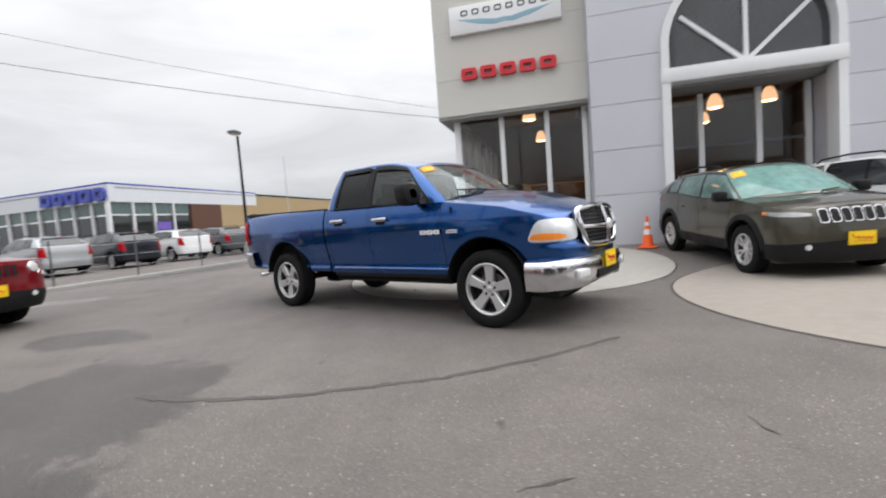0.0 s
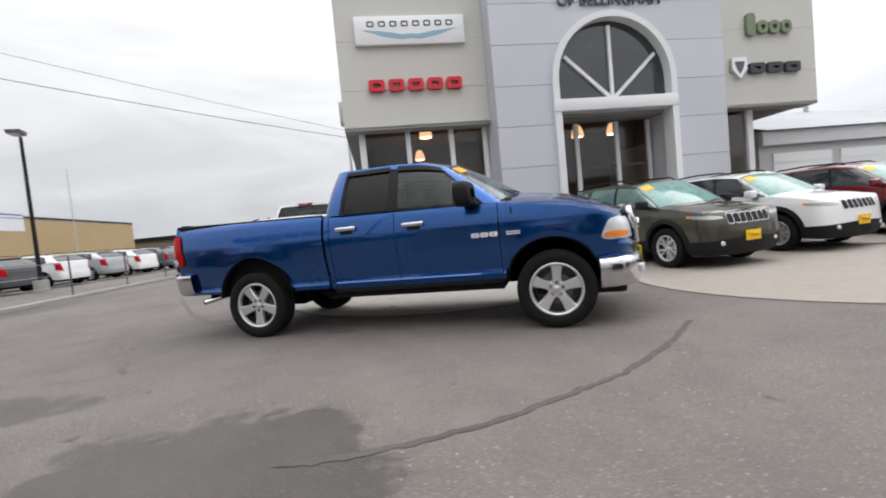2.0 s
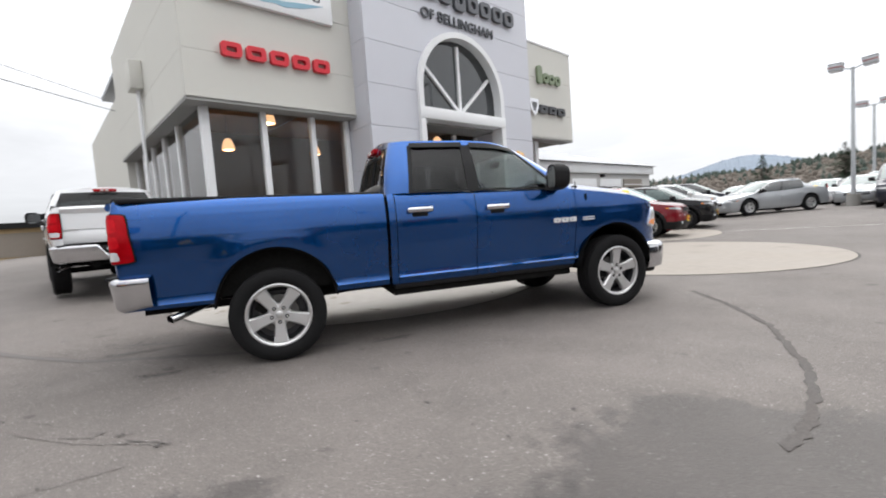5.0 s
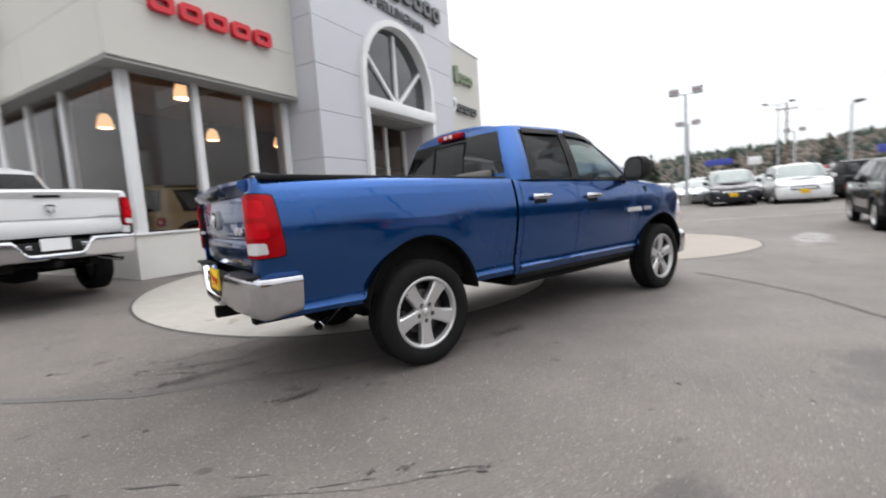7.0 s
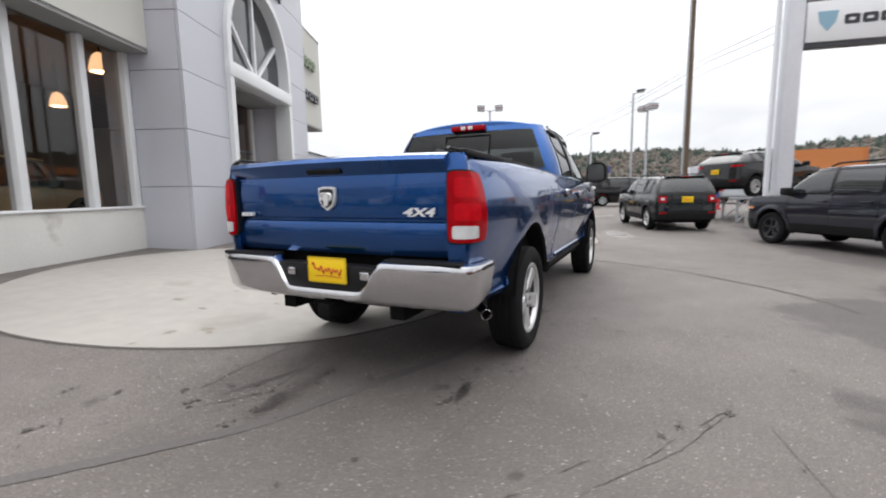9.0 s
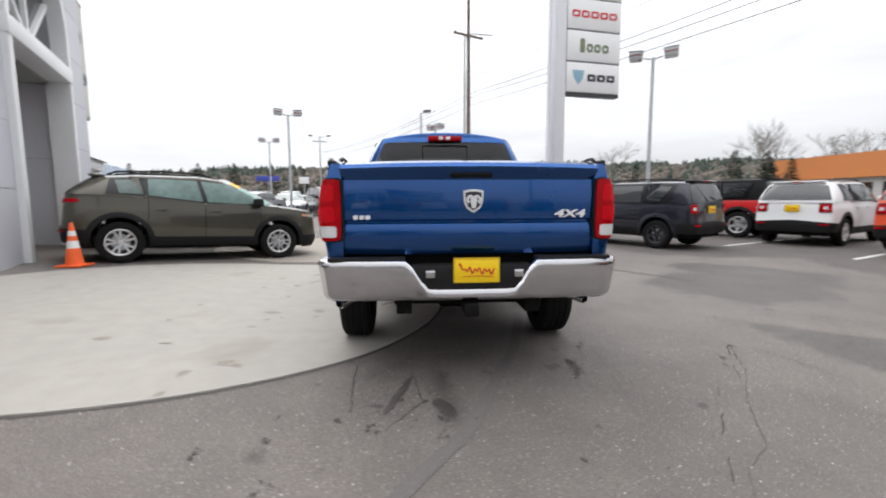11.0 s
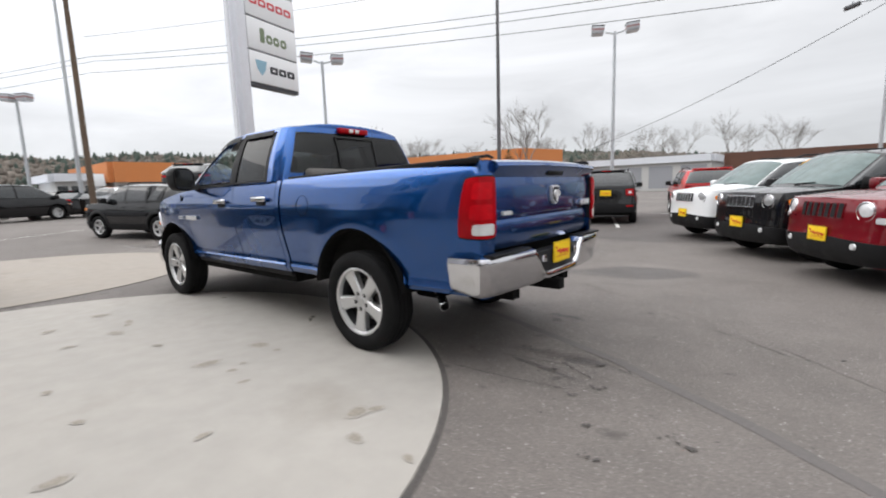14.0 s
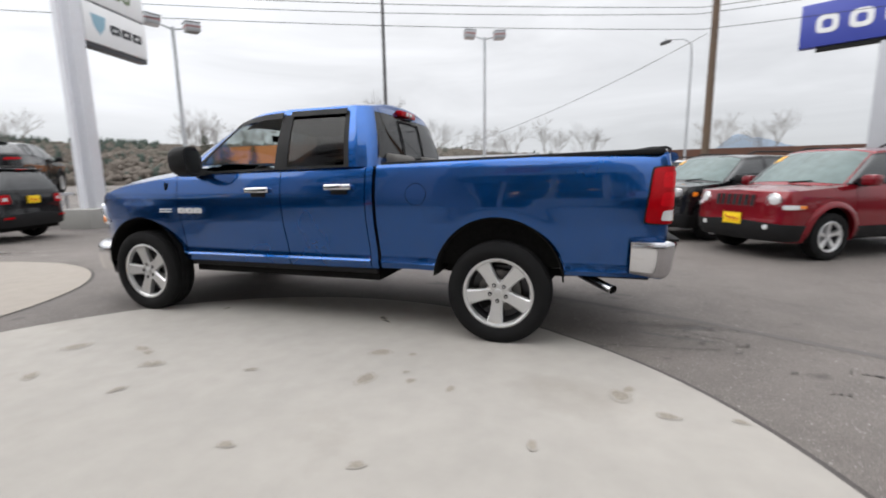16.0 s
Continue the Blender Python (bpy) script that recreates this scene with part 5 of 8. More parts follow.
def pickup(name, body, label, group="", detail=1, lens=True, dealer_plate=True):
    """A quad cab pickup with 1.94 m bed, 20 inch wheels and chrome bumpers, nose along +x."""
    t = thing(name, label, "pickup truck", group)
    wb, r = 1.785, 0.402
    arches = [(-1.775, 0.485, 0.505), (wb - 0.02, 0.462, 0.485)]
    plan = [(-2.96, 0.0), (-2.96, 0.60), (-2.96, 0.90), (-2.90, 0.955), (-2.5, 0.98), (-1.8, 0.99), (0.6, 0.995), (1.4, 0.99), (2.0, 0.98), (2.30, 0.95), (2.50, 0.82), (2.62, 0.55), (2.66, 0.25), (2.67, 0.0)]
    top = [(-3.0, 1.43), (-2.9, 1.44), (-0.80, 1.392), (-0.72, 1.39), (1.0, 1.345), (1.28, 1.335), (1.6, 1.295), (2.0, 1.235), (2.3, 1.15), (2.5, 1.085), (2.67, 1.06)]
    low = [(-3.0, 0.56), (-2.2, 0.56), (-1.2, 0.545), (-0.8, 0.545), (-0.75, 0.535), (1.25, 0.535), (2.1, 0.60), (2.3, 0.66), (2.7, 0.68)]
    side = [(0.30, 0.22), (0.45, 0.14), (0.50, 0.112), (0.55, 0.090), (0.588, 0.072), (0.597, 0.062), (0.602, 0.062), (0.612, 0.076), (0.66, 0.080), (0.76, 0.057), (0.92, 0.019), (1.06, 0.003), (1.13, 0.0), (1.18, 0.004), (1.24, 0.014), (1.30, 0.027), (1.36, 0.046), (1.40, 0.066), (1.425, 0.09), (1.45, 0.13)]
    nose = [(0.60, 0.03), (0.70, 0.0), (0.80, 0.005), (0.84, 0.03), (1.0, 0.055), (1.08, 0.09), (1.30, 0.25)]
    tail = [(0.5, 0.02), (0.9, 0.0), (1.30, 0.0), (1.34, 0.0), (1.45, 0.02)]
    sh = Shell(plan, top, low, side, nose, tail, arches, 0.05 / detail)
    sh.bulge = 0.016
    gap = 0.004
    X = sh.sx
    spans = [("bed_side", sh.st(0.805), X(-0.795)), ("rear_door", X(-0.70) + gap, X(0.105) - gap), ("front_door", X(0.105) + gap, X(1.255) - gap), ("fender", X(1.255) + gap, sh.sn(0.78))]
    fender_parts = {}
    for pn, s0, s1 in spans:
        for sgn in (1, -1):
            vf = sh.panel(s0, s1, z1=1.385 if "door" in pn else 9, rows=26 * detail)
            fender_parts[pn, sgn] = part(pn, vf if sgn > 0 else mirrored(vf), body, t, smooth=28)
    # cab corner between the rear door and the bed gap
    for sgn in (1, -1):
        vf = sh.panel(X(-0.765), X(-0.70) - gap, z1=1.385, rows=20)
        part("cab_corner", vf if sgn > 0 else mirrored(vf), body, t)
    # nose under the lamps and over the bumper
    vf = sh.panel(sh.sn(0.78), sh.length, z0=0.66, z1=0.86, rows=6)
    part("valance", both(vf), body, t, smooth=30)
    part("nose_cap", both(sh.panel(sh.sn(0.78), sh.length, z0=1.045, rows=6)), body, t)
    part("inner_shell", join(box(-2.85, -0.83, -0.84, 0.84, 0.60, 1.33), box(-0.74, 1.24, -0.84, 0.84, 0.42, 0.62), box(1.28, 2.40, -0.62, 0.62, 0.46, 1.10)), UNDER, t)
    pair("rocker", box(-0.74, 1.26, 0.70, 0.885, 0.485, 0.55, 0.015), PLASTIC, t, "black lower sill")
    pair("bed_gap_panel", prism([(-0.85, 0.62), (-0.70, 0.60), (-0.70, 1.36), (-0.85, 1.36)], 0.80, 0.905, "xz"), UNDER, t)
    # bonnet with its raised middle
    def dome(x, y):
        f = min(max((abs(y) - 0.34) / 0.16, 0), 1)
        g = min(max((2.5 - x) / 0.7, 0), 1)
        return 0.020 * (1 - f * f * (3 - 2 * f)) * g
    hood = part("bonnet", sh.lid(X(1.275), sh.length, [(1.2, 0.10), (1.5, 0.125), (1.85, 0.135), (2.2, 0.132), (2.45, 0.125), (2.58, 0.105), (2.67, 0.085)], 16, dome), body, t, smooth=40)
    part("cowl", box(1.10, 1.40, -0.84, 0.84, 1.25, 1.38, 0.02), PLASTIC, t)
    for y in (-0.15, 0.45):
        part("wiper", tube([(1.45, y, 1.455), (1.40, y - 0.30, 1.475), (1.33, y - 0.58, 1.465)], 0.009, 6), PLASTIC, t)
    # cabin
    belt = [(-0.775, 0.0, 1.37), (-0.775, 0.45, 1.37), (-0.772, 0.78, 1.37), (-0.755, 0.90, 1.38), (-0.66, 0.955, 1.384), (-0.535, 0.962, 1.382), (0.035, 0.968, 1.375), (0.16, 0.968, 1.372), (0.62, 0.965, 1.36), (1.10, 0.952, 1.345), (1.285, 0.905, 1.345), (1.40, 0.70, 1.40), (1.47, 0.38, 1.43), (1.49, 0.0, 1.435)]
    roof = [(-0.66, 0.0, 1.915), (-0.66, 0.38, 1.912), (-0.655, 0.60, 1.905), (-0.635, 0.685, 1.900), (-0.56, 0.735, 1.898), (-0.47, 0.748, 1.900), (0.05, 0.757, 1.898), (0.155, 0.757, 1.895), (0.40, 0.750, 1.878), (0.60, 0.725, 1.832), (0.69, 0.69, 1.808), (0.74, 0.55, 1.832), (0.78, 0.30, 1.850), (0.79, 0.0, 1.856)]
    cb = Cabin(belt, roof, 0.022)
    pieces = [cb.patch(0, 3.0, 0, 0.16), cb.patch(0, 3.0, 0.90, 1.0), cb.patch(2.62, 5.0, 0, 1.0), cb.patch(5.0, 9.0, 0.88, 1.0), cb.patch(9.0, 10.05, 0, 1.0), cb.patch(10.05, 13, 0.955, 1.0), cb.patch(5.0, 6.0, 0.0, 0.03), cb.patch(7.0, 9.0, 0, 0.03)]
    part("cab_frame", both(join(*pieces)), body, t, smooth=30)
    pair("b_pillar", cb.patch(6.0, 7.0, 0, 0.9, 0.003), PLASTIC, t, "black door pillar trim")
    pair("window_seal", join(cb.patch(4.93, 5.05, 0, 0.9, 0.004), cb.patch(5.0, 9.0, 0.0, 0.035, 0.005), cb.patch(8.93, 9.06, 0.0, 0.9, 0.004)), PLASTIC, t)
    part("roof", cb.roof_sheet(0.062, 12), body, t, smooth=50)
    for sgn in (1, -1):
        fx = (lambda q: q) if sgn > 0 else mirrored
        g = part("door_glass", fx(cb.patch(5.03, 6.02, 0.02, 0.90, -0.006, 0.005)), PRIVACY_GLASS, fender_parts["rear_door", sgn], "dark tinted rear door glass")
        g.visible_shadow = False
        if not (name == "pickup_truck" and sgn > 0):
            # the blue truck's driver window is wound down
            g = part("door_glass", fx(cb.patch(6.98, 8.98, 0.02, 0.90, -0.006, 0.005)), DOOR_GLASS, fender_parts["front_door", sgn], "lightly tinted front door glass")
            g.visible_shadow = False
        part("visor", fx(cb.patch(5.0, 6.05, 0.865, 0.955, 0.020, 0.005)), PLASTIC, fender_parts["rear_door", sgn], "black stick-on rain visor")
        part("visor", fx(cb.patch(6.95, 9.02, 0.855, 0.955, 0.020, 0.005)), PLASTIC, fender_parts["front_door", sgn], "black stick-on rain visor")
        # chrome pull handles in dark cups
        for pn, x0 in (("rear_door", -0.595), ("front_door", 0.205)):
            ho = fender_parts[pn, sgn]
            part("handle", fx(moved(box(0, 0.25, -0.018, 0.018, -0.024, 0.024, 0.014, 3), Matrix.Translation((x0, 1.012, 1.222 - 0.02 * (x0 > 0))))), CHROME, ho, "chrome pull handle")
            part("handle_cup", fx(moved(box(0.05, 0.20, -0.012, 0.006, -0.045, 0.0, 0.005), Matrix.Translation((x0, 0.992, 1.205 - 0.02 * (x0 > 0))))), PLASTIC, ho)
        # mirror
        m = Matrix.Translation((0.965, 1.135, 1.455)) @ pose(0, 0, 0, 0, 0, 12)
        shape = [[(fwd, 0.005 + hy * q * math.cos(a), hz * q * math.sin(a) + 0.01 * math.cos(a)) for a in [radians(18 * j + 9) for j in range(21)]] for fwd, q, hy, hz in ((0.085, 0.30, 0.115, 0.115), (0.070, 0.78, 0.125, 0.125), (0.02, 1.0, 0.128, 0.130), (-0.06, 1.06, 0.128, 0.130), (-0.085, 1.0, 0.128, 0.130), (-0.078, 0.93, 0.128, 0.130), (-0.078, 0.05, 0.128, 0.130))]
        shape = [[(x_, 0.125 * math.copysign(min(abs(y_ / 0.125), 1.0) ** 0.75, y_), 0.128 * math.copysign(min(abs(z_ / 0.128), 1.0) ** 0.75, z_)) for x_, y_, z_ in line] for line in shape]
        mi = part("mirror", fx(moved(grid(shape), m)), PLASTIC, fender_parts["front_door", sgn], "black folding door mirror")
        part("mirror_arm", fx(prism([(0.90, 1.338), (1.06, 1.338), (1.04, 1.40), (0.93, 1.40)], 0.93, 1.08, "xz")), PLASTIC, mi)
        part("mirror_glass", fx(moved(prism(rounded(0.205, 0.205, 0.05, 5), -0.083, -0.079, "yz"), m)), CHROME, mi)
        # lamps
        hl = part("headlight", fx(sh.pillow([(X(2.235), 0.862), (sh.sn(0.545), 0.862), (sh.sn(0.53), 1.072), (X(2.345), 1.085)], 0.020, 0.06, 16, 12, 0.22, 0.008)), LENS_CLEAR, t, "clear headlight with chrome reflector")
        part("turn_signal", fx(sh.pillow([(X(2.262), 0.880), (sh.sn(0.70), 0.882), (sh.sn(0.72), 0.935), (X(2.30), 0.952)], 0.030, 0.03, 10, 8, 0.4)), LENS_AMBER, hl, "amber turn signal")
        part("lamp_bowl", fx(moved(lathe([(0.0, 0.0), (0.05, 0.005), (0.075, 0.03), (0.08, 0.045)], 20, "x"), Matrix.Translation((2.43, 0.74, 0.965)) @ pose(0, 0, 0, 0, 0, 35))), CHROME, hl)
        z0, z1 = 0.952, 1.330
        tl = part("tail_light", fx(sh.pillow([(sh.st(0.812), z0), (X(-2.785), z0 + 0.005), (X(-2.835), z1), (sh.st(0.812), z1 + 0.008)], 0.020, 0.06, 18, 18, 0.12, 0.004)), LENS_RED, t, "red tail lamp with clear reversing lens")
        part("reverse_lens", fx(sh.pillow([(sh.st(0.838), z0 + 0.022), (X(-2.885), z0 + 0.024), (X(-2.895), z0 + 0.092), (sh.st(0.838), z0 + 0.094)], 0.0255, 0.02, 12, 10, 0.14)), LENS_CLEAR, tl, "clear reversing lens")
        part("inner_lens", fx(sh.pillow([(sh.st(0.850), z0 + 0.12), (X(-2.872), z0 + 0.12), (X(-2.885), z0 + 0.215), (sh.st(0.850), z0 + 0.215)], 0.0255, 0.006, 12, 10, 0.2)), LENS_GLOSS, tl, "brighter red brake lens")
        part("inner_lens", fx(sh.pillow([(sh.st(0.850), z0 + 0.245), (X(-2.882), z0 + 0.245), (X(-2.897), z1 - 0.03), (sh.st(0.850), z1 - 0.025)], 0.0255, 0.006, 12, 10, 0.2)), LENS_GLOSS, tl, "brighter red brake lens")
        part("lamp_surround", fx(sh.pillow([(sh.st(0.800), z0 - 0.010), (X(-2.776), z0 - 0.004), (X(-2.827), z1 + 0.008), (sh.st(0.800), z1 + 0.018)], 0.008, 0.05, 18, 18, 0.10)), PLASTIC, tl)
        # plain badge bars on the door and fender
        for i in range(3):
            part("badge_block", fx(ring(rounded(0.085, 0.048, 0.012, 2, 1.005 + i * 0.096, 1.018), rounded(0.022, 0.010, 0.003, 2, 1.005 + i * 0.096, 1.018), 1.000, 1.010)), BADGE, fender_parts["front_door", sgn])
        part("badge_bar", fx(box(1.33, 1.47, 0.99, 1.006, 1.0, 1.012)), BADGE, fender_parts["fender", sgn])
        part("badge_bar", fx(box(1.33, 1.47, 0.99, 1.006, 1.022, 1.034)), BADGE, fender_parts["fender", sgn])
        # arch lining and lip
        for ax, az, rr in arches:
            lip = [[(ax + q * math.cos(radians(a)), yy, az + q * math.sin(radians(a))) for yy, q in ((0.985, rr - 0.004), (0.965, rr - 0.018), (0.62, rr - 0.01))] for a in range(4, 177, 4)]
            part("arch_liner", fx(grid(lip)), UNDER, t)
            part("liner_back", fx(prism([(ax + (rr - 0.01) * math.cos(radians(a)), az + (rr - 0.01) * math.sin(radians(a))) for a in range(0, 181, 15)], 0.60, 0.62, "xz")), UNDER, t, smooth=0)
    # windscreen, back light with slider, third brake lamp
    ws = part("windscreen", both(cb.patch(10.02, 13, 0.03, 0.965, -0.004, 0.005)), CLEAR_GLASS, t, "clear raked windscreen")
    ws.visible_shadow = False
    if name == "pickup_truck":
        loop = [(X(-1.14 + 0.085 * math.cos(a)), 1.16 + 0.085 * math.sin(a)) for a in np.linspace(0, 2 * math.pi, 33)]
        part("fuel_door", tube([sh.point(q, z, 0.0) for q, z in loop], 0.0026, 5), UNDER, fender_parts["bed_side", 1])
        k0, k1, t0, t1 = 10.3, 11.2, 0.80, 0.935
        sk = part("year_sticker", mirrored(cb.patch(k0, k1, t0, t1, 0.006, 0.003)), STICKER, ws, "orange year sticker on the windscreen")
        o = Vector(cb.point((k0 + k1) / 2, (t0 + t1) / 2, 0.009))
        ax = (Vector(cb.point(k0, 0.87)) - Vector(cb.point(k1, 0.87))).normalized()
        up = (Vector(cb.point(10.75, 0.93)) - Vector(cb.point(10.75, 0.80))).normalized()
        o.y, ax.x, up.y = -o.y, -ax.x, -up.y
        nz = ax.cross(up).normalized()
        text("lettering", "09", 0.12, 0.001, STICKER_INK, sk, Matrix.Translation(o) @ Matrix((ax, nz.cross(ax), nz)).transposed().to_4x4())
        part("antenna", tube([(1.36, -0.86, 1.28), (1.34, -0.87, 1.42)], 0.006, 6), PLASTIC, t)
    pair("side_marker", box(1.385, 1.40, 0.975, 0.99, 1.21, 1.28, 0.004), PLASTIC, t)
    bl = part("back_window", both(cb.patch(0, 2.66, 0.14, 0.91, -0.004, 0.005)), BACK_GLASS, t, "dark tinted sliding back window")
    bl.visible_shadow = False
    def on_glass(y, tt):
        q = float(np.interp(abs(y), [0.0, 0.41, 0.70], [0.0, 1.0, 2.0]))
        p = cb.point(q, tt, 0.004)
        return p[0] - 0.002, y, p[2]
    for y in (-0.25, 0.25):
        part("slider_bar", tube([on_glass(y, tt) for tt in (0.20, 0.5, 0.82)], 0.007, 6), PLASTIC, bl)
    for tt in (0.20, 0.82):
        part("slider_bar", tube([on_glass(y, tt) for y in np.linspace(-0.25, 0.25, 5)], 0.007, 6), PLASTIC, bl)
    ch = part("brake_light", box(-0.715, -0.60, -0.19, 0.19, 1.868, 1.925, 0.012), LENS_RED, t, "red high brake lamp")
    part("cargo_lens", box(-0.722, -0.70, -0.06, -0.01, 1.88, 1.915, 0.004), LENS_CLEAR, ch)
    part("cargo_lens", box(-0.722, -0.70, 0.02, 0.07, 1.88, 1.915, 0.004), LENS_CLEAR, ch)
    # tailgate with its spoiler lip and swage line
    tail_prof = [(0.862, -2.945), (0.90, -2.965), (1.02, -2.972), (1.055, -2.962), (1.062, -2.952), (1.075, -2.952), (1.085, -2.972), (1.25, -2.980), (1.318, -2.972), (1.332, -2.971), (1.345, -2.978), (1.395, -3.022), (1.412, -3.029), (1.436, -3.016), (1.451, -2.97), (1.455, -2.88)]
    W = 0.808
    rows = []
    for z, x in tail_prof:
        rows.append([(x + 0.012 * abs(j / 14) ** 4 + 0.018 * (j / 14) ** 2, W * j / 14, z - 0.012 * (j / 14) ** 2 * (z > 1.35)) for j in range(-14, 15)])
    tg = part("tailgate", slab(rows, [[(min(x + 0.05, -2.87), y, min(z, 1.44)) for x, y, z in line] for line in rows]), body, t, "tailgate with moulded spoiler lip", smooth=30)
    part("tailgate_handle", moved(box(-0.012, 0.012, -0.13, 0.13, -0.018, 0.018, 0.006), Matrix.Translation((-2.992, 0, 1.362)) @ pose(0, 0, 0, 0, -41, 0)), PLASTIC, tg)
    shield = [(-0.074, 0.078), (-0.03, 0.088), (0.03, 0.088), (0.074, 0.078), (0.070, 0.0), (0.050, -0.048), (0.0, -0.082), (-0.050, -0.048), (-0.070, 0.0)]
    ex = Matrix.Translation((0, -0.015, 1.195)) @ Matrix.Diagonal((1, 0.86, 0.86, 1))
    em = part("emblem", prism(shield, -2.998, -2.972, "yz"), BADGE, tg, "silver shield emblem", smooth=0)
    em.data.transform(ex)
    e2 = part("emblem_face", prism([(y * 0.80, z * 0.80 + 0.002) for y, z in shield], -3.002, -2.997, "yz"), DARK_ALLOY, em, smooth=0)
    e2.data.transform(ex)
    e3 = part("emblem_mark", join(prism([(-0.020, 0.040), (0.020, 0.040), (0.026, 0.010), (0.013, -0.048), (-0.013, -0.048), (-0.026, 0.010)], -3.012, -3.001, "yz"),
                                  *[tube([(-3.006, sg * (0.020 + 0.026 * math.sin(q)), 0.014 + 0.024 * math.cos(q)) for q in np.linspace(-0.3, 2.6, 10)], 0.011, 6) for sg in (-1, 1)]), BADGE, em)
    e3.data.transform(ex)
    text("lettering", "4X4", 0.088, 0.005, BADGE, tg, Matrix.Translation((-2.978, -0.635, 1.115)) @ pose(0, 0, 0, 90, 0, -90) @ Matrix.Diagonal((1.3, 0.74, 1, 1)), "silver drive badge", 0.0028, 0.2)
    for i in range(3):
        part("badge_block", prism(rounded(0.030, 0.024, 0.005, 2, 0.72 - i * 0.037, 1.10), -2.990, -2.968, "yz"), BADGE, tg)
    # bed rails and soft cover
    pair("bed_rail", moved(box(-2.90, -0.82, 0.85, 0.900, 1.385, 1.420, 0.008), Matrix(((1, 0, 0, 0), (0, 1, 0, 0), (-0.021, 0, 1, -0.022), (0, 0, 0, 1)))), PLASTIC, t, "black bed rail cap")
    cv = part("tonneau_cover", slab([[(x, 0.88 * j / 8, 1.420 - 0.021 * (x + 1.9) + 0.012 * (1 - (j / 8) ** 2) + 0.004 * math.sin(x * 9)) for j in range(-8, 9)] for x in np.linspace(-2.93, -0.84, 20)],
                                     [[(x, 0.88 * j / 8, 1.398 - 0.021 * (x + 1.9)) for j in range(-8, 9)] for x in np.linspace(-2.93, -0.84, 20)]), PLASTIC, t, "black soft bed cover")
    for y in (-0.80, 0.80):
        part("cover_clamp", tube([(-2.95, y, 1.45), (-2.92, y, 1.466), (-2.82, y, 1.464), (-2.72, y, 1.45)], 0.010, 8), PLASTIC, cv)
    # rear bumper with step and pockets
    def rear_section(x, a):
        f = min(max((a - 0.26) / 0.16, 0), 1)
        f = f * f * (3 - 2 * f)
        zt = 0.655 + 0.18 * f
        e = 0.03 * min(max((x + 2.90) / 0.2, 0), 1)
        return [(0.570 + e, 0.060), (0.582 + e, 0.042), (0.61 + e, 0.026), (zt - 0.055, 0.002), (zt - 0.030, 0.0), (zt - 0.008, 0.010), (zt, 0.030), (zt, 0.11)]
    rb = part("rear_bumper", wrap([(-3.065, 0.0), (-3.06, 0.40), (-3.035, 0.74), (-3.00, 0.93), (-2.92, 0.985), (-2.71, 0.985)], rear_section, -1), CHROME, t, "chrome step bumper with plate recess", smooth=40)
    part("bumper_step", join(box(-3.03, -2.93, -0.40, 0.40, 0.62, 0.80, 0.01), box(-3.02, -2.93, -0.90, -0.42, 0.826, 0.848, 0.006), box(-3.02, -2.93, 0.42, 0.90, 0.826, 0.848, 0.006)), PLASTIC, rb, "black plastic step pad")
    for y in (-0.30, 0.26):
        part("plug", box(-3.045, -3.025, y - 0.03, y + 0.03, 0.72, 0.77, 0.006), CHROME, rb)
    if dealer_plate:
        plate(t, Matrix.Translation((-3.042, -0.03, 0.768)) @ Matrix.Rotation(math.pi, 4, "Z") @ Matrix.Scale(0.9, 4))
    else:
        part("number_plate", box(-3.055, -3.045, -0.15, 0.15, 0.69, 0.84), SIGN_WHITE, t, "white plate with unreadable marks")
    part("hitch", join(box(-3.06, -2.70, -0.045, 0.045, 0.47, 0.555, 0.008), tube([(-2.75, -0.5, 0.52), (-2.75, 0.5, 0.52)], 0.03, 8)), UNDER, t, "black receiver hitch")
    # exhausts, axles, frame
    for sgn in (1, -1):
        fx = (lambda q: q) if sgn > 0 else mirrored
        part("exhaust_pipe", fx(tube([(-1.9, 0.58, 0.60), (-2.28, 0.64, 0.57), (-2.44, 0.74, 0.515), (-2.605, 0.895, 0.466)], 0.033, 14, False)), CHROME, t, "dull chrome exhaust tip")
        part("exhaust_lip", fx(moved(lathe([(0.033 + 0.004 * math.cos(q), 0.004 * math.sin(q)) for q in np.linspace(0, 2 * math.pi, 9)], 18, "x"), Matrix.Translation((-2.606, 0.896, 0.466)) @ pose(0, 0, 0, 0, 0, 142) @ pose(0, 0, 0, 0, 13, 0))), CHROME, t)
        part("exhaust_bore", fx(moved(lathe([(0.0, 0), (0.028, 0.0), (0.028, 0.05)], 14, "x"), Matrix.Translation((-2.583, 0.874, 0.473)) @ pose(0, 0, 0, 0, 0, 138))), UNDER, t)
        part("frame_rail", fx(box(-2.9, 2.5, 0.38, 0.48, 0.46, 0.60)), UNDER, t)
    part("axle", join(tube([(-wb, -0.75, r), (-wb, 0.75, r)], 0.05, 10), tube([(wb, -0.75, r), (wb, 0.75, r)], 0.04, 10), box(-wb - 0.16, -wb + 0.16, -0.16, 0.16, r - 0.15, r + 0.15, 0.06), tube([(-wb, 0, r), (0.6, 0, 0.5)], 0.045, 8)), UNDER, t)
    # bulging grille with a chrome surround and cross, front bumper
    gx = lambda y, z: 2.70 - 0.30 * y * y - 0.30 * max(z - 0.98, 0) - 0.05 * max(0.9 - z, 0)
    half = chaikin([(0.0, 1.185), (0.32, 1.175), (0.50, 1.155), (0.525, 1.06), (0.50, 0.94), (0.43, 0.815), (0.32, 0.79), (0.0, 0.785)], 2)
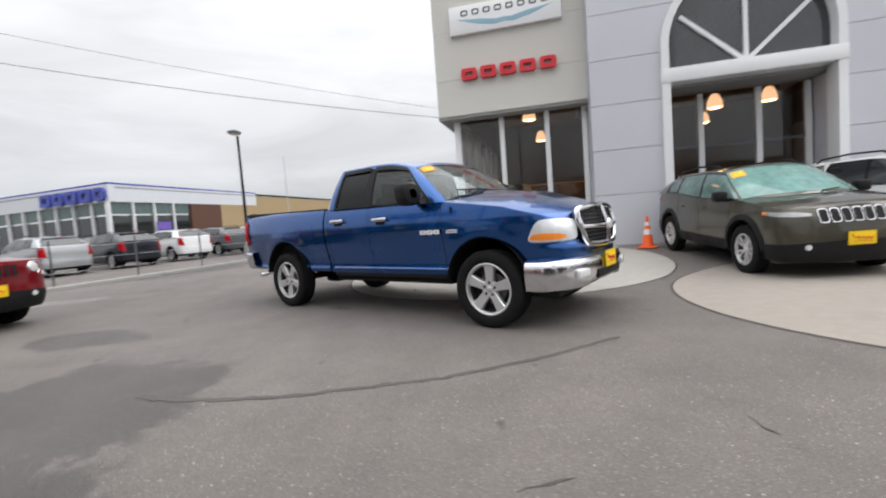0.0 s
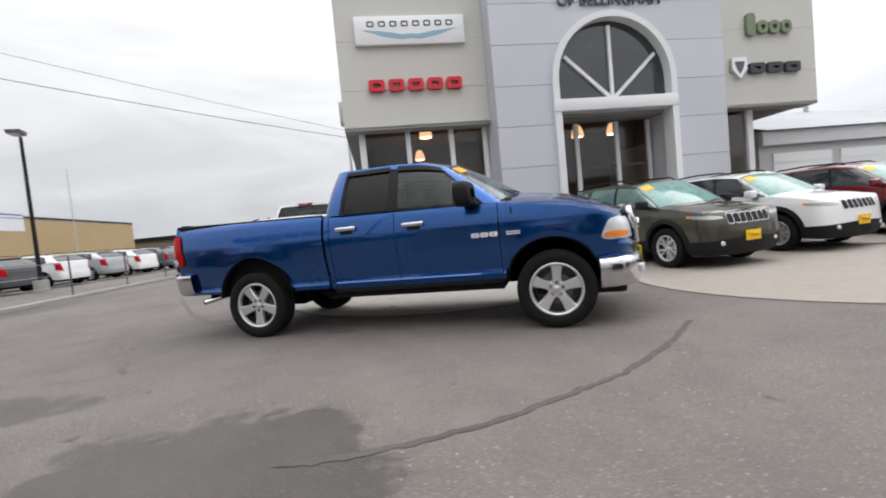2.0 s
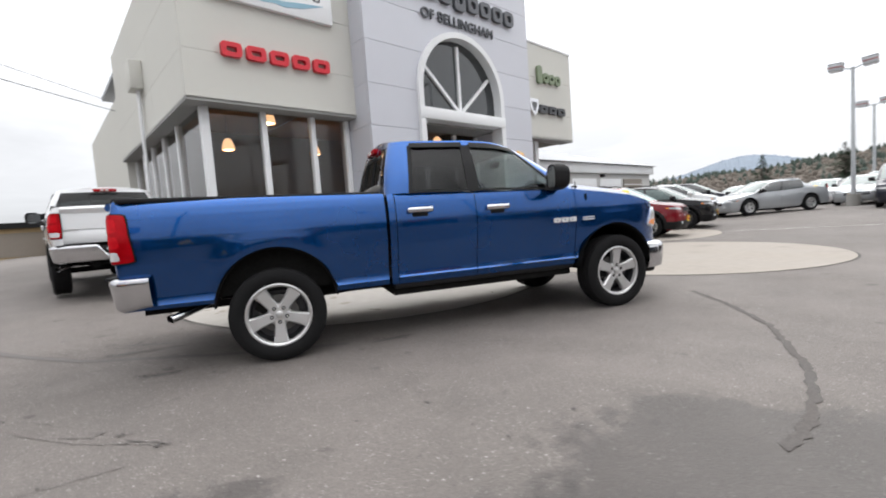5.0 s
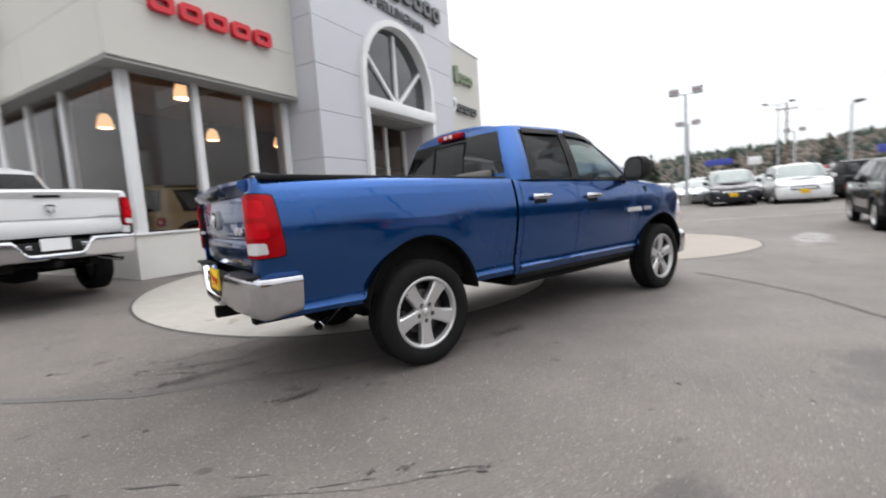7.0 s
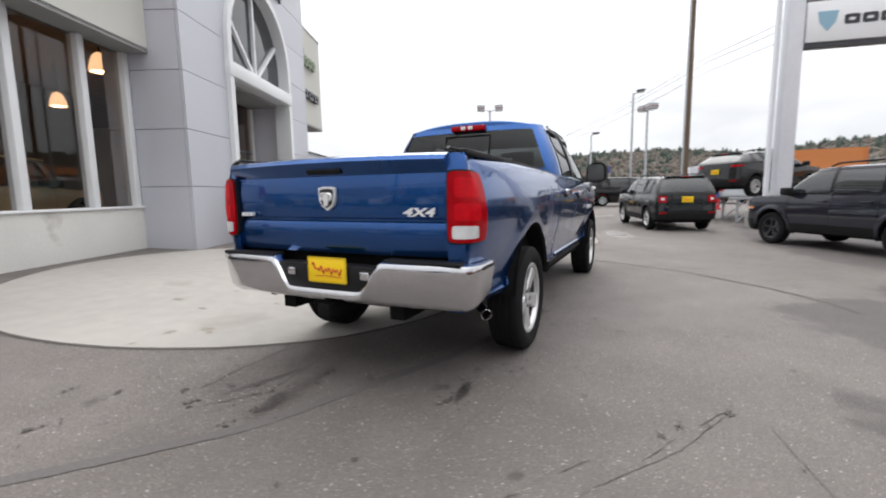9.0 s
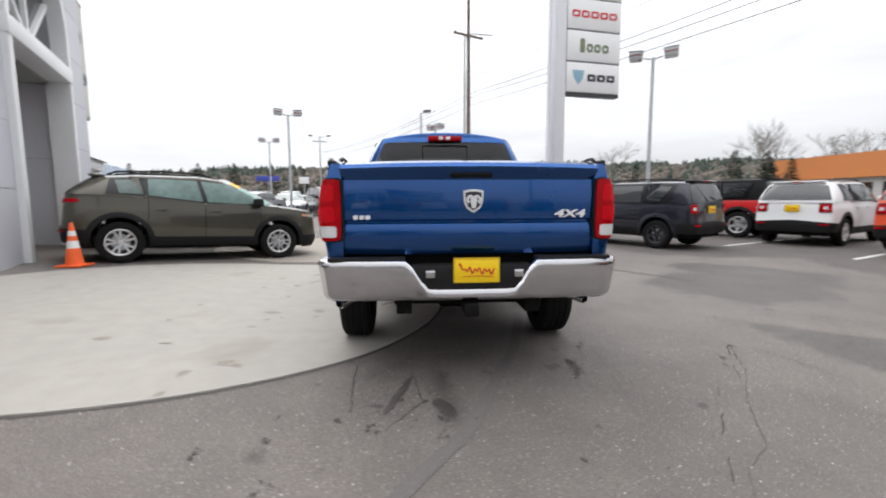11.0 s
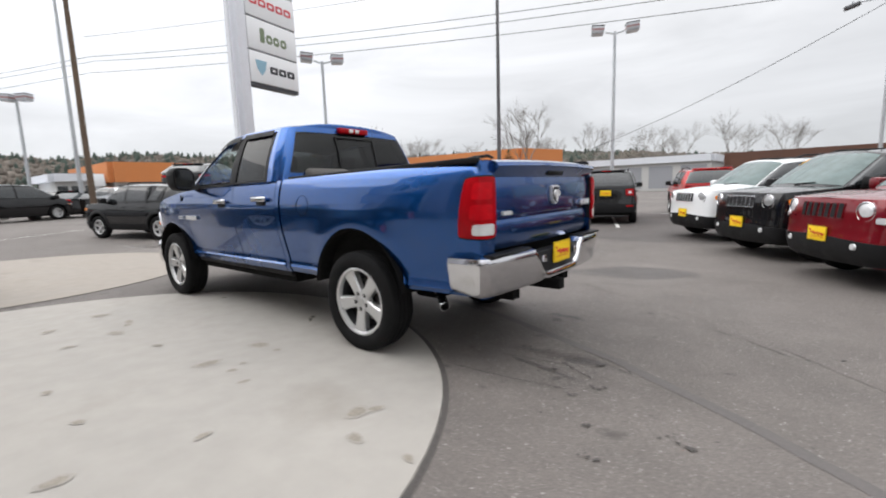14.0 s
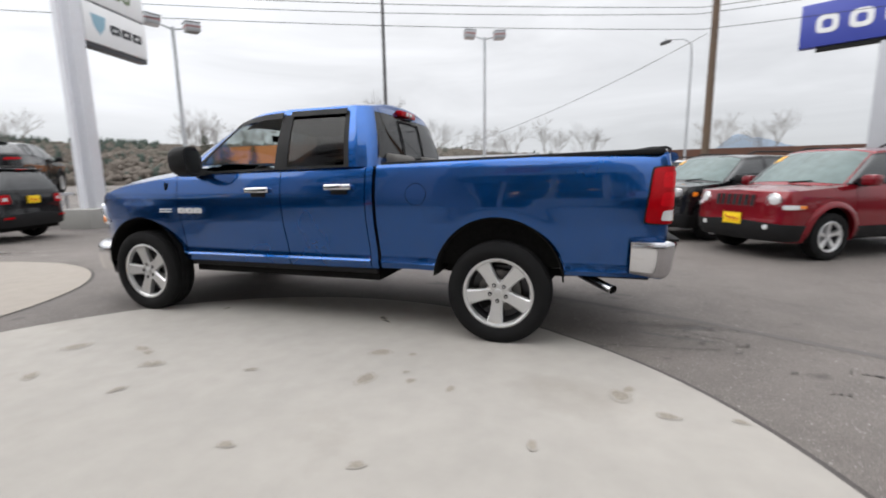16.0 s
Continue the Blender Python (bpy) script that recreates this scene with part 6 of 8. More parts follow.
    loop = half + [(-y, z) for y, z in reversed(half[:-1])]
    fr = part("grille", tube([(gx(y, z), y, z) for y, z in loop], 0.032, 10), CHROME, t, "chrome crosshair grille")
    part("grille_cross", tube([(gx(y, 0.965) + 0.012, y, 0.965 + 0.03 * abs(y)) for y in np.linspace(-0.50, 0.50, 15)], 0.023, 10), CHROME, fr)
    part("grille_cross", tube([(gx(0, z) + 0.012, 0, z) for z in np.linspace(0.79, 1.17, 9)], 0.024, 10), CHROME, fr)
    boss = part("grille_emblem", moved(lathe([(0.0, 0.03), (0.05, 0.026), (0.062, 0.0)], 20, "x"), Matrix.Translation((2.725, 0, 0.98))), BADGE, fr)
    zs = np.linspace(0.80, 1.165, 9)
    wid = [float(np.interp(z, [0.79, 0.815, 0.94, 1.06, 1.155, 1.175], [0.32, 0.43, 0.50, 0.52, 0.50, 0.34])) for z in zs]
    part("grille_mesh", slab([[(gx(w_ * f, z) - 0.035, w_ * f, z) for f in np.linspace(-1, 1, 13)] for z, w_ in zip(zs, wid)], [[(gx(w_ * f, z) - 0.06, w_ * f, z) for f in np.linspace(-1, 1, 13)] for z, w_ in zip(zs, wid)]), PLASTIC, fr, "black honeycomb mesh")
    if detail > 1:
        for z in (0.845, 0.885, 0.925, 1.01, 1.05, 1.09, 1.13):
            q = float(np.interp(z, zs, wid)) * 0.95
            part("grille_wire", tube([(gx(y, z) - 0.024, y, z) for y in np.linspace(-q, q, 11)], 0.006, 5), DARK_ALLOY, fr)

    def front_section(x, a):
        zb = 0.40 if a > 0.45 else 0.43
        return [(zb - 0.02, 0.07), (zb, 0.02), (0.50, 0.0), (0.62, 0.0), (0.66, 0.010), (0.685, 0.04), (0.69, 0.13)]
    fb = part("front_bumper", wrap([(2.72, 0.0), (2.71, 0.35), (2.65, 0.66), (2.54, 0.88), (2.40, 0.975), (2.22, 0.985)], front_section, 1), CHROME, t, "chrome front bumper", smooth=40)
    part("bumper_intake", box(2.60, 2.722, -0.34, 0.34, 0.45, 0.54, 0.012), PLASTIC, fb)
    for y in (-0.62, 0.62):
        part("fog_lamp", moved(box(-0.03, 0.02, -0.10, 0.10, -0.045, 0.045, 0.02), Matrix.Translation((2.668, y, 0.535)) @ pose(0, 0, 0, 0, 0, 12 if y > 0 else -12)), LENS_CLEAR, fb)
    part("air_dam", join(box(2.15, 2.48, -0.80, 0.80, 0.31, 0.42, 0.03)), PLASTIC, t)
    if dealer_plate:
        plate(t, Matrix.Translation((2.732, 0.0, 0.625)))
    # inside
    part("dashboard", box(0.98, 1.36, -0.80, 0.80, 0.95, 1.31, 0.06), CABIN_GREY, t)
    part("steering_wheel", moved(lathe([(0.165 + 0.017 * math.cos(a), 0.017 * math.sin(a)) for a in np.linspace(0, 2 * math.pi, 11)], 28, "x"), Matrix.Translation((0.80, 0.40, 1.27)) @ pose(0, 0, 0, 0, -24, 0)), PLASTIC, t, "black steering wheel")
    part("steering_boss", join(tube([(0.80, 0.40, 1.27), (1.02, 0.40, 1.17)], 0.05, 10), tube([(0.80, 0.24, 1.27), (0.80, 0.56, 1.27)], 0.02, 6)), PLASTIC, t)
    part("inner_mirror", box(0.80, 0.83, -0.12, 0.12, 1.69, 1.76, 0.015), PLASTIC, t, "black inner rear-view mirror")
    for y in (-0.42, 0.42):
        for x0 in (0.05, -0.72):
            st = part("seat", box(x0, x0 + 0.52, y - 0.27, y + 0.27, 0.72, 1.0, 0.06, 3), CLOTH, t, "grey cloth seat")
            part("seat_back", moved(box(-0.09, 0.09, -0.26, 0.26, 0.0, 0.58, 0.06, 3), Matrix.Translation((x0 + 0.06, y, 0.93)) @ pose(0, 0, 0, 0, -12, 0)), CLOTH, st)
            if x0 > 0:
                part("headrest", moved(box(-0.05, 0.05, -0.13, 0.13, 0.59, 0.77, 0.04, 3), Matrix.Translation((x0 + 0.06, y, 0.93)) @ pose(0, 0, 0, 0, -12, 0)), CLOTH, st)
    part("headliner", moved(cb.roof_sheet(0.05, 8), Matrix.Translation((0.0, 0, -0.045)) @ Matrix.Diagonal((0.97, 0.96, 1, 1))), CABIN_GREY, t, "pale grey cloth headliner")
    pair("door_trim", box(0.12, 1.15, 0.86, 0.89, 0.70, 1.34, 0.01), CABIN_GREY, t, "grey inner door panel")
    part("cab_floor", box(-0.74, 1.3, -0.9, 0.9, 0.60, 0.66), UNDER, t)
    for i, (x, y) in enumerate(((wb, 0.86), (wb, -0.86), (-wb, 0.86), (-wb, -0.86))):
        wheel(t, x, y, r, 0.262, 0.266, 5, ALLOY, "five", 56, (0.3, 0.06, 0.52, 0.64)[i])
    return t

hero = pickup("pickup_truck", BLUE, "metallic blue quad cab pickup truck with chrome bumpers", detail=2)

# ---- the other vehicles: one builder, several body kinds ----
KINDS = {
    # nose, tail, half width, half wheelbase, tyre radius, sill, nose top, bonnet rear, belt front, belt rear, roof, cowl x, roof front x, roof rear x, tail top x
    "crossover": dict(xf=2.28, xr=-2.20, w=0.93, wb=1.35, r=0.365, sill=0.30, zn=0.97, zc=1.10, bf=1.09, br=1.20, zr=1.63, xc=1.12, rf=0.28, rr=-1.72, xt=-2.12, lean=0.25, sq=0.25, fall=0.09),
    "box_suv": dict(xf=2.05, xr=-2.12, w=0.89, wb=1.285, r=0.350, sill=0.30, zn=1.03, zc=1.10, bf=1.10, br=1.13, zr=1.66, xc=1.02, rf=0.36, rr=-1.84, xt=-2.07, lean=0.19, sq=1.0, fall=0.03),
    "square_suv": dict(xf=2.16, xr=-2.22, w=0.88, wb=1.317, r=0.345, sill=0.32, zn=1.00, zc=1.07, bf=1.08, br=1.10, zr=1.65, xc=1.06, rf=0.42, rr=-1.96, xt=-2.16, lean=0.17, sq=1.0, fall=0.02),
    "minivan": dict(xf=2.50, xr=-2.62, w=0.99, wb=1.54, r=0.34, sill=0.24, zn=0.80, zc=1.05, bf=1.04, br=1.12, zr=1.75, xc=1.72, rf=0.62, rr=-2.1, xt=-2.5, lean=0.18, sq=0.2),
    "saloon": dict(xf=2.38, xr=-2.42, w=0.92, wb=1.40, r=0.33, sill=0.22, zn=0.70, zc=0.92, bf=0.93, br=1.0, zr=1.44, xc=1.12, rf=0.15, rr=-0.95, xt=-1.75, lean=0.26, sq=0.0),
    "wagon_suv": dict(xf=2.30, xr=-2.34, w=0.94, wb=1.39, r=0.36, sill=0.30, zn=0.88, zc=1.07, bf=1.09, br=1.22, zr=1.67, xc=1.2, rf=0.25, rr=-1.62, xt=-2.2, lean=0.25, sq=0.0, fall=0.08),
    "off_roader": dict(xf=1.98, xr=-2.00, w=0.86, wb=1.21, r=0.40, sill=0.48, zn=1.08, zc=1.16, bf=1.18, br=1.18, zr=1.82, xc=0.72, rf=0.42, rr=-1.85, xt=-1.95, lean=0.08, sq=1.0),
}


def car(name, kind, body, label, x, y, heading, group="", front="slots", rear="square", windscreen=None, side_glass=None, rims=ALLOY, sticker="", rails=True, cladding=True, plates=(True, True), lift=None, top=None, fine=1, simple=False):
    """A car of one kind at x, y with its nose along heading (degrees)."""
    k = KINDS[kind]
    xf, xr, w, wb, r, sill, sq = k["xf"], k["xr"], k["w"], k["wb"], k["r"], k["sill"], k["sq"]
    t = thing(name, label, "car" if kind in ("saloon", "minivan") else "suv", group)
    ww = (k["bf"] - sill)
    arches = [(-wb, r + 0.02, r + 0.085), (wb, r + 0.02, r + 0.085)]
    c = 0.02 + 0.16 * (1 - sq)
    plan = [(xr, 0.0), (xr, w * 0.62), (xr + 0.02 + c * 0.3, w * 0.90), (xr + 0.16 + c, w * 0.99), (-wb * 0.5, w), (wb * 0.6, w), (xf - 0.34 - c, w * 0.99), (xf - 0.10 - c * 0.6, w * 0.95), (xf - 0.02 - c * 0.4, w * 0.72), (xf, w * 0.3), (xf, 0.0)]
    tops = [(xr, k["br"] - 0.02), (xr + 0.3, k["br"]), (k["xc"], k["bf"]), (k["xc"] + 0.1, k["zc"] - 0.01), (xf - 0.35, k["zn"] + 0.30 * (k["zc"] - k["zn"])), (xf, k["zn"])]
    if kind == "saloon":
        tops[:2] = [(xr, 0.92), (k["xt"], 0.99)]
    low = [(xr, sill + 0.08), (xr + 0.4, sill + 0.05), (-wb + 0.4, sill), (wb - 0.4, sill), (xf - 0.4, sill - 0.06), (xf, sill - 0.04)]
    side = [(sill - 0.1, 0.12), (sill + 0.02, 0.05), (sill + 0.14, 0.018), (sill + 0.35, 0.0), (sill + 0.5, 0.004), (k["bf"] - 0.16, 0.012), (k["bf"] - 0.06, 0.03), (k["br"] + 0.02, 0.06)]
    nose = [(sill - 0.1, 0.12), (sill + 0.05, 0.02), (sill + 0.2, 0.0), (0.62, 0.015), (k["zn"] - 0.12, 0.022 + 0.04 * (1 - sq)), (k["zn"], 0.055 + 0.09 * (1 - sq)), (k["zc"], 0.3)]
    tail = [(sill - 0.1, 0.10), (sill + 0.08, 0.02), (sill + 0.25, 0.0), (0.75, 0.03), (1.0, 0.05), (1.25, 0.10)]
    sh = Shell(plan, tops, low, side, nose, tail, arches, 0.11 / fine)
    X, g = sh.sx, 0.004
    x1, x2, x3 = -wb + 0.42 * (kind != "saloon") + 0.30 * (kind == "saloon"), -0.02, k["xc"] - 0.14
    if kind == "off_roader":
        x1, x2 = -0.62, -0.62
    P = {}
    for pn, a, b in (("rear_quarter", 0.0, X(x1) - g), ("rear_door", X(x1) + g, X(x2) - g), ("front_door", X(x2) + g, X(x3) - g), ("fender", X(x3) + g, sh.length)):
        if b - a < 0.05:
            continue
        for sgn in (1, -1):
            vf = sh.panel(a, b, rows=12)
            P[pn, sgn] = part(pn, vf if sgn > 0 else mirrored(vf), body, t, smooth=30)
    part("bonnet", sh.lid(X(k["xc"] + 0.02), sh.length, [(k["xc"], 0.045), (xf - 0.5, 0.055), (xf, 0.01)], 8), body, t, smooth=40)
    part("floor_pan", join(box(xr + 0.15, xf - 0.25, -w + 0.16, w - 0.16, sill - 0.04, sill + 0.18), box(-wb + r + 0.12, wb - r - 0.12, -w + 0.06, w - 0.06, sill, k["bf"] - 0.1), box(xr + 0.12, -wb - r - 0.1, -w + 0.14, w - 0.14, sill + 0.1, k["bf"] - 0.1), box(wb + r + 0.1, xf - 0.3, -w + 0.22, w - 0.22, sill + 0.1, 0.66)), UNDER, t)
    # glasshouse
    zb, zr2 = k["br"], k["zr"]
    wr = w - k["lean"]
    xt = k["xt"]
    belt = [(xt, 0, zb - 0.02), (xt, w * 0.55, zb - 0.02), (xt + 0.05, w * 0.86, zb - 0.015), (xt + 0.22, w - 0.05, zb - 0.01), (-wb * 0.75, w - 0.04, zb - 0.012), (x1 if kind != "off_roader" else -0.75, w - 0.04, zb - 0.02), (x2 - 0.03, w - 0.045, k["bf"]), (x2 + 0.05, w - 0.045, k["bf"] - 0.005), (k["xc"] - 0.12, w - 0.06, k["bf"] - 0.01), (k["xc"] - 0.01, w - 0.12, k["bf"] - 0.01), (k["xc"] + 0.16, w * 0.62, k["zc"] + 0.02), (k["xc"] + 0.24, w * 0.3, k["zc"] + 0.035), (k["xc"] + 0.26, 0, k["zc"] + 0.04)]
    rr_, rf_ = k["rr"], k["rf"]
    zq = zr2 - 0.06
    roof = [(rr_, 0, zr2 - 0.02), (rr_, wr * 0.6, zr2 - 0.025), (rr_ + 0.03, wr * 0.85, zq), (rr_ + 0.14, wr * 0.96, zq), (rr_ + 0.42, wr, zq + 0.005), (min(x1, rf_ - 0.9), wr, zq + 0.01), (min(x2 - 0.05, rf_ - 0.45), wr, zq + 0.01), (min(x2 + 0.02, rf_ - 0.38), wr, zq + 0.01), (rf_ - 0.04, wr * 0.985, zq - 0.02), (rf_ + 0.03, wr * 0.95, zq - 0.03), (rf_ + 0.10, wr * 0.7, zr2 - 0.045), (rf_ + 0.13, wr * 0.4, zr2 - 0.03), (rf_ + 0.14, 0, zr2 - 0.025)]
    drop = k.get("fall", 0.0)
    roof = [(px, py, pz - drop * min(max((rf_ - 0.5 - px) / (rf_ - 0.5 - rr_), 0.0), 1.0) ** 1.6) for px, py, pz in roof]
    cb = Cabin(belt, roof, 0.03)
    roof_mat = top or body
    part("glasshouse", both(cb.patch(0, 12, -0.03, 1.0, 0, 0.02)), roof_mat, t, smooth=30)
    part("roof", cb.roof_sheet(0.045, 6), roof_mat, t, smooth=50)
    sg = side_glass or CAR_GLASS
    for sgn in (1, -1):
        fx = (lambda q: q) if sgn > 0 else mirrored
        last = 4.8 if kind == "saloon" else 3.4
        part("window_band", fx(cb.patch(last, 9.0, 0.04, 0.93, 0.010, 0.02, round((9.0 - last) * 5), 8)), GLOSS_TRIM, t, "gloss black window surround")
        if kind != "saloon":
            part("quarter_glass", fx(cb.patch(3.6, 4.8, 0.12, 0.84, 0.016, 0.012, 6)), CAR_GLASS if sg is not SIDE_TEAL else GREY_GLASS, P["rear_quarter", sgn])
        host = P.get(("rear_door", sgn), P["front_door", sgn])
        part("door_glass", fx(cb.patch(5.0, 6.0, 0.08, 0.885, 0.016, 0.012, 5)), sg, host)
        part("door_glass", fx(cb.patch(7.0, 8.8, 0.08, 0.885, 0.016, 0.012, 9)), sg, P["front_door", sgn])
        for pn, hx in (("rear_door", x1 + 0.10), ("front_door", x2 + 0.08)):
            if (pn, sgn) in P and not simple:
                part("handle", fx(moved(box(0, 0.19, -0.014, 0.018, -0.015, 0.015, 0.008), Matrix.Translation((hx, w - 0.004, k["bf"] - 0.13)))), body if cladding is not None else CHROME, P[pn, sgn])
        mi = part("mirror", fx(box(k["xc"] - 0.30, k["xc"] - 0.12, w + 0.0, w + 0.19, k["bf"] - 0.01, k["bf"] + 0.15, 0.04)), PLASTIC if body not in (WHITE, RED) else body, P["front_door", sgn], "door mirror")
        part("mirror_arm", fx(box(k["xc"] - 0.24, k["xc"] - 0.16, w - 0.08, w + 0.04, k["bf"] - 0.02, k["bf"] + 0.03)), PLASTIC, mi)
        # wheel arch mouldings and lower cladding
        cm = PLASTIC if cladding else body
        for ax, az, rr in arches:
            lip = [[(ax + q * math.cos(radians(a)), yy, az + q * math.sin(radians(a))) for yy, q in ((w - 0.02, rr + 0.01), (w - 0.30, rr))] for a in range(-10, 191, 10)]
            if not simple:
                part("arch_liner", fx(grid(lip)), UNDER, t)
            if cladding:
                part("arch_moulding", fx(sh.flare(ax, az, rr - 0.022, rr + 0.065, 0.03 if body is RED and kind == "square_suv" else 0.02)), body if kind == "square_suv" else PLASTIC, t)
        if cladding:
            part("sill_cladding", fx(sh.patch([(X(-wb + r + 0.1), sill + 0.0), (X(wb - r - 0.1), sill + 0.0), (X(wb - r - 0.1), sill + 0.17), (X(-wb + r + 0.1), sill + 0.17)], 0.012, 0.05, 10, 3)), PLASTIC, t)
        # lamps
        zl = k["zn"] - (0.125 if front == "round" else 0.09)
        if front == "round":
            s = sh.sn(w * 0.70)
            px, py, pz = sh.point(s, zl, 0.0)
            hl = part("headlight", fx(moved(lathe([(0.0, 0.016), (0.05, 0.013), (0.084, 0.005), (0.096, -0.006), (0.100, -0.06)], 20, "x"), Matrix.Translation((px - 0.01, py, pz)) @ pose(0, 0, 0, 0, 0, 10))), LENS_CLEAR if body is RED else LENS_DIM, t, "round clear headlight")
            part("bezel", fx(moved(lathe([(0.093, 0.004), (0.102, 0.012), (0.110, 0.006), (0.113, -0.05)], 20, "x"), Matrix.Translation((px - 0.01, py, pz)) @ pose(0, 0, 0, 0, 0, 10))), CHROME, hl)
            if kind == "square_suv":
                sl = part("side_lamp", fx(sh.pillow([(X(xf - 0.34), zl - 0.115), (sh.sn(w * 0.84), zl - 0.125), (sh.sn(w * 0.84), zl - 0.055), (X(xf - 0.34), zl - 0.065)], 0.014, 0.02, 10, 6, 0.2)), LENS_CLEAR, t, "clear side lamp with amber end")
                part("turn_signal", fx(sh.patch([(X(xf - 0.335), zl - 0.11), (X(xf - 0.24), zl - 0.113), (X(xf - 0.24), zl - 0.066), (X(xf - 0.335), zl - 0.070)], 0.018, 0.02)), LENS_AMBER, sl)
                part("bonnet_badge", fx(box(xf - 0.13, xf - 0.10, 0.0, 0.05, k["zn"] + 0.012, k["zn"] + 0.026)), CHROME, t)
            else:
                part("turn_signal", fx(sh.pillow([(X(xf - 0.30), zl - 0.045), (X(xf - 0.20), zl - 0.045), (X(xf - 0.20), zl + 0.035), (X(xf - 0.30), zl + 0.035)], 0.012, 0.02, 8, 8, 0.2)), LENS_AMBER, t, "amber side lamp")
        else:
            hl = part("headlight", fx(sh.pillow([(X(xf - 0.46), zl + 0.02), (sh.sn(w * 0.56), zl - 0.02), (sh.sn(w * 0.56), zl + 0.045), (X(xf - 0.46), zl + 0.075)], 0.012, 0.04, 10, 8, 0.5)), LENS_DIM, t, "slim clear headlight")
            part("turn_signal", fx(sh.patch([(X(xf - 0.455), zl + 0.028), (X(xf - 0.37), zl + 0.022), (X(xf - 0.37), zl + 0.055), (X(xf - 0.455), zl + 0.066)], 0.016, 0.03)), LENS_AMBER, hl)
        if not simple:
            part("fog_lamp", fx(moved(lathe([(0.0, 0.012), (0.035, 0.01), (0.045, -0.03)], 14, "x"), Matrix.Translation(sh.point(sh.sn(w * 0.62), sill + 0.17, 0.012)))), LENS_CLEAR, t)
        if rear == "tall":
            tl = [(sh.st(w * 0.74), 0.78), (X(xr + 0.26), 0.84), (X(xr + 0.36), k["br"] - 0.02), (sh.st(w * 0.84), k["br"] - 0.02)]
        elif rear == "square":
            q0, q1 = (0.64, 0.90) if kind == "box_suv" else (0.72, 0.95)
            tl = [(sh.st(w * q0), 0.87), (sh.st(w * q1), 0.87), (sh.st(w * q1), 1.06), (sh.st(w * q0), 1.06)]
        else:
            tl = [(sh.st(w * 0.62), 1.02), (X(xr + 0.30), 1.05), (X(xr + 0.27), 1.11), (sh.st(w * 0.62), 1.10)]
        lamp = part("tail_light", fx(sh.patch(tl, 0.016, 0.04, 8, 5)), LENS_RED, t, "red tail lamp")
        if rear == "square" and not simple:
            e = 0.018
            part("lamp_surround", fx(sh.patch([(tl[0][0] - e, tl[0][1] - e), (tl[1][0] + e, tl[1][1] - e), (tl[2][0] + e, tl[2][1] + e), (tl[3][0] - e, tl[3][1] + e)], 0.010, 0.04, 8, 5)), PLASTIC, lamp)
            c0, c1 = tl[0][0] + 0.3 * (tl[1][0] - tl[0][0]), tl[0][0] + 0.7 * (tl[1][0] - tl[0][0])
            part("reverse_lens", fx(sh.patch([(c0, 0.93), (c1, 0.93), (c1, 1.0), (c0, 1.0)], 0.020, 0.02, 3, 2)), LENS_CLEAR, lamp)
        if not simple:
            part("rear_reflector", fx(sh.patch([(sh.st(w * 0.66), sill + 0.24), (sh.st(w * 0.86), sill + 0.24), (sh.st(w * 0.86), sill + 0.28), (sh.st(w * 0.66), sill + 0.28)], 0.03, 0.02, 4, 2)), LENS_RED, t)
        if rails and kind not in ("saloon",):
            part("roof_rail", fx(tube([(rr_ + 0.18, wr * 0.86, zr2 - 0.02 - 0.8 * drop), (rr_ + 0.32, wr * 0.88, zr2 + 0.035 - 0.62 * drop), ((rr_ + rf_) / 2, wr * 0.88, zr2 + 0.045 - 0.1 * drop), (rf_ - 0.35, wr * 0.88, zr2 + 0.035), (rf_ - 0.18, wr * 0.87, zr2 - 0.02)], 0.018, 6)), PLASTIC, t, "black roof rail")
    wsm = windscreen or GREY_GLASS
    part("windscreen", both(cb.patch(9.15, 12, 0.05, 0.955, 0.006, 0.012)), wsm, t, "raked windscreen")
    part("back_window", both(cb.patch(0, 2.05, 0.10, 0.90, 0.012, 0.012)), CAR_GLASS, t, "dark back window")
    part("wiper", tube([cb.point(11.4, 0.03, 0.02), cb.point(10.4, 0.10, 0.025)], 0.009, 5), PLASTIC, t)
    # nose: seven upright slots or a low bar grille, and a dark lower bumper
    gz0, gz1 = (k["zn"] - (0.19 if front == "slots" else 0.22), k["zn"] - (0.005 if front == "slots" else 0.035))
    if front in ("slots", "round"):
        for i in range(-3, 4):
            yc = i * w * (0.140 if front == "slots" else 0.118)
            hw = w * (0.060 if front == "slots" else 0.046)

            def bent(outline, of, deep):
                n_ = len(outline)
                near = []
                for yy, zz in outline:
                    p = sh.point(sh.sn(abs(yy)), zz, of)
                    near.append((p[0], yy, p[2]))
                far = [(p[0] - deep, p[1], p[2]) for p in near]
                return near + far, [tuple(range(n_)), tuple(range(2 * n_ - 1, n_ - 1, -1))] + [(q, q + n_, (q + 1) % n_ + n_, (q + 1) % n_) for q in range(n_)]

            e = 0.013 if front == "slots" else 0.010
            fr = part("grille_slot", bent(rounded(2 * hw, gz1 - gz0, hw * 0.6, 4, yc, (gz0 + gz1) / 2), 0.016, 0.05), CHROME if body is not RED else body, t, smooth=20)
            part("slot_mesh", bent(rounded(2 * hw - 2 * e, gz1 - gz0 - 2 * e, hw * 0.5, 4, yc, (gz0 + gz1) / 2), 0.019, 0.03), PLASTIC, fr, smooth=0)
    else:
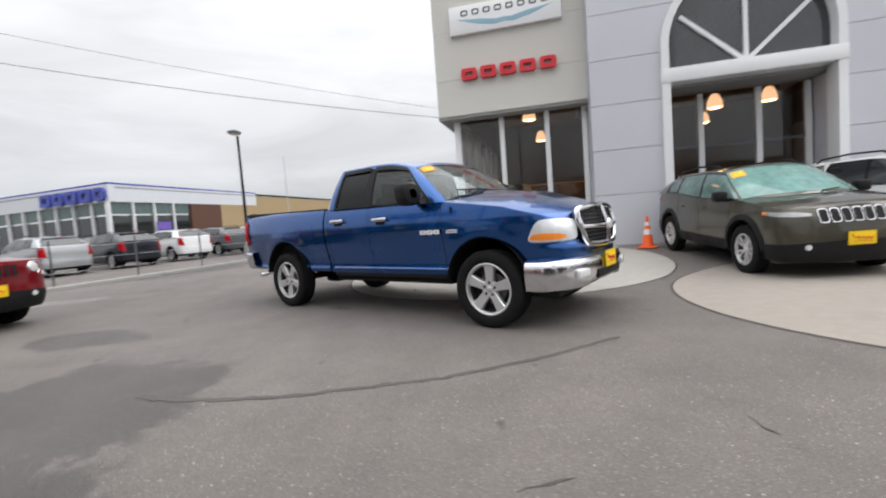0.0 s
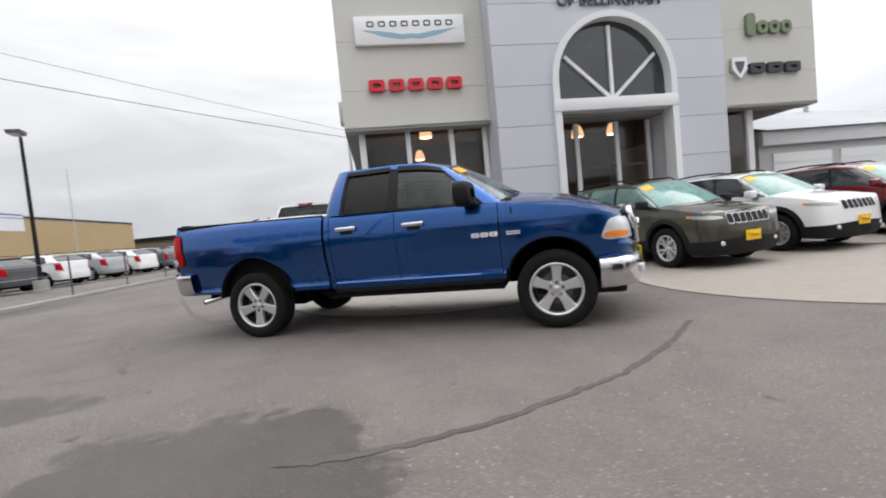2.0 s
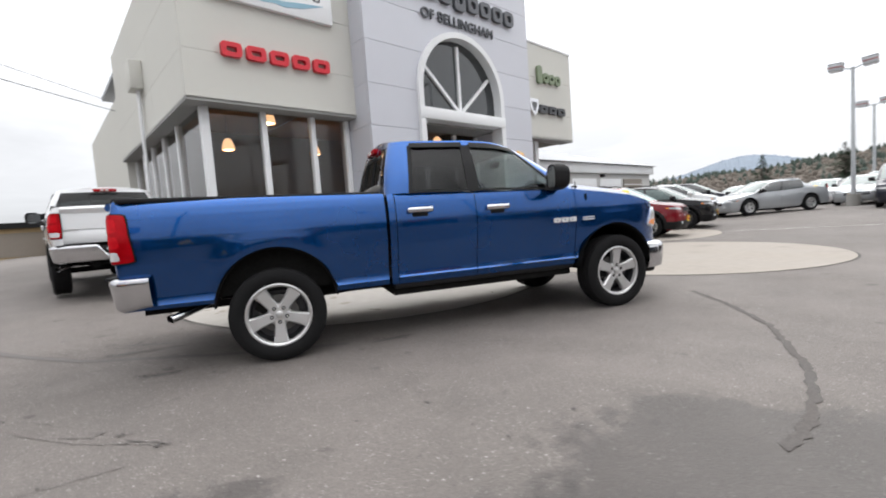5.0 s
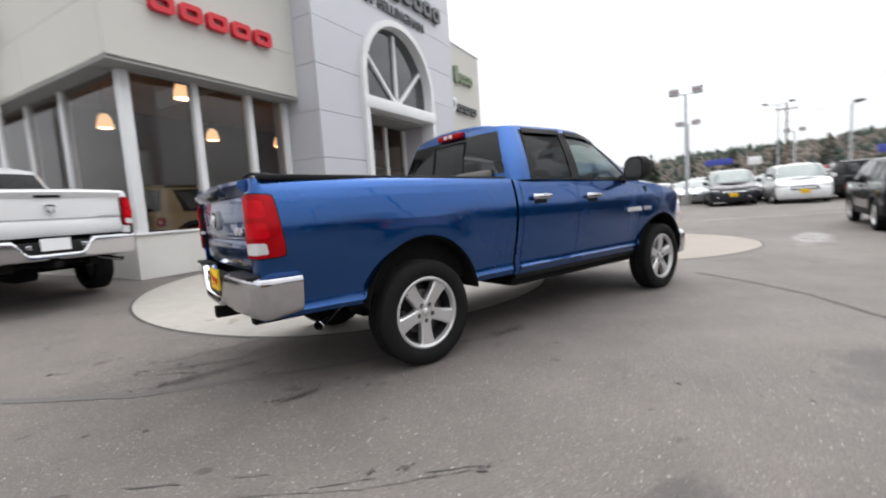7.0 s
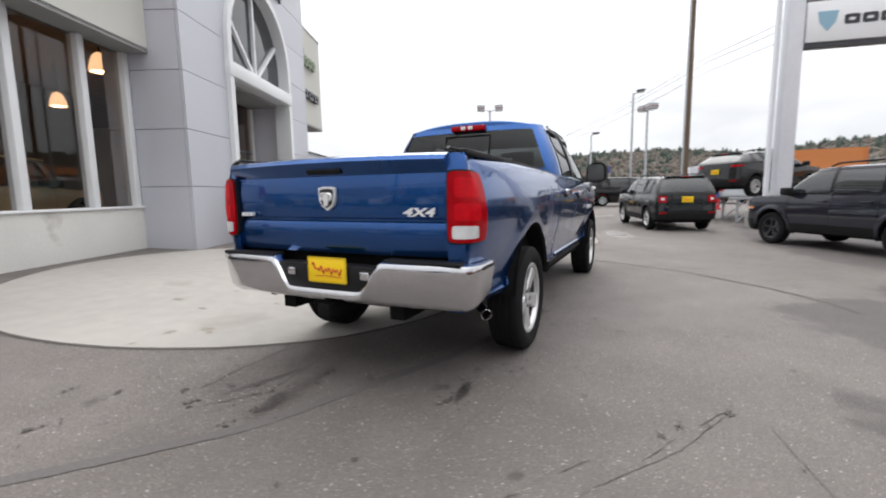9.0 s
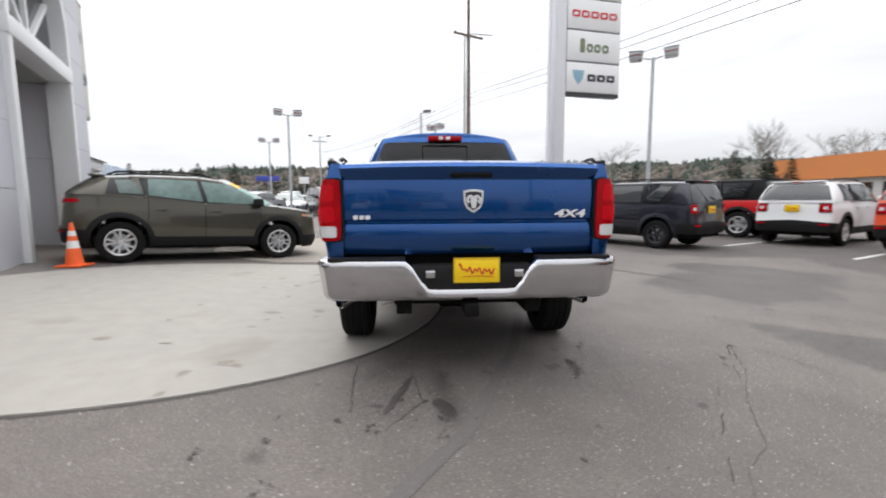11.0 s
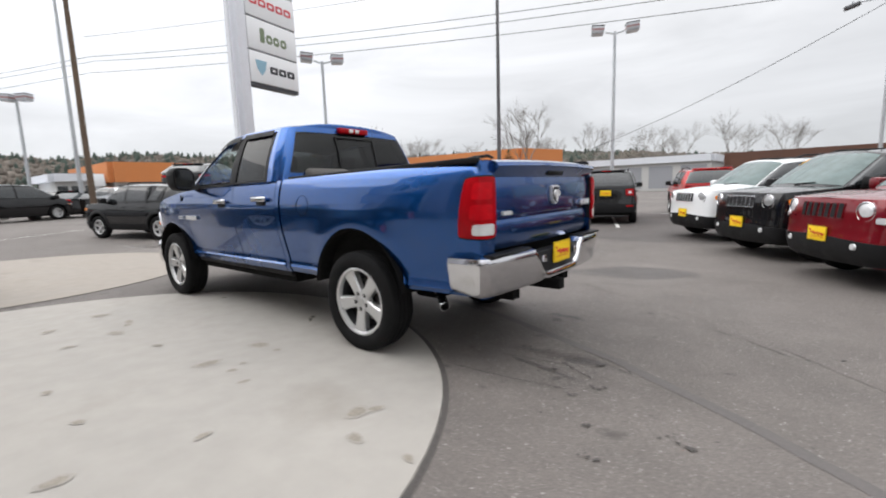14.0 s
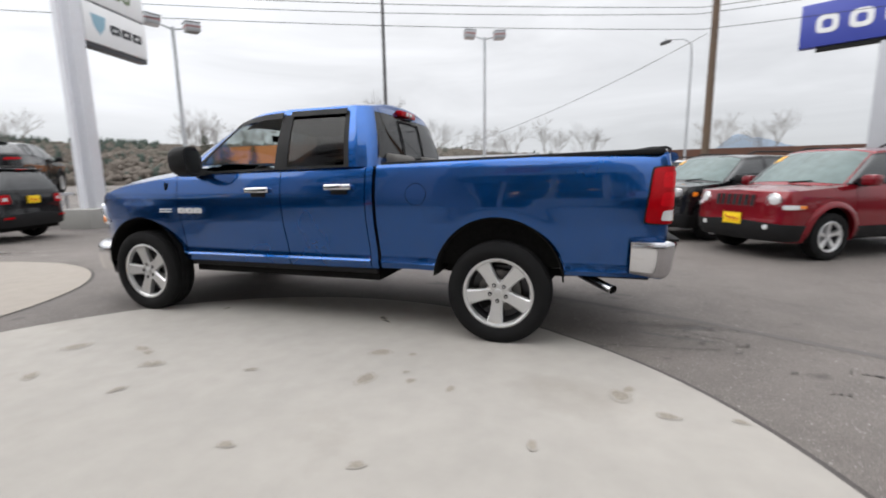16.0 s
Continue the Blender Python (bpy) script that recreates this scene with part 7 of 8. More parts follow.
        part("grille", both(sh.patch([(sh.sn(w * 0.5), gz0), (sh.length, gz0 - 0.02), (sh.length, gz1 - 0.02), (sh.sn(w * 0.5), gz1 - 0.03)], 0.012, 0.03)), PLASTIC, t, "black bar grille")
        part("grille_bar", both(sh.patch([(sh.sn(w * 0.5), gz0 + 0.07), (sh.length, gz0 + 0.06), (sh.length, gz0 + 0.085), (sh.sn(w * 0.5), gz0 + 0.095)], 0.018, 0.02)), CHROME, t)
    part("lower_bumper", both(sh.patch([(X(xf - 0.46), sill - 0.03), (sh.length, sill - 0.05), (sh.length, sill + 0.26), (X(xf - 0.46), sill + 0.20)], 0.010, 0.05, 14, 5)), PLASTIC if cladding else body, t, "dark lower front bumper")
    part("rear_bumper", both(sh.patch([(0.0, sill + 0.05), (X(xr + 0.42), sill + 0.06), (X(xr + 0.42), sill + 0.28), (0.0, sill + 0.36)], 0.012, 0.05, 14, 5)), PLASTIC if cladding else body, t, "dark rear bumper")
    part("brake_light", box(rr_ - 0.078, rr_ + 0.02, -0.13, 0.13, zr2 - drop - 0.025, zr2 - drop - 0.005, 0.006), LENS_RED, t)
    part("roof_spoiler", box(rr_ - 0.07, rr_ + 0.16, -wr * 0.8, wr * 0.8, zr2 - drop - 0.03, zr2 - drop + 0.012, 0.012), roof_mat, t)
    if plates[0]:
        p = sh.point(sh.length, sill + 0.27, 0.02)
        plate(t, Matrix.Translation(p) @ Matrix.Diagonal((1, 1, 1, 1)))
    if plates[1]:
        p = sh.point(0.0, 0.95 if rear == "square" else 0.88, 0.022)
        plate(t, Matrix.Translation(p) @ Matrix.Rotation(math.pi, 4, "Z"))
    if sticker:
        k0, k1, t0, t1 = 9.35, 10.15, 0.72, 0.90
        sk = part("year_sticker", mirrored(cb.patch(k0, k1, t0, t1, 0.016, 0.003)), STICKER, t, "orange year sticker on the windscreen")
        o = Vector(cb.point((k0 + k1) / 2, (t0 + t1) / 2, 0.021))
        axl = (Vector(cb.point(k0, 0.81)) - Vector(cb.point(k1, 0.81))).normalized()
        up = (Vector(cb.point(9.75, 0.9)) - Vector(cb.point(9.75, 0.72))).normalized()
        o.y, axl.x, up.y = -o.y, -axl.x, -up.y
        axl.z = -axl.z
        nz = axl.cross(up).normalized()
        text("lettering", sticker, 0.13, 0.001, STICKER_INK, sk, Matrix.Translation(o) @ Matrix((axl, nz.cross(axl), nz)).transposed().to_4x4())
    for i, (wx, wy) in enumerate(((wb, w - 0.115), (wb, -w + 0.115), (-wb, w - 0.115), (-wb, -w + 0.115))):
        wheel(t, wx, wy, r, 0.225, r * 0.63, 10 if sq < 0.5 else 5, rims, "split" if sq < 0.5 else "plain", 24 if simple else 32, 0.3 * i, simple)
    if kind == "off_roader":
        part("spare_wheel", moved(lathe([(0.0, 0.11), (0.2, 0.11), (0.36, 0.10), (0.38, 0.05), (0.38, -0.08), (0.0, -0.08)], 28, "x"), Matrix.Translation((xr - 0.09, 0, 1.0)) @ Matrix.Rotation(math.pi, 4, "Z")), RUBBER, t)
    h = radians(heading)
    fwd = (math.cos(h) * wb, math.sin(h) * wb)
    lat = (-math.sin(h) * w * 0.9, math.cos(h) * w * 0.9)
    zf, zk = ground_z(x + fwd[0], y + fwd[1]), ground_z(x - fwd[0], y - fwd[1])
    zl, zs = ground_z(x + lat[0], y + lat[1]), ground_z(x - lat[0], y - lat[1])
    base = (zf + zk) / 2 + 0.006 if lift is None else lift
    pitch = -math.atan2(zf - zk, 2 * wb) if lift is None else 0.0
    roll = math.atan2(zl - zs, 1.8 * w) if lift is None else 0.0
    t.matrix_world = Matrix.Translation((x, y, base)) @ Matrix.Rotation(h, 4, "Z") @ Matrix.Rotation(pitch, 4, "Y") @ Matrix.Rotation(roll, 4, "X")
    return t


ROW = "cars parked before the showroom"
LOT = "cars parked across the lot"
car("suv", "crossover", OLIVE, "olive grey crossover on the round slab by a cone", 3.76, 4.84, -58.5, ROW, "slots", "slim", TEAL_GLASS, SIDE_TEAL, sticker="16", fine=2)
car("suv", "crossover", WHITE, "white crossover with black lower cladding and teal windscreen", 6.04, 6.25, -57, ROW, "slots", "slim", TEAL_GLASS, CAR_GLASS, sticker="16", fine=2)
car("suv", "crossover", RED, "dark red crossover with yellow dealer plate", 8.9, 7.55, -57, ROW, "slots", "slim", TEAL_GLASS, CAR_GLASS, sticker="16")
car("suv", "crossover", BLACK, "black crossover beyond the red one", 12.2, 9.2, -55, ROW, "slots", "slim", GREY_GLASS, GREY_GLASS, DARK_ALLOY)
car("suv", "wagon_suv", WHITE, "white estate car beyond the showroom end", 16.2, 12.2, -50, ROW, "bar", "tall", rails=False)
car("suv", "wagon_suv", SLATE, "dark grey estate car beyond the showroom end", 18.8, 13.4, -50, ROW, "bar", "tall", rails=False)
car("suv", "box_suv", BLACK, "black boxy suv facing the road", 11.65, -2.0, 19, LOT, "round", "square", fine=2, plates=(False, True))
car("suv", "square_suv", SLATE, "slate grey square suv with dark wheels", 6.18, -5.58, 31, LOT, "round", "square", None, None, DARK_ALLOY, fine=2, plates=(False, True))
car("suv", "off_roader", BRIGHT_RED, "red off-road car with black top", 8.75, -9.75, 31, LOT, "round", "square", rails=False, top=PLASTIC, plates=(False, False))
car("suv", "box_suv", WHITE, "white boxy suv with black lower body", 5.95, -11.17, -62, LOT, "round", "square", fine=2, plates=(False, True))
car("suv", "box_suv", ORANGE_RED, "orange red boxy suv seen from behind", 2.9, -11.8, -75.5, LOT, "round", "square", fine=2, plates=(False, True))
car("suv", "box_suv", BLACK, "black boxy suv with orange plate behind", 0.73, -12.43, -74, LOT, "round", "square", fine=2, plates=(False, True))
car("suv", "box_suv", WHITE, "white boxy suv with black bumper facing the lot", -4.1, -8.95, 37, LOT, "round", "square", fine=2)
car("suv", "box_suv", BLACK, "black boxy suv with chrome grille slots", -5.3, -6.8, 37, LOT, "round", "square", sticker="16", fine=2)
car("suv", "square_suv", RED, "deep red square suv with clear round headlights", -6.52, -4.86, 30, LOT, "round", "square", fine=2, sticker="16")
car("suv", "box_suv", BRIGHT_RED, "bright red boxy suv at the lot edge", -1.6, -15.4, -72, LOT, "round", "square", plates=(False, True))
car("minivan", "minivan", SLATE, "dark minivan with yellow plate", 21.6, 5.5, 205, LOT, "bar", "tall", rails=False, cladding=False)
car("minivan", "minivan", WHITE, "white minivan with yellow plate", 22.0, 2.9, 203, LOT, "bar", "tall", rails=False, cladding=False)
car("minivan", "minivan", BLACK, "black minivan parked side on", 24.6, -0.1, -70, LOT, "bar", "tall", rails=False, cladding=False)
car("sedan", "saloon", SILVER, "silver saloon parked side on", 18.6, 9.15, 165, LOT, "bar", "square", rails=False, cladding=False)
car("suv", "wagon_suv", BRIGHT_RED, "red suv in the far row", 25.6, 2.4, 25, LOT, "bar", "tall", cladding=False)
far_rows = [(25.5, 9.0, 200, "saloon", SILVER), (25.9, 6.2, 200, "saloon", SLATE), (27.2, 4.2, 200, "wagon_suv", WHITE), (27.0, -2.6, 15, "saloon", BLACK), (28.5, 12.5, 195, "saloon", WHITE), (29.0, 9.8, 195, "wagon_suv", SILVER), (29.4, 7.0, 195, "saloon", STEEL_GREY),
            (29.8, 4.2, 195, "minivan", WHITE), (23.5, 11.8, 190, "saloon", STEEL_GREY), (24.4, 14.6, 190, "saloon", WHITE), (33.5, 14.0, 190, "saloon", SILVER), (34.0, 10.5, 190, "saloon", WHITE), (34.4, 7.4, 190, "wagon_suv", BLACK), (34.6, 1.0, 20, "saloon", SILVER), (30.0, -5.8, 15, "wagon_suv", SILVER)]
for x, y, a, kd, m in far_rows:
    car("parked_car", kd, m, "parked %s in the far rows" % {"saloon": "saloon car", "wagon_suv": "estate car", "minivan": "minivan"}[kd], x, y, a, "cars in the far rows", "bar", "tall", rails=False, cladding=False, plates=(False, False), simple=True)
NEIGHBOUR = "cars in the neighbouring lot"
west = [(-18.4, 0.4, 192, SILVER), (-19.1, 3.3, 190, SLATE), (-20.0, 6.1, 190, WHITE), (-20.8, 8.9, 190, STEEL_GREY), (-21.7, 11.7, 190, WHITE), (-22.5, 14.5, 190, SILVER), (-23.4, 17.3, 190, WHITE), (-24.2, 20.1, 190, STEEL_GREY), (-25.0, 22.9, 190, WHITE), (-17.8, -2.6, 192, BLACK), (-17.3, -5.5, 192, SLATE), (-24.5, 4.0, 95, BLACK)]
for x, y, a, m in west:
    x, y = x - 2.4, y - 0.9
    car("estate_car", "wagon_suv", m, "%s estate car behind the cable fence" % {SILVER: "silver", SLATE: "dark grey", WHITE: "white", STEEL_GREY: "grey", BLACK: "black"}[m], x, y, a, NEIGHBOUR, "bar", "tall", cladding=False, plates=(False, False), simple=True)
van = car("suv", "crossover", BLACK, "black suv raised on a steel display ramp", 15.1, -5.3, -46, LOT, "slots", "slim", lift=0.95, plates=(False, True))
ramp = thing("display_ramp", "steel lattice display ramp under the black suv", "ramp")
for y in (-0.8, 0.8):
    part("track", box(-2.2, 2.2, y - 0.2, y + 0.2, 0.86, 0.95, 0.01), POLE_GREY, ramp)
    for x in (-2.0, -0.7, 0.7, 2.0):
        part("leg", tube([(x, y, -0.3), (x, y, 0.86)], 0.04, 8), POLE_GREY, ramp)
    for x in (-2.0, -0.7, 0.7):
        part("brace", tube([(x, y, 0.1), (x + 1.3, y, 0.82)], 0.025, 6), POLE_GREY, ramp)
ramp.matrix_world = Matrix.Translation((15.1, -5.3, 0)) @ Matrix.Rotation(radians(-46), 4, "Z")

truck = pickup("white_pickup", WHITE, "white quad cab pickup parked beside the showroom", dealer_plate=False)
truck.matrix_world = Matrix.Translation((-5.39, 6.38, ground_z(-5.39, 6.38))) @ Matrix.Rotation(radians(113.5), 4, "Z")
truck = pickup("grey_pickup", STEEL_GREY, "steel grey pickup with yellow plate facing the lot")
truck.matrix_world = Matrix.Translation((-17.9, 15.8, ground_z(-17.9, 15.8))) @ Matrix.Rotation(radians(-68), 4, "Z")
car("suv", "off_roader", CREAM, "cream off-road car inside the showroom", *bpt(2.86, 9.53)[:2], 23.5, front="round", rails=False, plates=(False, False), lift=0.28)
car("suv", "crossover", BLACK, "black car inside the showroom", *bpt(2.2, 12.0)[:2], 23.5, front="slots", plates=(False, False), lift=0.28)


def cone(x, y):
    t = thing("traffic_cone", "orange traffic cone with two white bands", "traffic cone")
    z = ground_z(x, y) + 0.008
    part("base", box(-0.19, 0.19, -0.19, 0.19, 0.0, 0.035, 0.012), CONE_ORANGE, t)
    prof = lambda h: 0.135 - 0.11 * h / 0.71
    for name, mat, hs in (("body", CONE_ORANGE, (0.035, 0.30)), ("band", CONE_WHITE, (0.30, 0.42)), ("body", CONE_ORANGE, (0.42, 0.50)), ("band", CONE_WHITE, (0.50, 0.58)), ("body", CONE_ORANGE, (0.58, 0.71))):
        pts = [(prof(h), h) for h in np.linspace(hs[0], hs[1], 4)]
        part(name, lathe(pts + ([(0.012, 0.715)] if hs[1] > 0.7 else []), 28, "z"), mat, t, fix=True)
    t.matrix_world = Matrix.Translation((x, y, z))


cone(1.75, 5.9)

# ---- masts, poles, wires ----


def lamp_post(x, y, h, heads=2, arm=0.55, turn=0.0, mat=POLE, red=True):
    """A lot lamp: tapered pole on a concrete foot with one or two box heads."""
    t = thing("street_lamp", "%s lot lamp on a tall steel pole" % ("twin headed" if heads == 2 else "single headed"), "street lamp", "lamps over the lots")
    z = ground_z(x, y)
    part("foot", tube([(0, 0, -0.2), (0, 0, 0.55)], 0.26, 16), CONCRETE, t)
    part("pole", tube([(0, 0, 0.5), (0, 0, h - 0.05)], [0.085, 0.06], 10), mat, t)
    sides = (1, -1) if heads == 2 else (1,)
    part("arm", tube([(0, 0, h - 0.12), (sides[0] * arm * 0.6, 0, h - 0.05)] if heads == 1 else [(-arm * 0.7, 0, h - 0.04), (0, 0, h - 0.14), (arm * 0.7, 0, h - 0.04)], 0.035, 8), mat, t)
    for s in sides:
        m = Matrix.Translation((s * (arm + 0.16), 0, h + 0.05)) @ Matrix.Rotation(-s * 0.06, 4, "Y")
        low, high = (-0.15, 0.16) if red else (-0.05, 0.08)
        hd = part("head", moved(box(-0.25, 0.25, -0.24, 0.24, low, high, 0.03), m), POLE if red else DARK_POLE, t)
        if red:
            part("band", moved(box(-0.255, 0.255, -0.245, 0.245, -0.03, 0.05), m), LAMP_STRIPE, hd, "faded red stripe round the lamp head")
        part("visor", moved(box(-0.27, 0.27, -0.26, 0.26, high - 0.005, high + 0.02, 0.008), m), DARK_POLE, hd)
        part("lens", moved(box(-0.21, 0.21, -0.19, 0.19, low - 0.018, low - 0.001), m), LENS_CLEAR, hd)
    t.matrix_world = Matrix.Translation((x, y, z)) @ Matrix.Rotation(radians(turn), 4, "Z")


lamp_post(12.4, -9.5, 7.0, 2, 0.5, 60)
lamp_post(2.25, -17.4, 7.8, 2, 0.55, 25)
lamp_post(22.9, 8.1, 6.3, 2, 0.42, 110)
lamp_post(33.4, 12.6, 6.0, 2, 0.42, 100)
lamp_post(25.6, -1.2, 5.9, 2, 0.24, 40)
lamp_post(27.8, -0.25, 7.4, 1, 0.3, -80, POLE_GREY, False)
lamp_post(34.8, 3.25, 5.7, 1, 0.2, -70, POLE, False)
lamp_post(54.7, 12.7, 9.4, 2, 1.0, 100, POLE, False)
lamp_post(47.0, 9.3, 5.6, 2, 0.4, 100)
lamp_post(-19.1, 7.8, 6.5, 1, 0.1, -60, PLASTIC, False)
mast = thing("flag_mast", "thin pale mast above the neighbouring roof", "mast")
part("pole", tube([(-37.5, 22.5, 0), (-37.5, 22.5, 9.0)], [0.07, 0.03], 8), POLE, mast)


def utility_pole(x, y, h, arms=True, mat=WOOD_POLE, r=0.15, label="tall wooden utility pole with crossarm", cross=10.7):
    t = thing("utility_pole", label, "utility pole", "utility poles along the street")
    z = ground_z(x, y)
    part("pole", tube([(0, 0, -0.3), (0, 0, h)], [r, r * 0.62], 12), mat, t)
    if arms:
        ax = part("crossarm", moved(box(-1.15, 1.15, -0.05, 0.05, -0.06, 0.06, 0.01), Matrix.Translation((0, 0, cross)) @ Matrix.Rotation(radians(-62), 4, "Z")), mat, t)
        for q in (-1.0, -0.5, 0.5, 1.0):
            part("insulator", moved(lathe([(0.0, 0.22), (0.03, 0.2), (0.045, 0.12), (0.02, 0.08), (0.03, 0.06)], 10, "z"), Matrix.Translation((0, 0, cross)) @ Matrix.Rotation(radians(-62), 4, "Z") @ Matrix.Translation((q, 0, 0))), POLE, ax)
    t.matrix_world = Matrix.Translation((x, y, z))


utility_pole(24.2, -3.35, 15.0, cross=11.6)
utility_pole(-6.8, -15.2, 12.5, False, label="tall wooden utility pole by the lot edge")
utility_pole(5.3, -12.7, 12.5, False, DARK_POLE, 0.085, "dark slender steel pole")
utility_pole(66.0, 15.0, 11.0, cross=10.2)
utility_pole(-32.0, -10.0, 14.5, cross=13.0)
street = thing("street_lamp", "pale street lamp with a long curved arm", "street lamp")
part("pole", tube([(26.0, -3.3, -0.2), (26.0, -3.3, 12.5)], [0.11, 0.07], 10), POLE, street)
part("arm", tube([(26.0, -3.3, 12.4), (26.3, -3.9, 12.8), (26.9, -5.4, 12.9)], 0.045, 8), POLE, street)
street = thing("street_lamp", "pale cobra head street lamp beside a wooden pole", "street lamp")
part("pole", tube([(-6.3, -16.2, 0.0), (-6.3, -16.2, 5.8), (-6.25, -16.2, 6.3)], [0.055, 0.045, 0.035], 10), POLE, street)
part("arm", tube([(-6.25, -16.2, 6.3), (-6.0, -16.25, 6.52), (-5.5, -16.3, 6.55)], 0.022, 8), POLE, street)
part("head", moved(box(-0.20, 0.20, -0.09, 0.09, -0.07, 0.05, 0.03), Matrix.Translation((-5.35, -16.3, 6.48)) @ Matrix.Rotation(0.25, 4, "Y")), DARK_POLE, street)
part("photocell", moved(lathe([(0.0, 0.10), (0.03, 0.09), (0.04, 0.0)], 10, "z"), Matrix.Translation((-5.35, -16.3, 6.53))), POLE, street)


def wire(name, a, c, sag, r=0.012):
    pts = []
    for i in range(17):
        f = i / 16
        p = [u + (v - u) * f for u, v in zip(a, c)]
        p[2] -= sag * 4 * f * (1 - f)
        pts.append(p)
    solid(name, tube(pts, r, 5, False), CABLE, "dark overhead wire between poles", "wire", "overhead wires")


for dz, sg, out in ((7.6, 0.35, 0.75), (7.45, 0.42, 1.0), (6.8, 0.3, 0.7)):
    ox, oy = 0.36 * out, -0.93 * out
    wire("overhead_wire", (24.2 + ox, -3.35 + oy, dz + 0.9), (-6.8 + ox, -15.2 + oy, dz - 0.1), sg, 0.012)
    wire("overhead_wire", (24.2 + ox, -3.35 + oy, dz + 0.9), (66.0, 15.0, dz + 1.2), 0.6)
    wire("overhead_wire", (-6.8 + ox, -15.2 + oy, dz - 0.1), (-32.0, -10.0, dz + 1.0), 0.6)
wire("overhead_wire", (24.3, -3.9, 9.4), (-6.6, -15.8, 8.7), 0.3, 0.008)
wire("overhead_wire", (-6.6, -15.3, 6.4), (4.2, -17.6, 2.6), 0.3, 0.010)
wire("overhead_wire", (-32.0, -10.0, 12.4), bpt(-1.1, 15.0, 5.6), 0.55, 0.013)
wire("overhead_wire", (-32.0, -10.0, 14.2), bpt(-1.1, 15.4, 6.0), 0.5, 0.008)

# ---- pylon sign: brand panels as plain shapes ----
SX, SY = 11.5, -5.5
pylon = thing("pylon_sign", "tall grey pylon with stacked white brand panels", "sign")
pylon.matrix_world = Matrix.Translation((SX, SY, ground_z(SX, SY))) @ Matrix.Rotation(math.atan2(-2.25, 0.45), 4, "Z")
part("pole", box(-0.46, -0.07, -0.22, 0.22, -0.2, 13.0, 0.02), PYLON, pylon, "square pale grey pole")
part("pole", box(-0.70, -0.60, -0.08, 0.08, -0.2, 13.0), PYLON, pylon)
part("plinth", box(-1.0, 0.40, -0.5, 0.5, -0.3, 0.55, 0.03), CONCRETE, pylon)
part("frame", box(-0.06, 2.32, -0.15, 0.15, 5.20, 10.05, 0.02), SIGN_GREY, pylon)
for i in range(4):
    z = 5.33 + i * 1.16
    pn = part("sign_panel", box(-0.03, 2.29, -0.21, 0.21, z, z + 1.10, 0.02), SIGN_WHITE, pylon)
    for s in (-1, 1):
        y0, y1 = (0.211, 0.222) if s > 0 else (-0.222, -0.211)
        cz = z + 0.55
        if i == 0:
            part("shield", prism([(0.22, cz + 0.26), (0.72, cz + 0.26), (0.66, cz - 0.05), (0.47, cz - 0.28), (0.28, cz - 0.05)], y0, y1, "xz"), SIGN_TEAL, pn, "blue shield mark", smooth=0)
            for q in (1.05, 1.47, 1.89):
                part("letter_block", ring(rounded(0.36, 0.26, 0.05, 3, q, cz), rounded(0.15, 0.08, 0.02, 3, q, cz), y0, y1), SIGN_BLACK, pn)
        elif i == 1:
            part("letter_block", prism(rounded(0.20, 0.52, 0.06, 4, 0.62, cz + 0.01), y0, y1, "xz"), SIGN_GREEN, pn)
            for q in (0.94, 1.27, 1.62):
                part("letter_block", ring(rounded(0.28, 0.32, 0.11, 4, q, cz - 0.06), rounded(0.12, 0.12, 0.04, 4, q, cz - 0.06), y0, y1), SIGN_GREEN, pn)
        elif i == 2:
            for q in range(5):
                part("letter_block", ring(rounded(0.33, 0.25, 0.06, 4, 0.32 + q * 0.40, cz), rounded(0.19, 0.12, 0.03, 4, 0.32 + q * 0.40, cz), y0, y1), SIGN_RED, pn)
        else:
            part("wing_mark", prism([(0.2, cz), (1.13, cz - 0.1), (2.05, cz), (1.5, cz - 0.2), (1.13, cz - 0.16), (0.76, cz - 0.2)], y0, y1, "xz"), SIGN_TEAL, pn, smooth=0)
# blue pylon of the neighbour
blue = thing("pylon_sign", "large blue sign board with white shapes on a grey pole", "sign")
blue.matrix_world = Matrix.Translation((-9.9, -16.4, 0)) @ Matrix.Rotation(math.atan2(0.9, -1.95), 4, "Z")
part("board", box(0.0, 5.2, -0.18, 0.18, 5.75, 7.25, 0.03), SIGN_BLUE, blue)
part("board_edge", box(0.5, 5.2, -0.12, 0.12, 5.60, 5.745), PLASTIC, blue)
part("pole", box(2.2, 2.9, -0.22, 0.22, -0.2, 5.62, 0.02), POLE_GREY, blue)
for i in range(5):
    part("letter_block", ring(rounded(0.62, 0.62, 0.2, 4, 0.75 + i * 0.9, 6.5), rounded(0.28, 0.30, 0.1, 4, 0.75 + i * 0.9, 6.5), -0.195, -0.178), SIGN_WHITE, blue)
    part("letter_block", ring(rounded(0.62, 0.62, 0.2, 4, 0.75 + i * 0.9, 6.5), rounded(0.28, 0.30, 0.1, 4, 0.75 + i * 0.9, 6.5), 0.178, 0.195), SIGN_WHITE, blue)
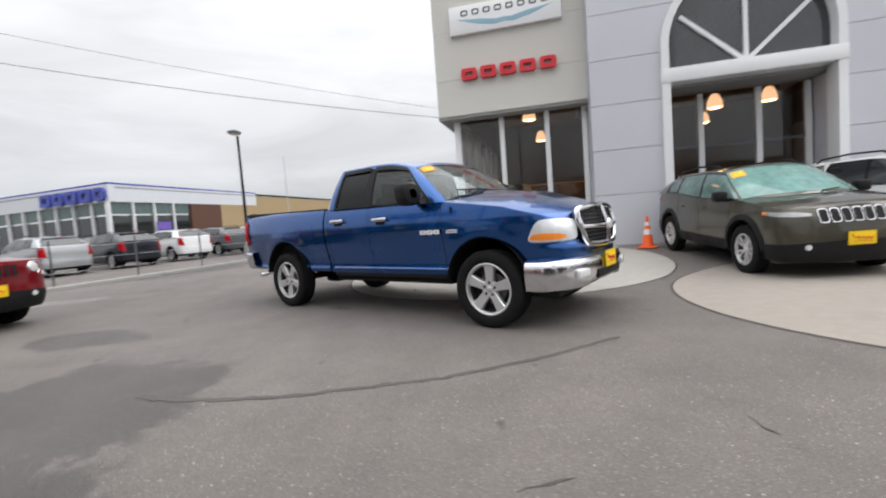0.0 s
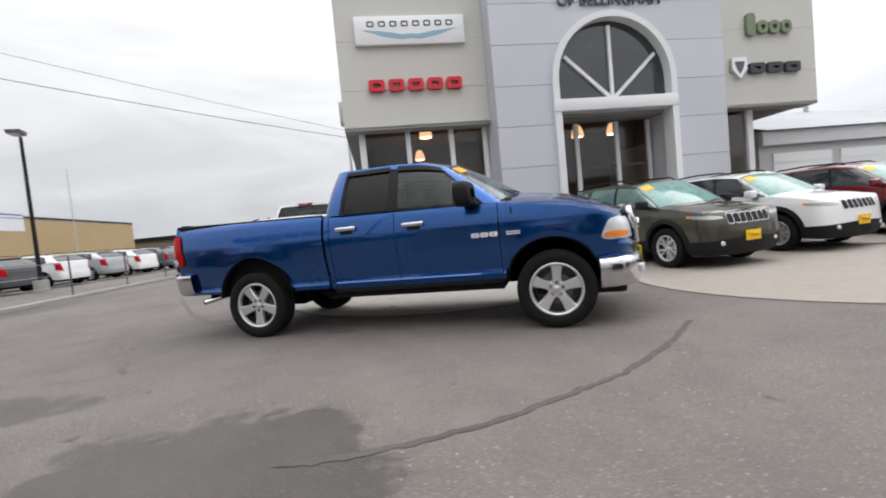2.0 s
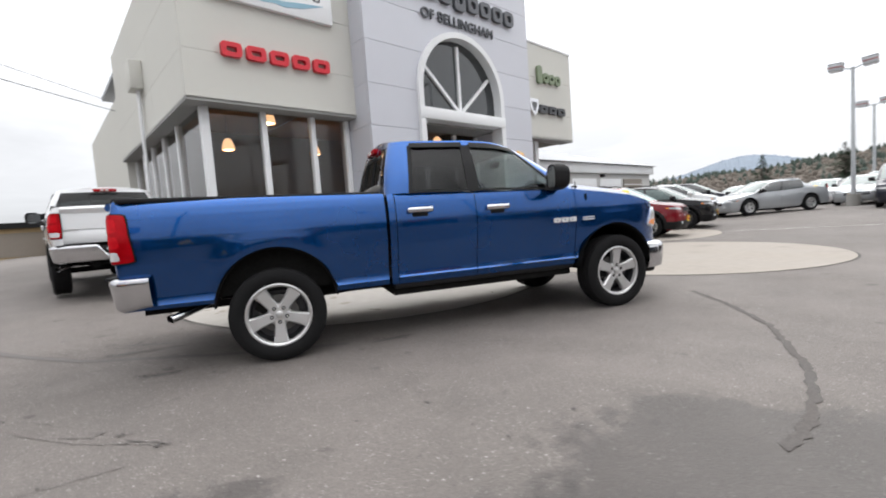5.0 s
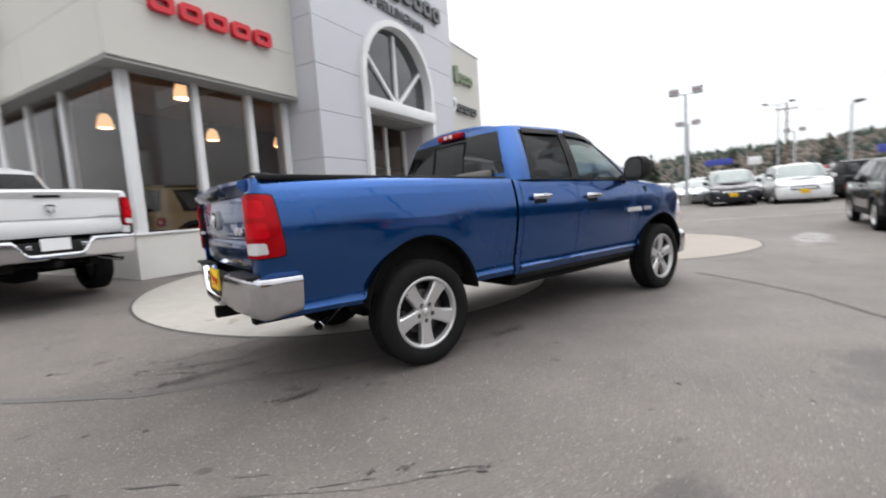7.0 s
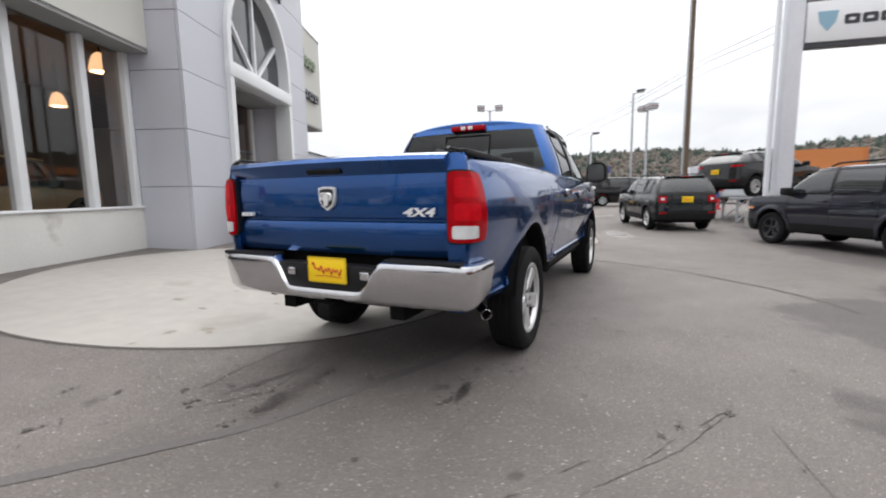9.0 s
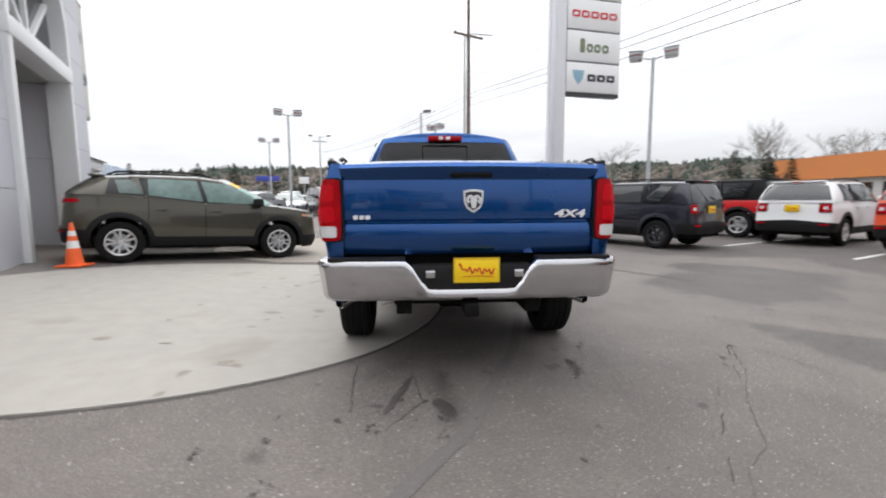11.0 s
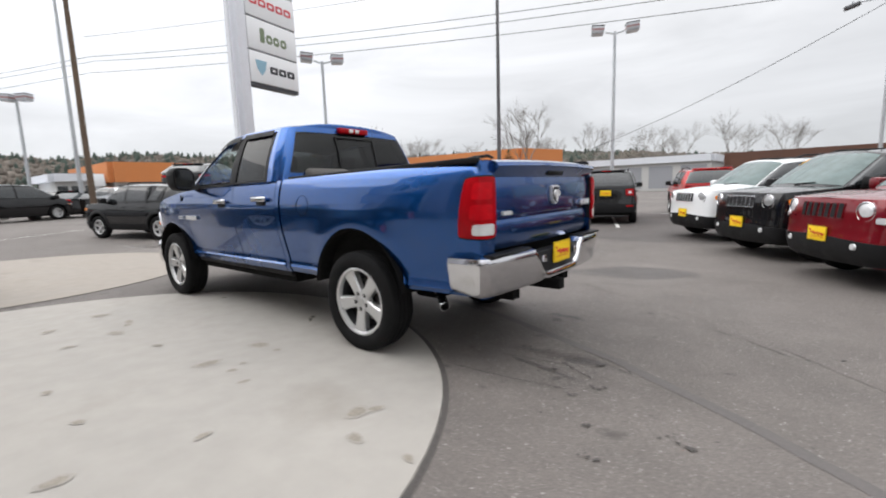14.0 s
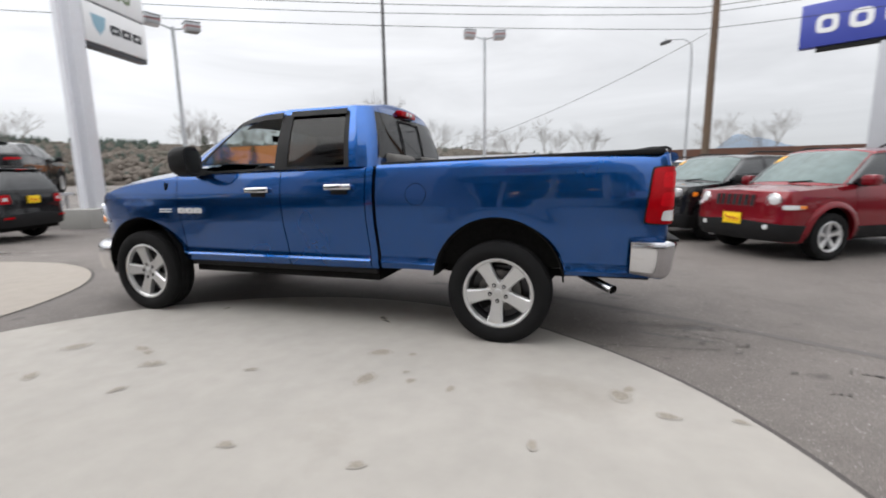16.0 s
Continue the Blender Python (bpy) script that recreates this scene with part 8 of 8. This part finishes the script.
for x, y, h, w, m, lab in ((66.3, 5.5, 4.4, 2.2, SIGN_BLUE, "small blue roadside sign on a post"), (55.9, 15.2, 4.0, 1.3, SIGN_WHITE, "small white roadside sign on a post"), (73.2, 25.5, 5.1, 3.8, SIGN_BLUE, "wide blue roadside sign on a post"), (35.5, -6.3, 2.6, 0.9, SIGN_WHITE, "small white board sign on a post")):
    t = thing("road_sign", lab, "sign", "roadside signs")
    part("post", tube([(x, y, 0.0), (x, y, h)], 0.06, 8), POLE, t)
    part("board", moved(box(-0.05, 0.05, -w / 2, w / 2, -0.45, 0.45, 0.01), Matrix.Translation((x - 0.1, y, h)) @ Matrix.Rotation(0.1, 4, "Z")), m, t)
hyd = thing("hydrant", "red fire hydrant with blue top", "hydrant")
part("barrel", lathe([(0.0, 0.62), (0.08, 0.60), (0.11, 0.5), (0.10, 0.15), (0.15, 0.12), (0.15, 0.0)], 16, "z"), SIGN_RED, hyd)
part("cap", lathe([(0.0, 0.78), (0.07, 0.74), (0.10, 0.64), (0.09, 0.6)], 16, "z"), SIGN_BLUE, hyd)
hyd.matrix_world = Matrix.Translation((18.6, -4.4, 0.28))

# ---- neighbouring buildings ----


def wall_run(name, a, c, z0, z1, mat, parent, thick=0.3):
    """A straight wall between two plan points, its outer face on the line."""
    d = math.dist(a, c)
    m = Matrix.Translation((a[0], a[1], 0)) @ Matrix.Rotation(math.atan2(c[1] - a[1], c[0] - a[0]), 4, "Z")
    return part(name, moved(box(0, d, 0, thick, z0, z1), m), mat, parent)


neighbour = thing("neighbour_showroom", "single storey white fascia car showroom with glass front", "building")
C0, A1, B1, T1 = (-30.4, 4.8), (-52.0, -2.0), (-37.6, 19.0), (-45.5, 34.5)
for a, c in ((A1, C0), (C0, B1)):
    wall_run("fascia", a, c, 3.9, 5.05, FASCIA_WALL, neighbour, 0.5)
    wall_run("parapet", (a[0] + 0.02, a[1]), c, 5.05, 5.16, SIGN_BLUE, neighbour, 0.5)
wall_run("stall_riser", A1, C0, 0, 0.5, PALE_WALL, neighbour)
wall_run("stall_riser", C0, B1, 0, 0.5, PALE_WALL, neighbour)


def along(a, c, f, h=0.0, out=0.0):
    d = math.dist(a, c)
    nx, ny = (c[1] - a[1]) / d, -(c[0] - a[0]) / d
    return a[0] + (c[0] - a[0]) * f + nx * out, a[1] + (c[1] - a[1]) * f + ny * out, h


for a, c, n, stop in ((A1, C0, 12, 12), (C0, B1, 9, 4)):
    for i in range(stop):
        p, q = along(a, c, (i + 0.04) / n, 0, -0.15), along(a, c, (i + 0.96) / n, 0, -0.15)
        wall_run("window_pane", p[:2], q[:2], 0.5, 3.0, CAR_GLASS, neighbour, 0.05)
        wall_run("window_pane", p[:2], q[:2], 3.1, 3.9, GREY_GLASS, neighbour, 0.05)
        wall_run("mullion", along(a, c, (i - 0.04) / n)[:2], along(a, c, (i + 0.04) / n)[:2], 0.5, 3.9, TRIM, neighbour)
wall_run("brick_wall", along(C0, B1, 4 / 9)[:2], along(C0, B1, 6 / 9)[:2], 0.0, 3.9, BROWN_ROOF, neighbour)
wall_run("block_wall", along(C0, B1, 6 / 9)[:2], B1, 0.0, 3.9, TAN_WALL, neighbour)
wall_run("block_wall", B1, T1, 0.0, 4.9, TAN_WALL, neighbour)
wall_run("roof_edge", B1, T1, 4.9, 5.05, PLASTIC, neighbour, 0.4)
part("roof", prism([C0, A1, (-60, 25), T1, B1], 4.8, 4.9), GREY_ROOF, neighbour, smooth=0)
vs = thing("wall_sign", "dark blue raised block shapes on white fascia", "sign")
for i in range(5):
    p = along(A1, C0, 0.70 + i * 0.062, 4.42, 0.12)
    q = along(A1, C0, 0.70 + i * 0.062 + 0.045, 4.42, 0.12)
    m = Matrix.Translation(((p[0] + q[0]) / 2, (p[1] + q[1]) / 2, 4.42)) @ Matrix.Rotation(math.atan2(C0[1] - A1[1], C0[0] - A1[0]), 4, "Z")
    part("letter_block", moved(ring(rounded(1.1, 0.85, 0.3 if i in (1, 4) else 0.08, 4), rounded(0.5, 0.35, 0.14 if i in (1, 4) else 0.03, 4), -0.1, 0.1), m), SIGN_BLUE, vs)
bn = thing("banner", "small purple banner in the showroom window", "banner")
wall_run("cloth", along(C0, B1, 0.22, 0, 0.1)[:2], along(C0, B1, 0.30, 0, 0.1)[:2], 1.4, 2.5, material("purple_banner", (0.16, 0.10, 0.42), 0.6), bn, 0.05)


def hall(name, label, pts, wall, h, roof_mat, roof_z, band=None, doors=0, door_mat=None, overhang=0.4):
    """A low commercial building: walls on the outline, a roof slab, an optional fascia band, and door or window bays on its first side."""
    t = thing(name, label, "building")
    n = len(pts)
    for i in range(n):
        a, c = pts[i], pts[(i + 1) % n]
        wall_run("wall", a, c, -0.3, h, wall, t)
        if band:
            o = along(a, c, 0, 0, overhang)
            e = along(a, c, 1, 0, overhang)
            wall_run("fascia", o[:2], e[:2], band[0], band[1], band[2], t, overhang + 0.2)
    part("roof", prism(pts, roof_z, roof_z + 0.15), roof_mat, t, smooth=0)
    a, c = pts[0], pts[1]
    for i in range(doors):
        p, q = along(a, c, (i + 0.12) / doors, 0, 0.03), along(a, c, (i + 0.88) / doors, 0, 0.03)
        wall_run("bay", p[:2], q[:2], 0.3, h * 0.78, door_mat or CAR_GLASS, t, 0.05)
    return t


east = hall("shop_building", "low orange fascia shop building across the street", [(41.0, -8.8), (40.4, -16.2), (54.0, -18.0), (55.0, -9.0)], PALE_WALL, 3.0, GREY_ROOF, 3.6, (2.6, 4.3, ORANGE_WALL), 4)
south = hall("shop_building", "orange mansard shop with white end wall", [(36.5, -36.0), (17.5, -36.5), (15.8, -42.0), (36.5, -48.0)], PALE_WALL, 3.2, GREY_ROOF, 4.3, (2.9, 4.9, ORANGE_WALL), 6)
brown = hall("shop_building", "low building with dark brown mansard roof", [(0.3, -41.0), (-26.0, -40.0), (-26.0, -58.0), (0.3, -58.0)], PALE_WALL, 2.2, BROWN_ROOF, 3.1, (2.0, 3.4, BROWN_ROOF), 9)
white = hall("warehouse", "long pale low warehouse behind the street", [(34.0, -60.0), (4.0, -58.5), (4.0, -72.0), (34.0, -72.0)], PALE_WALL, 4.0, GREY_ROOF, 4.2, (3.5, 4.3, FASCIA_WALL), 8, GREY_ROOF)
taupe = hall("warehouse", "low tan storage building with dark roof edge behind the lot", [(-52.0, 40.0), (-22.0, 47.0), (-25.0, 60.0), (-55.0, 52.0)], TAN_WALL, 3.2, UNDER, 3.3, (2.9, 3.35, PLASTIC), 4, TAUPE_WALL)
tan = hall("warehouse", "low tan building with dark roof edge", [(-21.5, 42.0), (-8.0, 46.0), (-10.0, 55.0), (-23.5, 51.0)], TAN_WALL, 3.6, UNDER, 3.7, (3.4, 3.9, PLASTIC), 4, TAUPE_WALL)
stucco = hall("shop_building", "white gabled shop front across the street", [(41.5, -5.0), (41.2, -7.6), (48.0, -7.6), (48.0, -5.0)], PALE_WALL, 3.0, GREY_ROOF, 3.2, (2.7, 3.3, FASCIA_WALL), 3)
low = hall("warehouse", "long low white shed across the street", [(44.0, 9.0), (42.5, -4.6), (47.0, -4.6), (48.5, 9.0)], PALE_WALL, 1.7, FASCIA_WALL, 1.75, (1.4, 1.95, FASCIA_WALL), 7)

# service wing behind the showroom: garage doors under a hipped grey roof
wing = thing("service_wing", "grey single storey service wing with hipped metal roof", "building")
wing.matrix_world = BUILD
part("wall", box(URIGHT + 0.05, 26.6, 8.4, 8.6, -0.3, 3.4), PALE_WALL, wing)
part("end_wall", box(26.4, 26.6, 8.6, 20.0, -0.3, 3.4), PALE_WALL, wing)
part("fascia", box(URIGHT + 0.05, 26.8, 8.2, 8.39, 2.95, 3.45, 0.01), TRIM, wing)
for i in range(4):
    u = 14.1 + i * 2.9
    d = part("garage_door", box(u, u + 2.5, 8.34, 8.40, 0.0, 2.65), SIGN_WHITE if i < 3 else TAUPE_WALL, wing)
    for z in (0.6, 1.2, 1.8, 2.3):
        part("door_rib", box(u + 0.03, u + 2.47, 8.325, 8.339, z, z + 0.04), TRIM, d)
part("wall_lamp", box(20.0, 20.25, 8.2, 8.38, 2.72, 2.90, 0.02), PLASTIC, wing)
part("roof", ([(URIGHT + 0.05, 8.0, 3.46), (27.0, 8.0, 3.46), (27.0, 20.5, 3.46), (URIGHT + 0.05, 20.5, 3.46), (URIGHT + 0.05, 14.2, 5.3), (23.0, 14.2, 5.3)], [(0, 1, 5, 4), (1, 2, 5), (2, 3, 4, 5), (3, 0, 4), (0, 3, 2, 1)]), GREY_ROOF, wing, smooth=0)
part("flue", tube([(22.0, 14.0, 5.0), (22.0, 14.0, 6.1)], 0.12, 10), POLE, wing)

# ---- woods and trees ----


def ridge(r, a0, a1, height, seed, mat, name, label, depth=120.0, tooth=5.0, n=900):
    """A wooded ridge: a rising face whose crest is a close row of uneven tree crowns."""
    rnd = random.Random(seed)
    crest = np.array([height(a0 + (a1 - a0) * i / n) for i in range(n + 1)])
    step = radians(a1 - a0) * r / n
    reach = np.arange(n + 1) * step
    bumps = np.zeros(n + 1)
    for i in range(int(reach[-1] / (0.32 * tooth))):
        c, w, h = rnd.random() * reach[-1], tooth * (0.5 + 0.9 * rnd.random()), tooth * (0.10 + 0.45 * rnd.random() ** 2.2)
        bumps = np.maximum(bumps, h * np.clip(1 - (np.abs(reach - c) / w) ** (0.95 if i % 3 else 1.6), 0, 1))
    rows = []
    for i in range(n + 1):
        a = radians(a0 + (a1 - a0) * i / n)
        line = []
        for q, zq in ((-depth, -4.0), (-depth * 0.8, 0.22), (-depth * 0.6, 0.44), (-depth * 0.4, 0.64), (-depth * 0.2, 0.83), (0.0, 1.0), (40.0, 0.6)):
            z = crest[i] * zq + (bumps[i] if zq == 1.0 else (rnd.random() - 0.3) * tooth * 0.30) if zq > 0 else zq
            line.append((math.cos(a) * (r + q), math.sin(a) * (r + q), z))
        rows.append(line)
    solid(name, grid(rows), mat, label, "woods", kind="structure", smooth=0)


CREST = ([-112, -100, -82, -76, -60, -43, -30, -25, -18, -10, 0, 12, 22, 34, 45, 62], [7, 10, 15.5, 19, 22.5, 21.5, 21.5, 22.5, 24, 20.5, 25, 22, 20, 14, 12, 10])
ridge(300, -112, 62, lambda a: float(np.interp(a, *CREST)), 4, WOODS, "backdrop", "wooded winter ridge beyond the town", 130, 1.2)


def woods(name, label, mat, count, seed, tall, wide, pointed, crest):
    """Many small uneven crowns over the face of the ridge, closer together along its crest; evergreens keep to the crest."""
    rnd = random.Random(seed)
    V, F = [], []
    for i in range(count):
        a = -112 + 174 * rnd.random()
        f = 1 - rnd.random() ** (2.4 if crest else 1.15)
        f = 0.04 + 0.96 * f
        r = 300 - 130 * (1 - f) + rnd.gauss(0, 2)
        z0 = float(np.interp(a, *CREST)) * f ** 0.9 - 1.0
        patch = 0.5 + 0.5 * math.sin(a * 0.55 + 1.3 * math.sin(a * 0.21) + f * 4)
        if crest and (a < -40 and rnd.random() < 0.8 or rnd.random() > 0.15 + 0.85 * patch):
            continue
        h, w = tall * (0.55 + 0.7 * rnd.random()), wide * (0.6 + 0.7 * rnd.random())
        cx, cy = math.cos(radians(a)) * r, math.sin(radians(a)) * r
        rings = ((0.12, 0.75), (0.35, 1.0), (0.70, 0.55)) if pointed else ((0.15, 0.55), (0.45, 1.0), (0.80, 0.72))
        o = len(V)
        for zf, wf in rings:
            for k in range(6):
                b = 1.047 * k + rnd.random()
                q = w * wf * (0.7 + 0.5 * rnd.random())
                V.append((cx + q * math.cos(b), cy + q * math.sin(b), z0 + h * (zf + rnd.gauss(0, 0.05))))
        V.append((cx, cy, z0 + h))
        for j in range(2):
            F += [(o + 6 * j + k, o + 6 * j + (k + 1) % 6, o + 6 * j + 6 + (k + 1) % 6, o + 6 * j + 6 + k) for k in range(6)]
        F += [(o + 12 + k, o + 12 + (k + 1) % 6, o + 18) for k in range(6)]
    tagged(link(name, (V, F), mat, 180, False), label, "woods", kind="stuff")


woods("bare_woods", "grey brown leafless woods on the far ridge", WOODS, 17000, 11, 2.6, 1.15, False, False)
woods("evergreen_woods", "dark green conifers along the far ridge", HAZY_GREEN, 5200, 12, 4.4, 1.15, True, True)
ridge(900, -118, -98, lambda a: 44 * math.exp(-((a + 105.5) / 2.6) ** 2) + 36 * math.exp(-((a + 109.5) / 3.4) ** 2) + 8 + 1.5 * math.sin(a * 2.3), 8, HAZED_HILL, "backdrop", "far hill in blue haze colour on the horizon", 200, 6, 400)
ridge(700, 22, 52, lambda a: 26 + 26 * math.exp(-((a - 36) / 6.0) ** 2), 9, HAZED_HILL, "backdrop", "far hills in blue haze colour behind the ridge", 200, 3, 200)
ridge(190, 100, 170, lambda a: 3.0 + 1.2 * math.sin(a * 0.3), 6, WOODS, "backdrop", "low far tree line", 60, 3)


def bare_tree(x, y, h, seed):
    """A leafless tree: tapered trunk, limbs and many fine twigs."""
    rnd = random.Random(seed)
    t = thing("bare_tree", "leafless winter tree with fine grey twigs", "tree", "bare trees")
    twigs = []

    def grow(p, d, length, r, depth):
        q = p + d * length
        mid = p + d * length * 0.5 + Vector((rnd.gauss(0, 1), rnd.gauss(0, 1), 0)) * length * 0.05
        twigs.append(tube([p, mid, q], [r, r * 0.85, r * 0.65], 5 if r > 0.03 else 3, False))
        if depth == 0:
            return
        for i in range(3 if depth > 2 else 4):
            nd = (d + Vector((rnd.gauss(0, 1), rnd.gauss(0, 1), rnd.gauss(0.25, 0.5))) * 0.42).normalized()
            grow(p + d * length * (0.55 + 0.45 * rnd.random()), nd, length * (0.58 + 0.2 * rnd.random()), r * 0.58, depth - 1)

    part("trunk", tube([(0, 0, -0.2), (0.05, 0, h * 0.18), (0, 0.06, h * 0.36)], [h * 0.020, h * 0.016, h * 0.013], 8), BARK, t)
    for i in range(4):
        a = i * 1.7 + rnd.random()
        grow(Vector((0, 0, h * (0.20 + 0.05 * i))), Vector((math.cos(a) * 0.5, math.sin(a) * 0.5, 1)).normalized(), h * 0.27, h * 0.0056, 4)
    part("crown", join(*twigs), HAZED_TWIG, t, "fine bare branches")
    t.matrix_world = Matrix.Translation((x, y, 0))
    return t


tree = bare_tree(14.2, -32.0, 9.2, 1)
t2 = bare_tree(36, -34, 9.5, 2)
spots = [(24, -58, 1.0), (29, -62, 1.1), (19, -60, 1.15), (8, -62, 0.95), (12, -65, 1.1), (-3, -66, 1.0), (44, -50, 1.1), (50, -46, 1.2), (38, -56, 1.0), (60, -30, 1.1), (33, -64, 1.2), (3, -68, 1.1), (-14, -44, 0.8), (-18, -42, 0.75), (46, -56, 1.2)]
for i, (x, y, s) in enumerate(spots):
    c = copy_thing(t2 if i % 2 else tree, Matrix.Translation((x, y, 0)) @ Matrix.Rotation(i * 1.3, 4, "Z") @ Matrix.Scale(s, 4))


def conifer(x, y, h, seed, wide=0.26):
    """A conifer: trunk and tiers of small drooping sprays."""
    rnd = random.Random(seed)
    t = thing("conifer_tree", "dark green conifer with uneven drooping sprays", "tree", "conifers")
    part("trunk", tube([(0, 0, -0.2), (0, 0, h * 0.95)], [h * 0.018, 0.02], 7), BARK, t)
    V, F = [], []
    for i in range(420):
        f = rnd.random() ** 0.8
        z = h * (0.10 + 0.90 * f)
        rad = h * wide * (1 - f) ** 0.85 * (0.45 + 0.6 * rnd.random()) + 0.05
        a = rnd.random() * 6.283
        L, W = h * 0.07 * (1.3 - f), h * 0.035 * (1.3 - f)
        cx, cy = math.cos(a), math.sin(a)
        o = len(V)
        for q, s in ((0.4, -1), (0.4, 1), (1.0, 0.6), (1.25, 0.0), (1.0, -0.6)):
            V.append((cx * (rad * q if q < 1 else rad + L * (q - 0.6)) - cy * W * s, cy * (rad * q if q < 1 else rad + L * (q - 0.6)) + cx * W * s, z - 0.25 * L * q + rnd.gauss(0, 0.02 * h * 0.2)))
        F.append((o, o + 1, o + 2, o + 3, o + 4))
    part("crown", (V, F), CONIFER, t, smooth=0, fix=False)
    t.matrix_world = Matrix.Translation((x, y, 0))
    return t


c1 = conifer(24.0, -22.0, 4.6, 3)
c2 = conifer(30.5, -30.0, 4.8, 5, 0.34)
for i, (x, y, s) in enumerate([(26.5, -26.5, 1.0), (21.5, -24.0, 0.85), (15.0, -30.0, 0.9), (30, -18, 0.9), (90, 45, 1.9), (96, 40, 2.1), (102, 34, 2.0), (100, 50, 1.9), (110, 20, 2.2), (112, 12, 2.1), (84, 55, 1.8), (105, 27, 2.0), (-62, 82, 1.5), (-58, 84, 1.2)]):
    copy_thing(c1 if i % 2 else c2, Matrix.Translation((x, y, 0)) @ Matrix.Rotation(i * 0.9, 4, "Z") @ Matrix.Scale(s, 4))
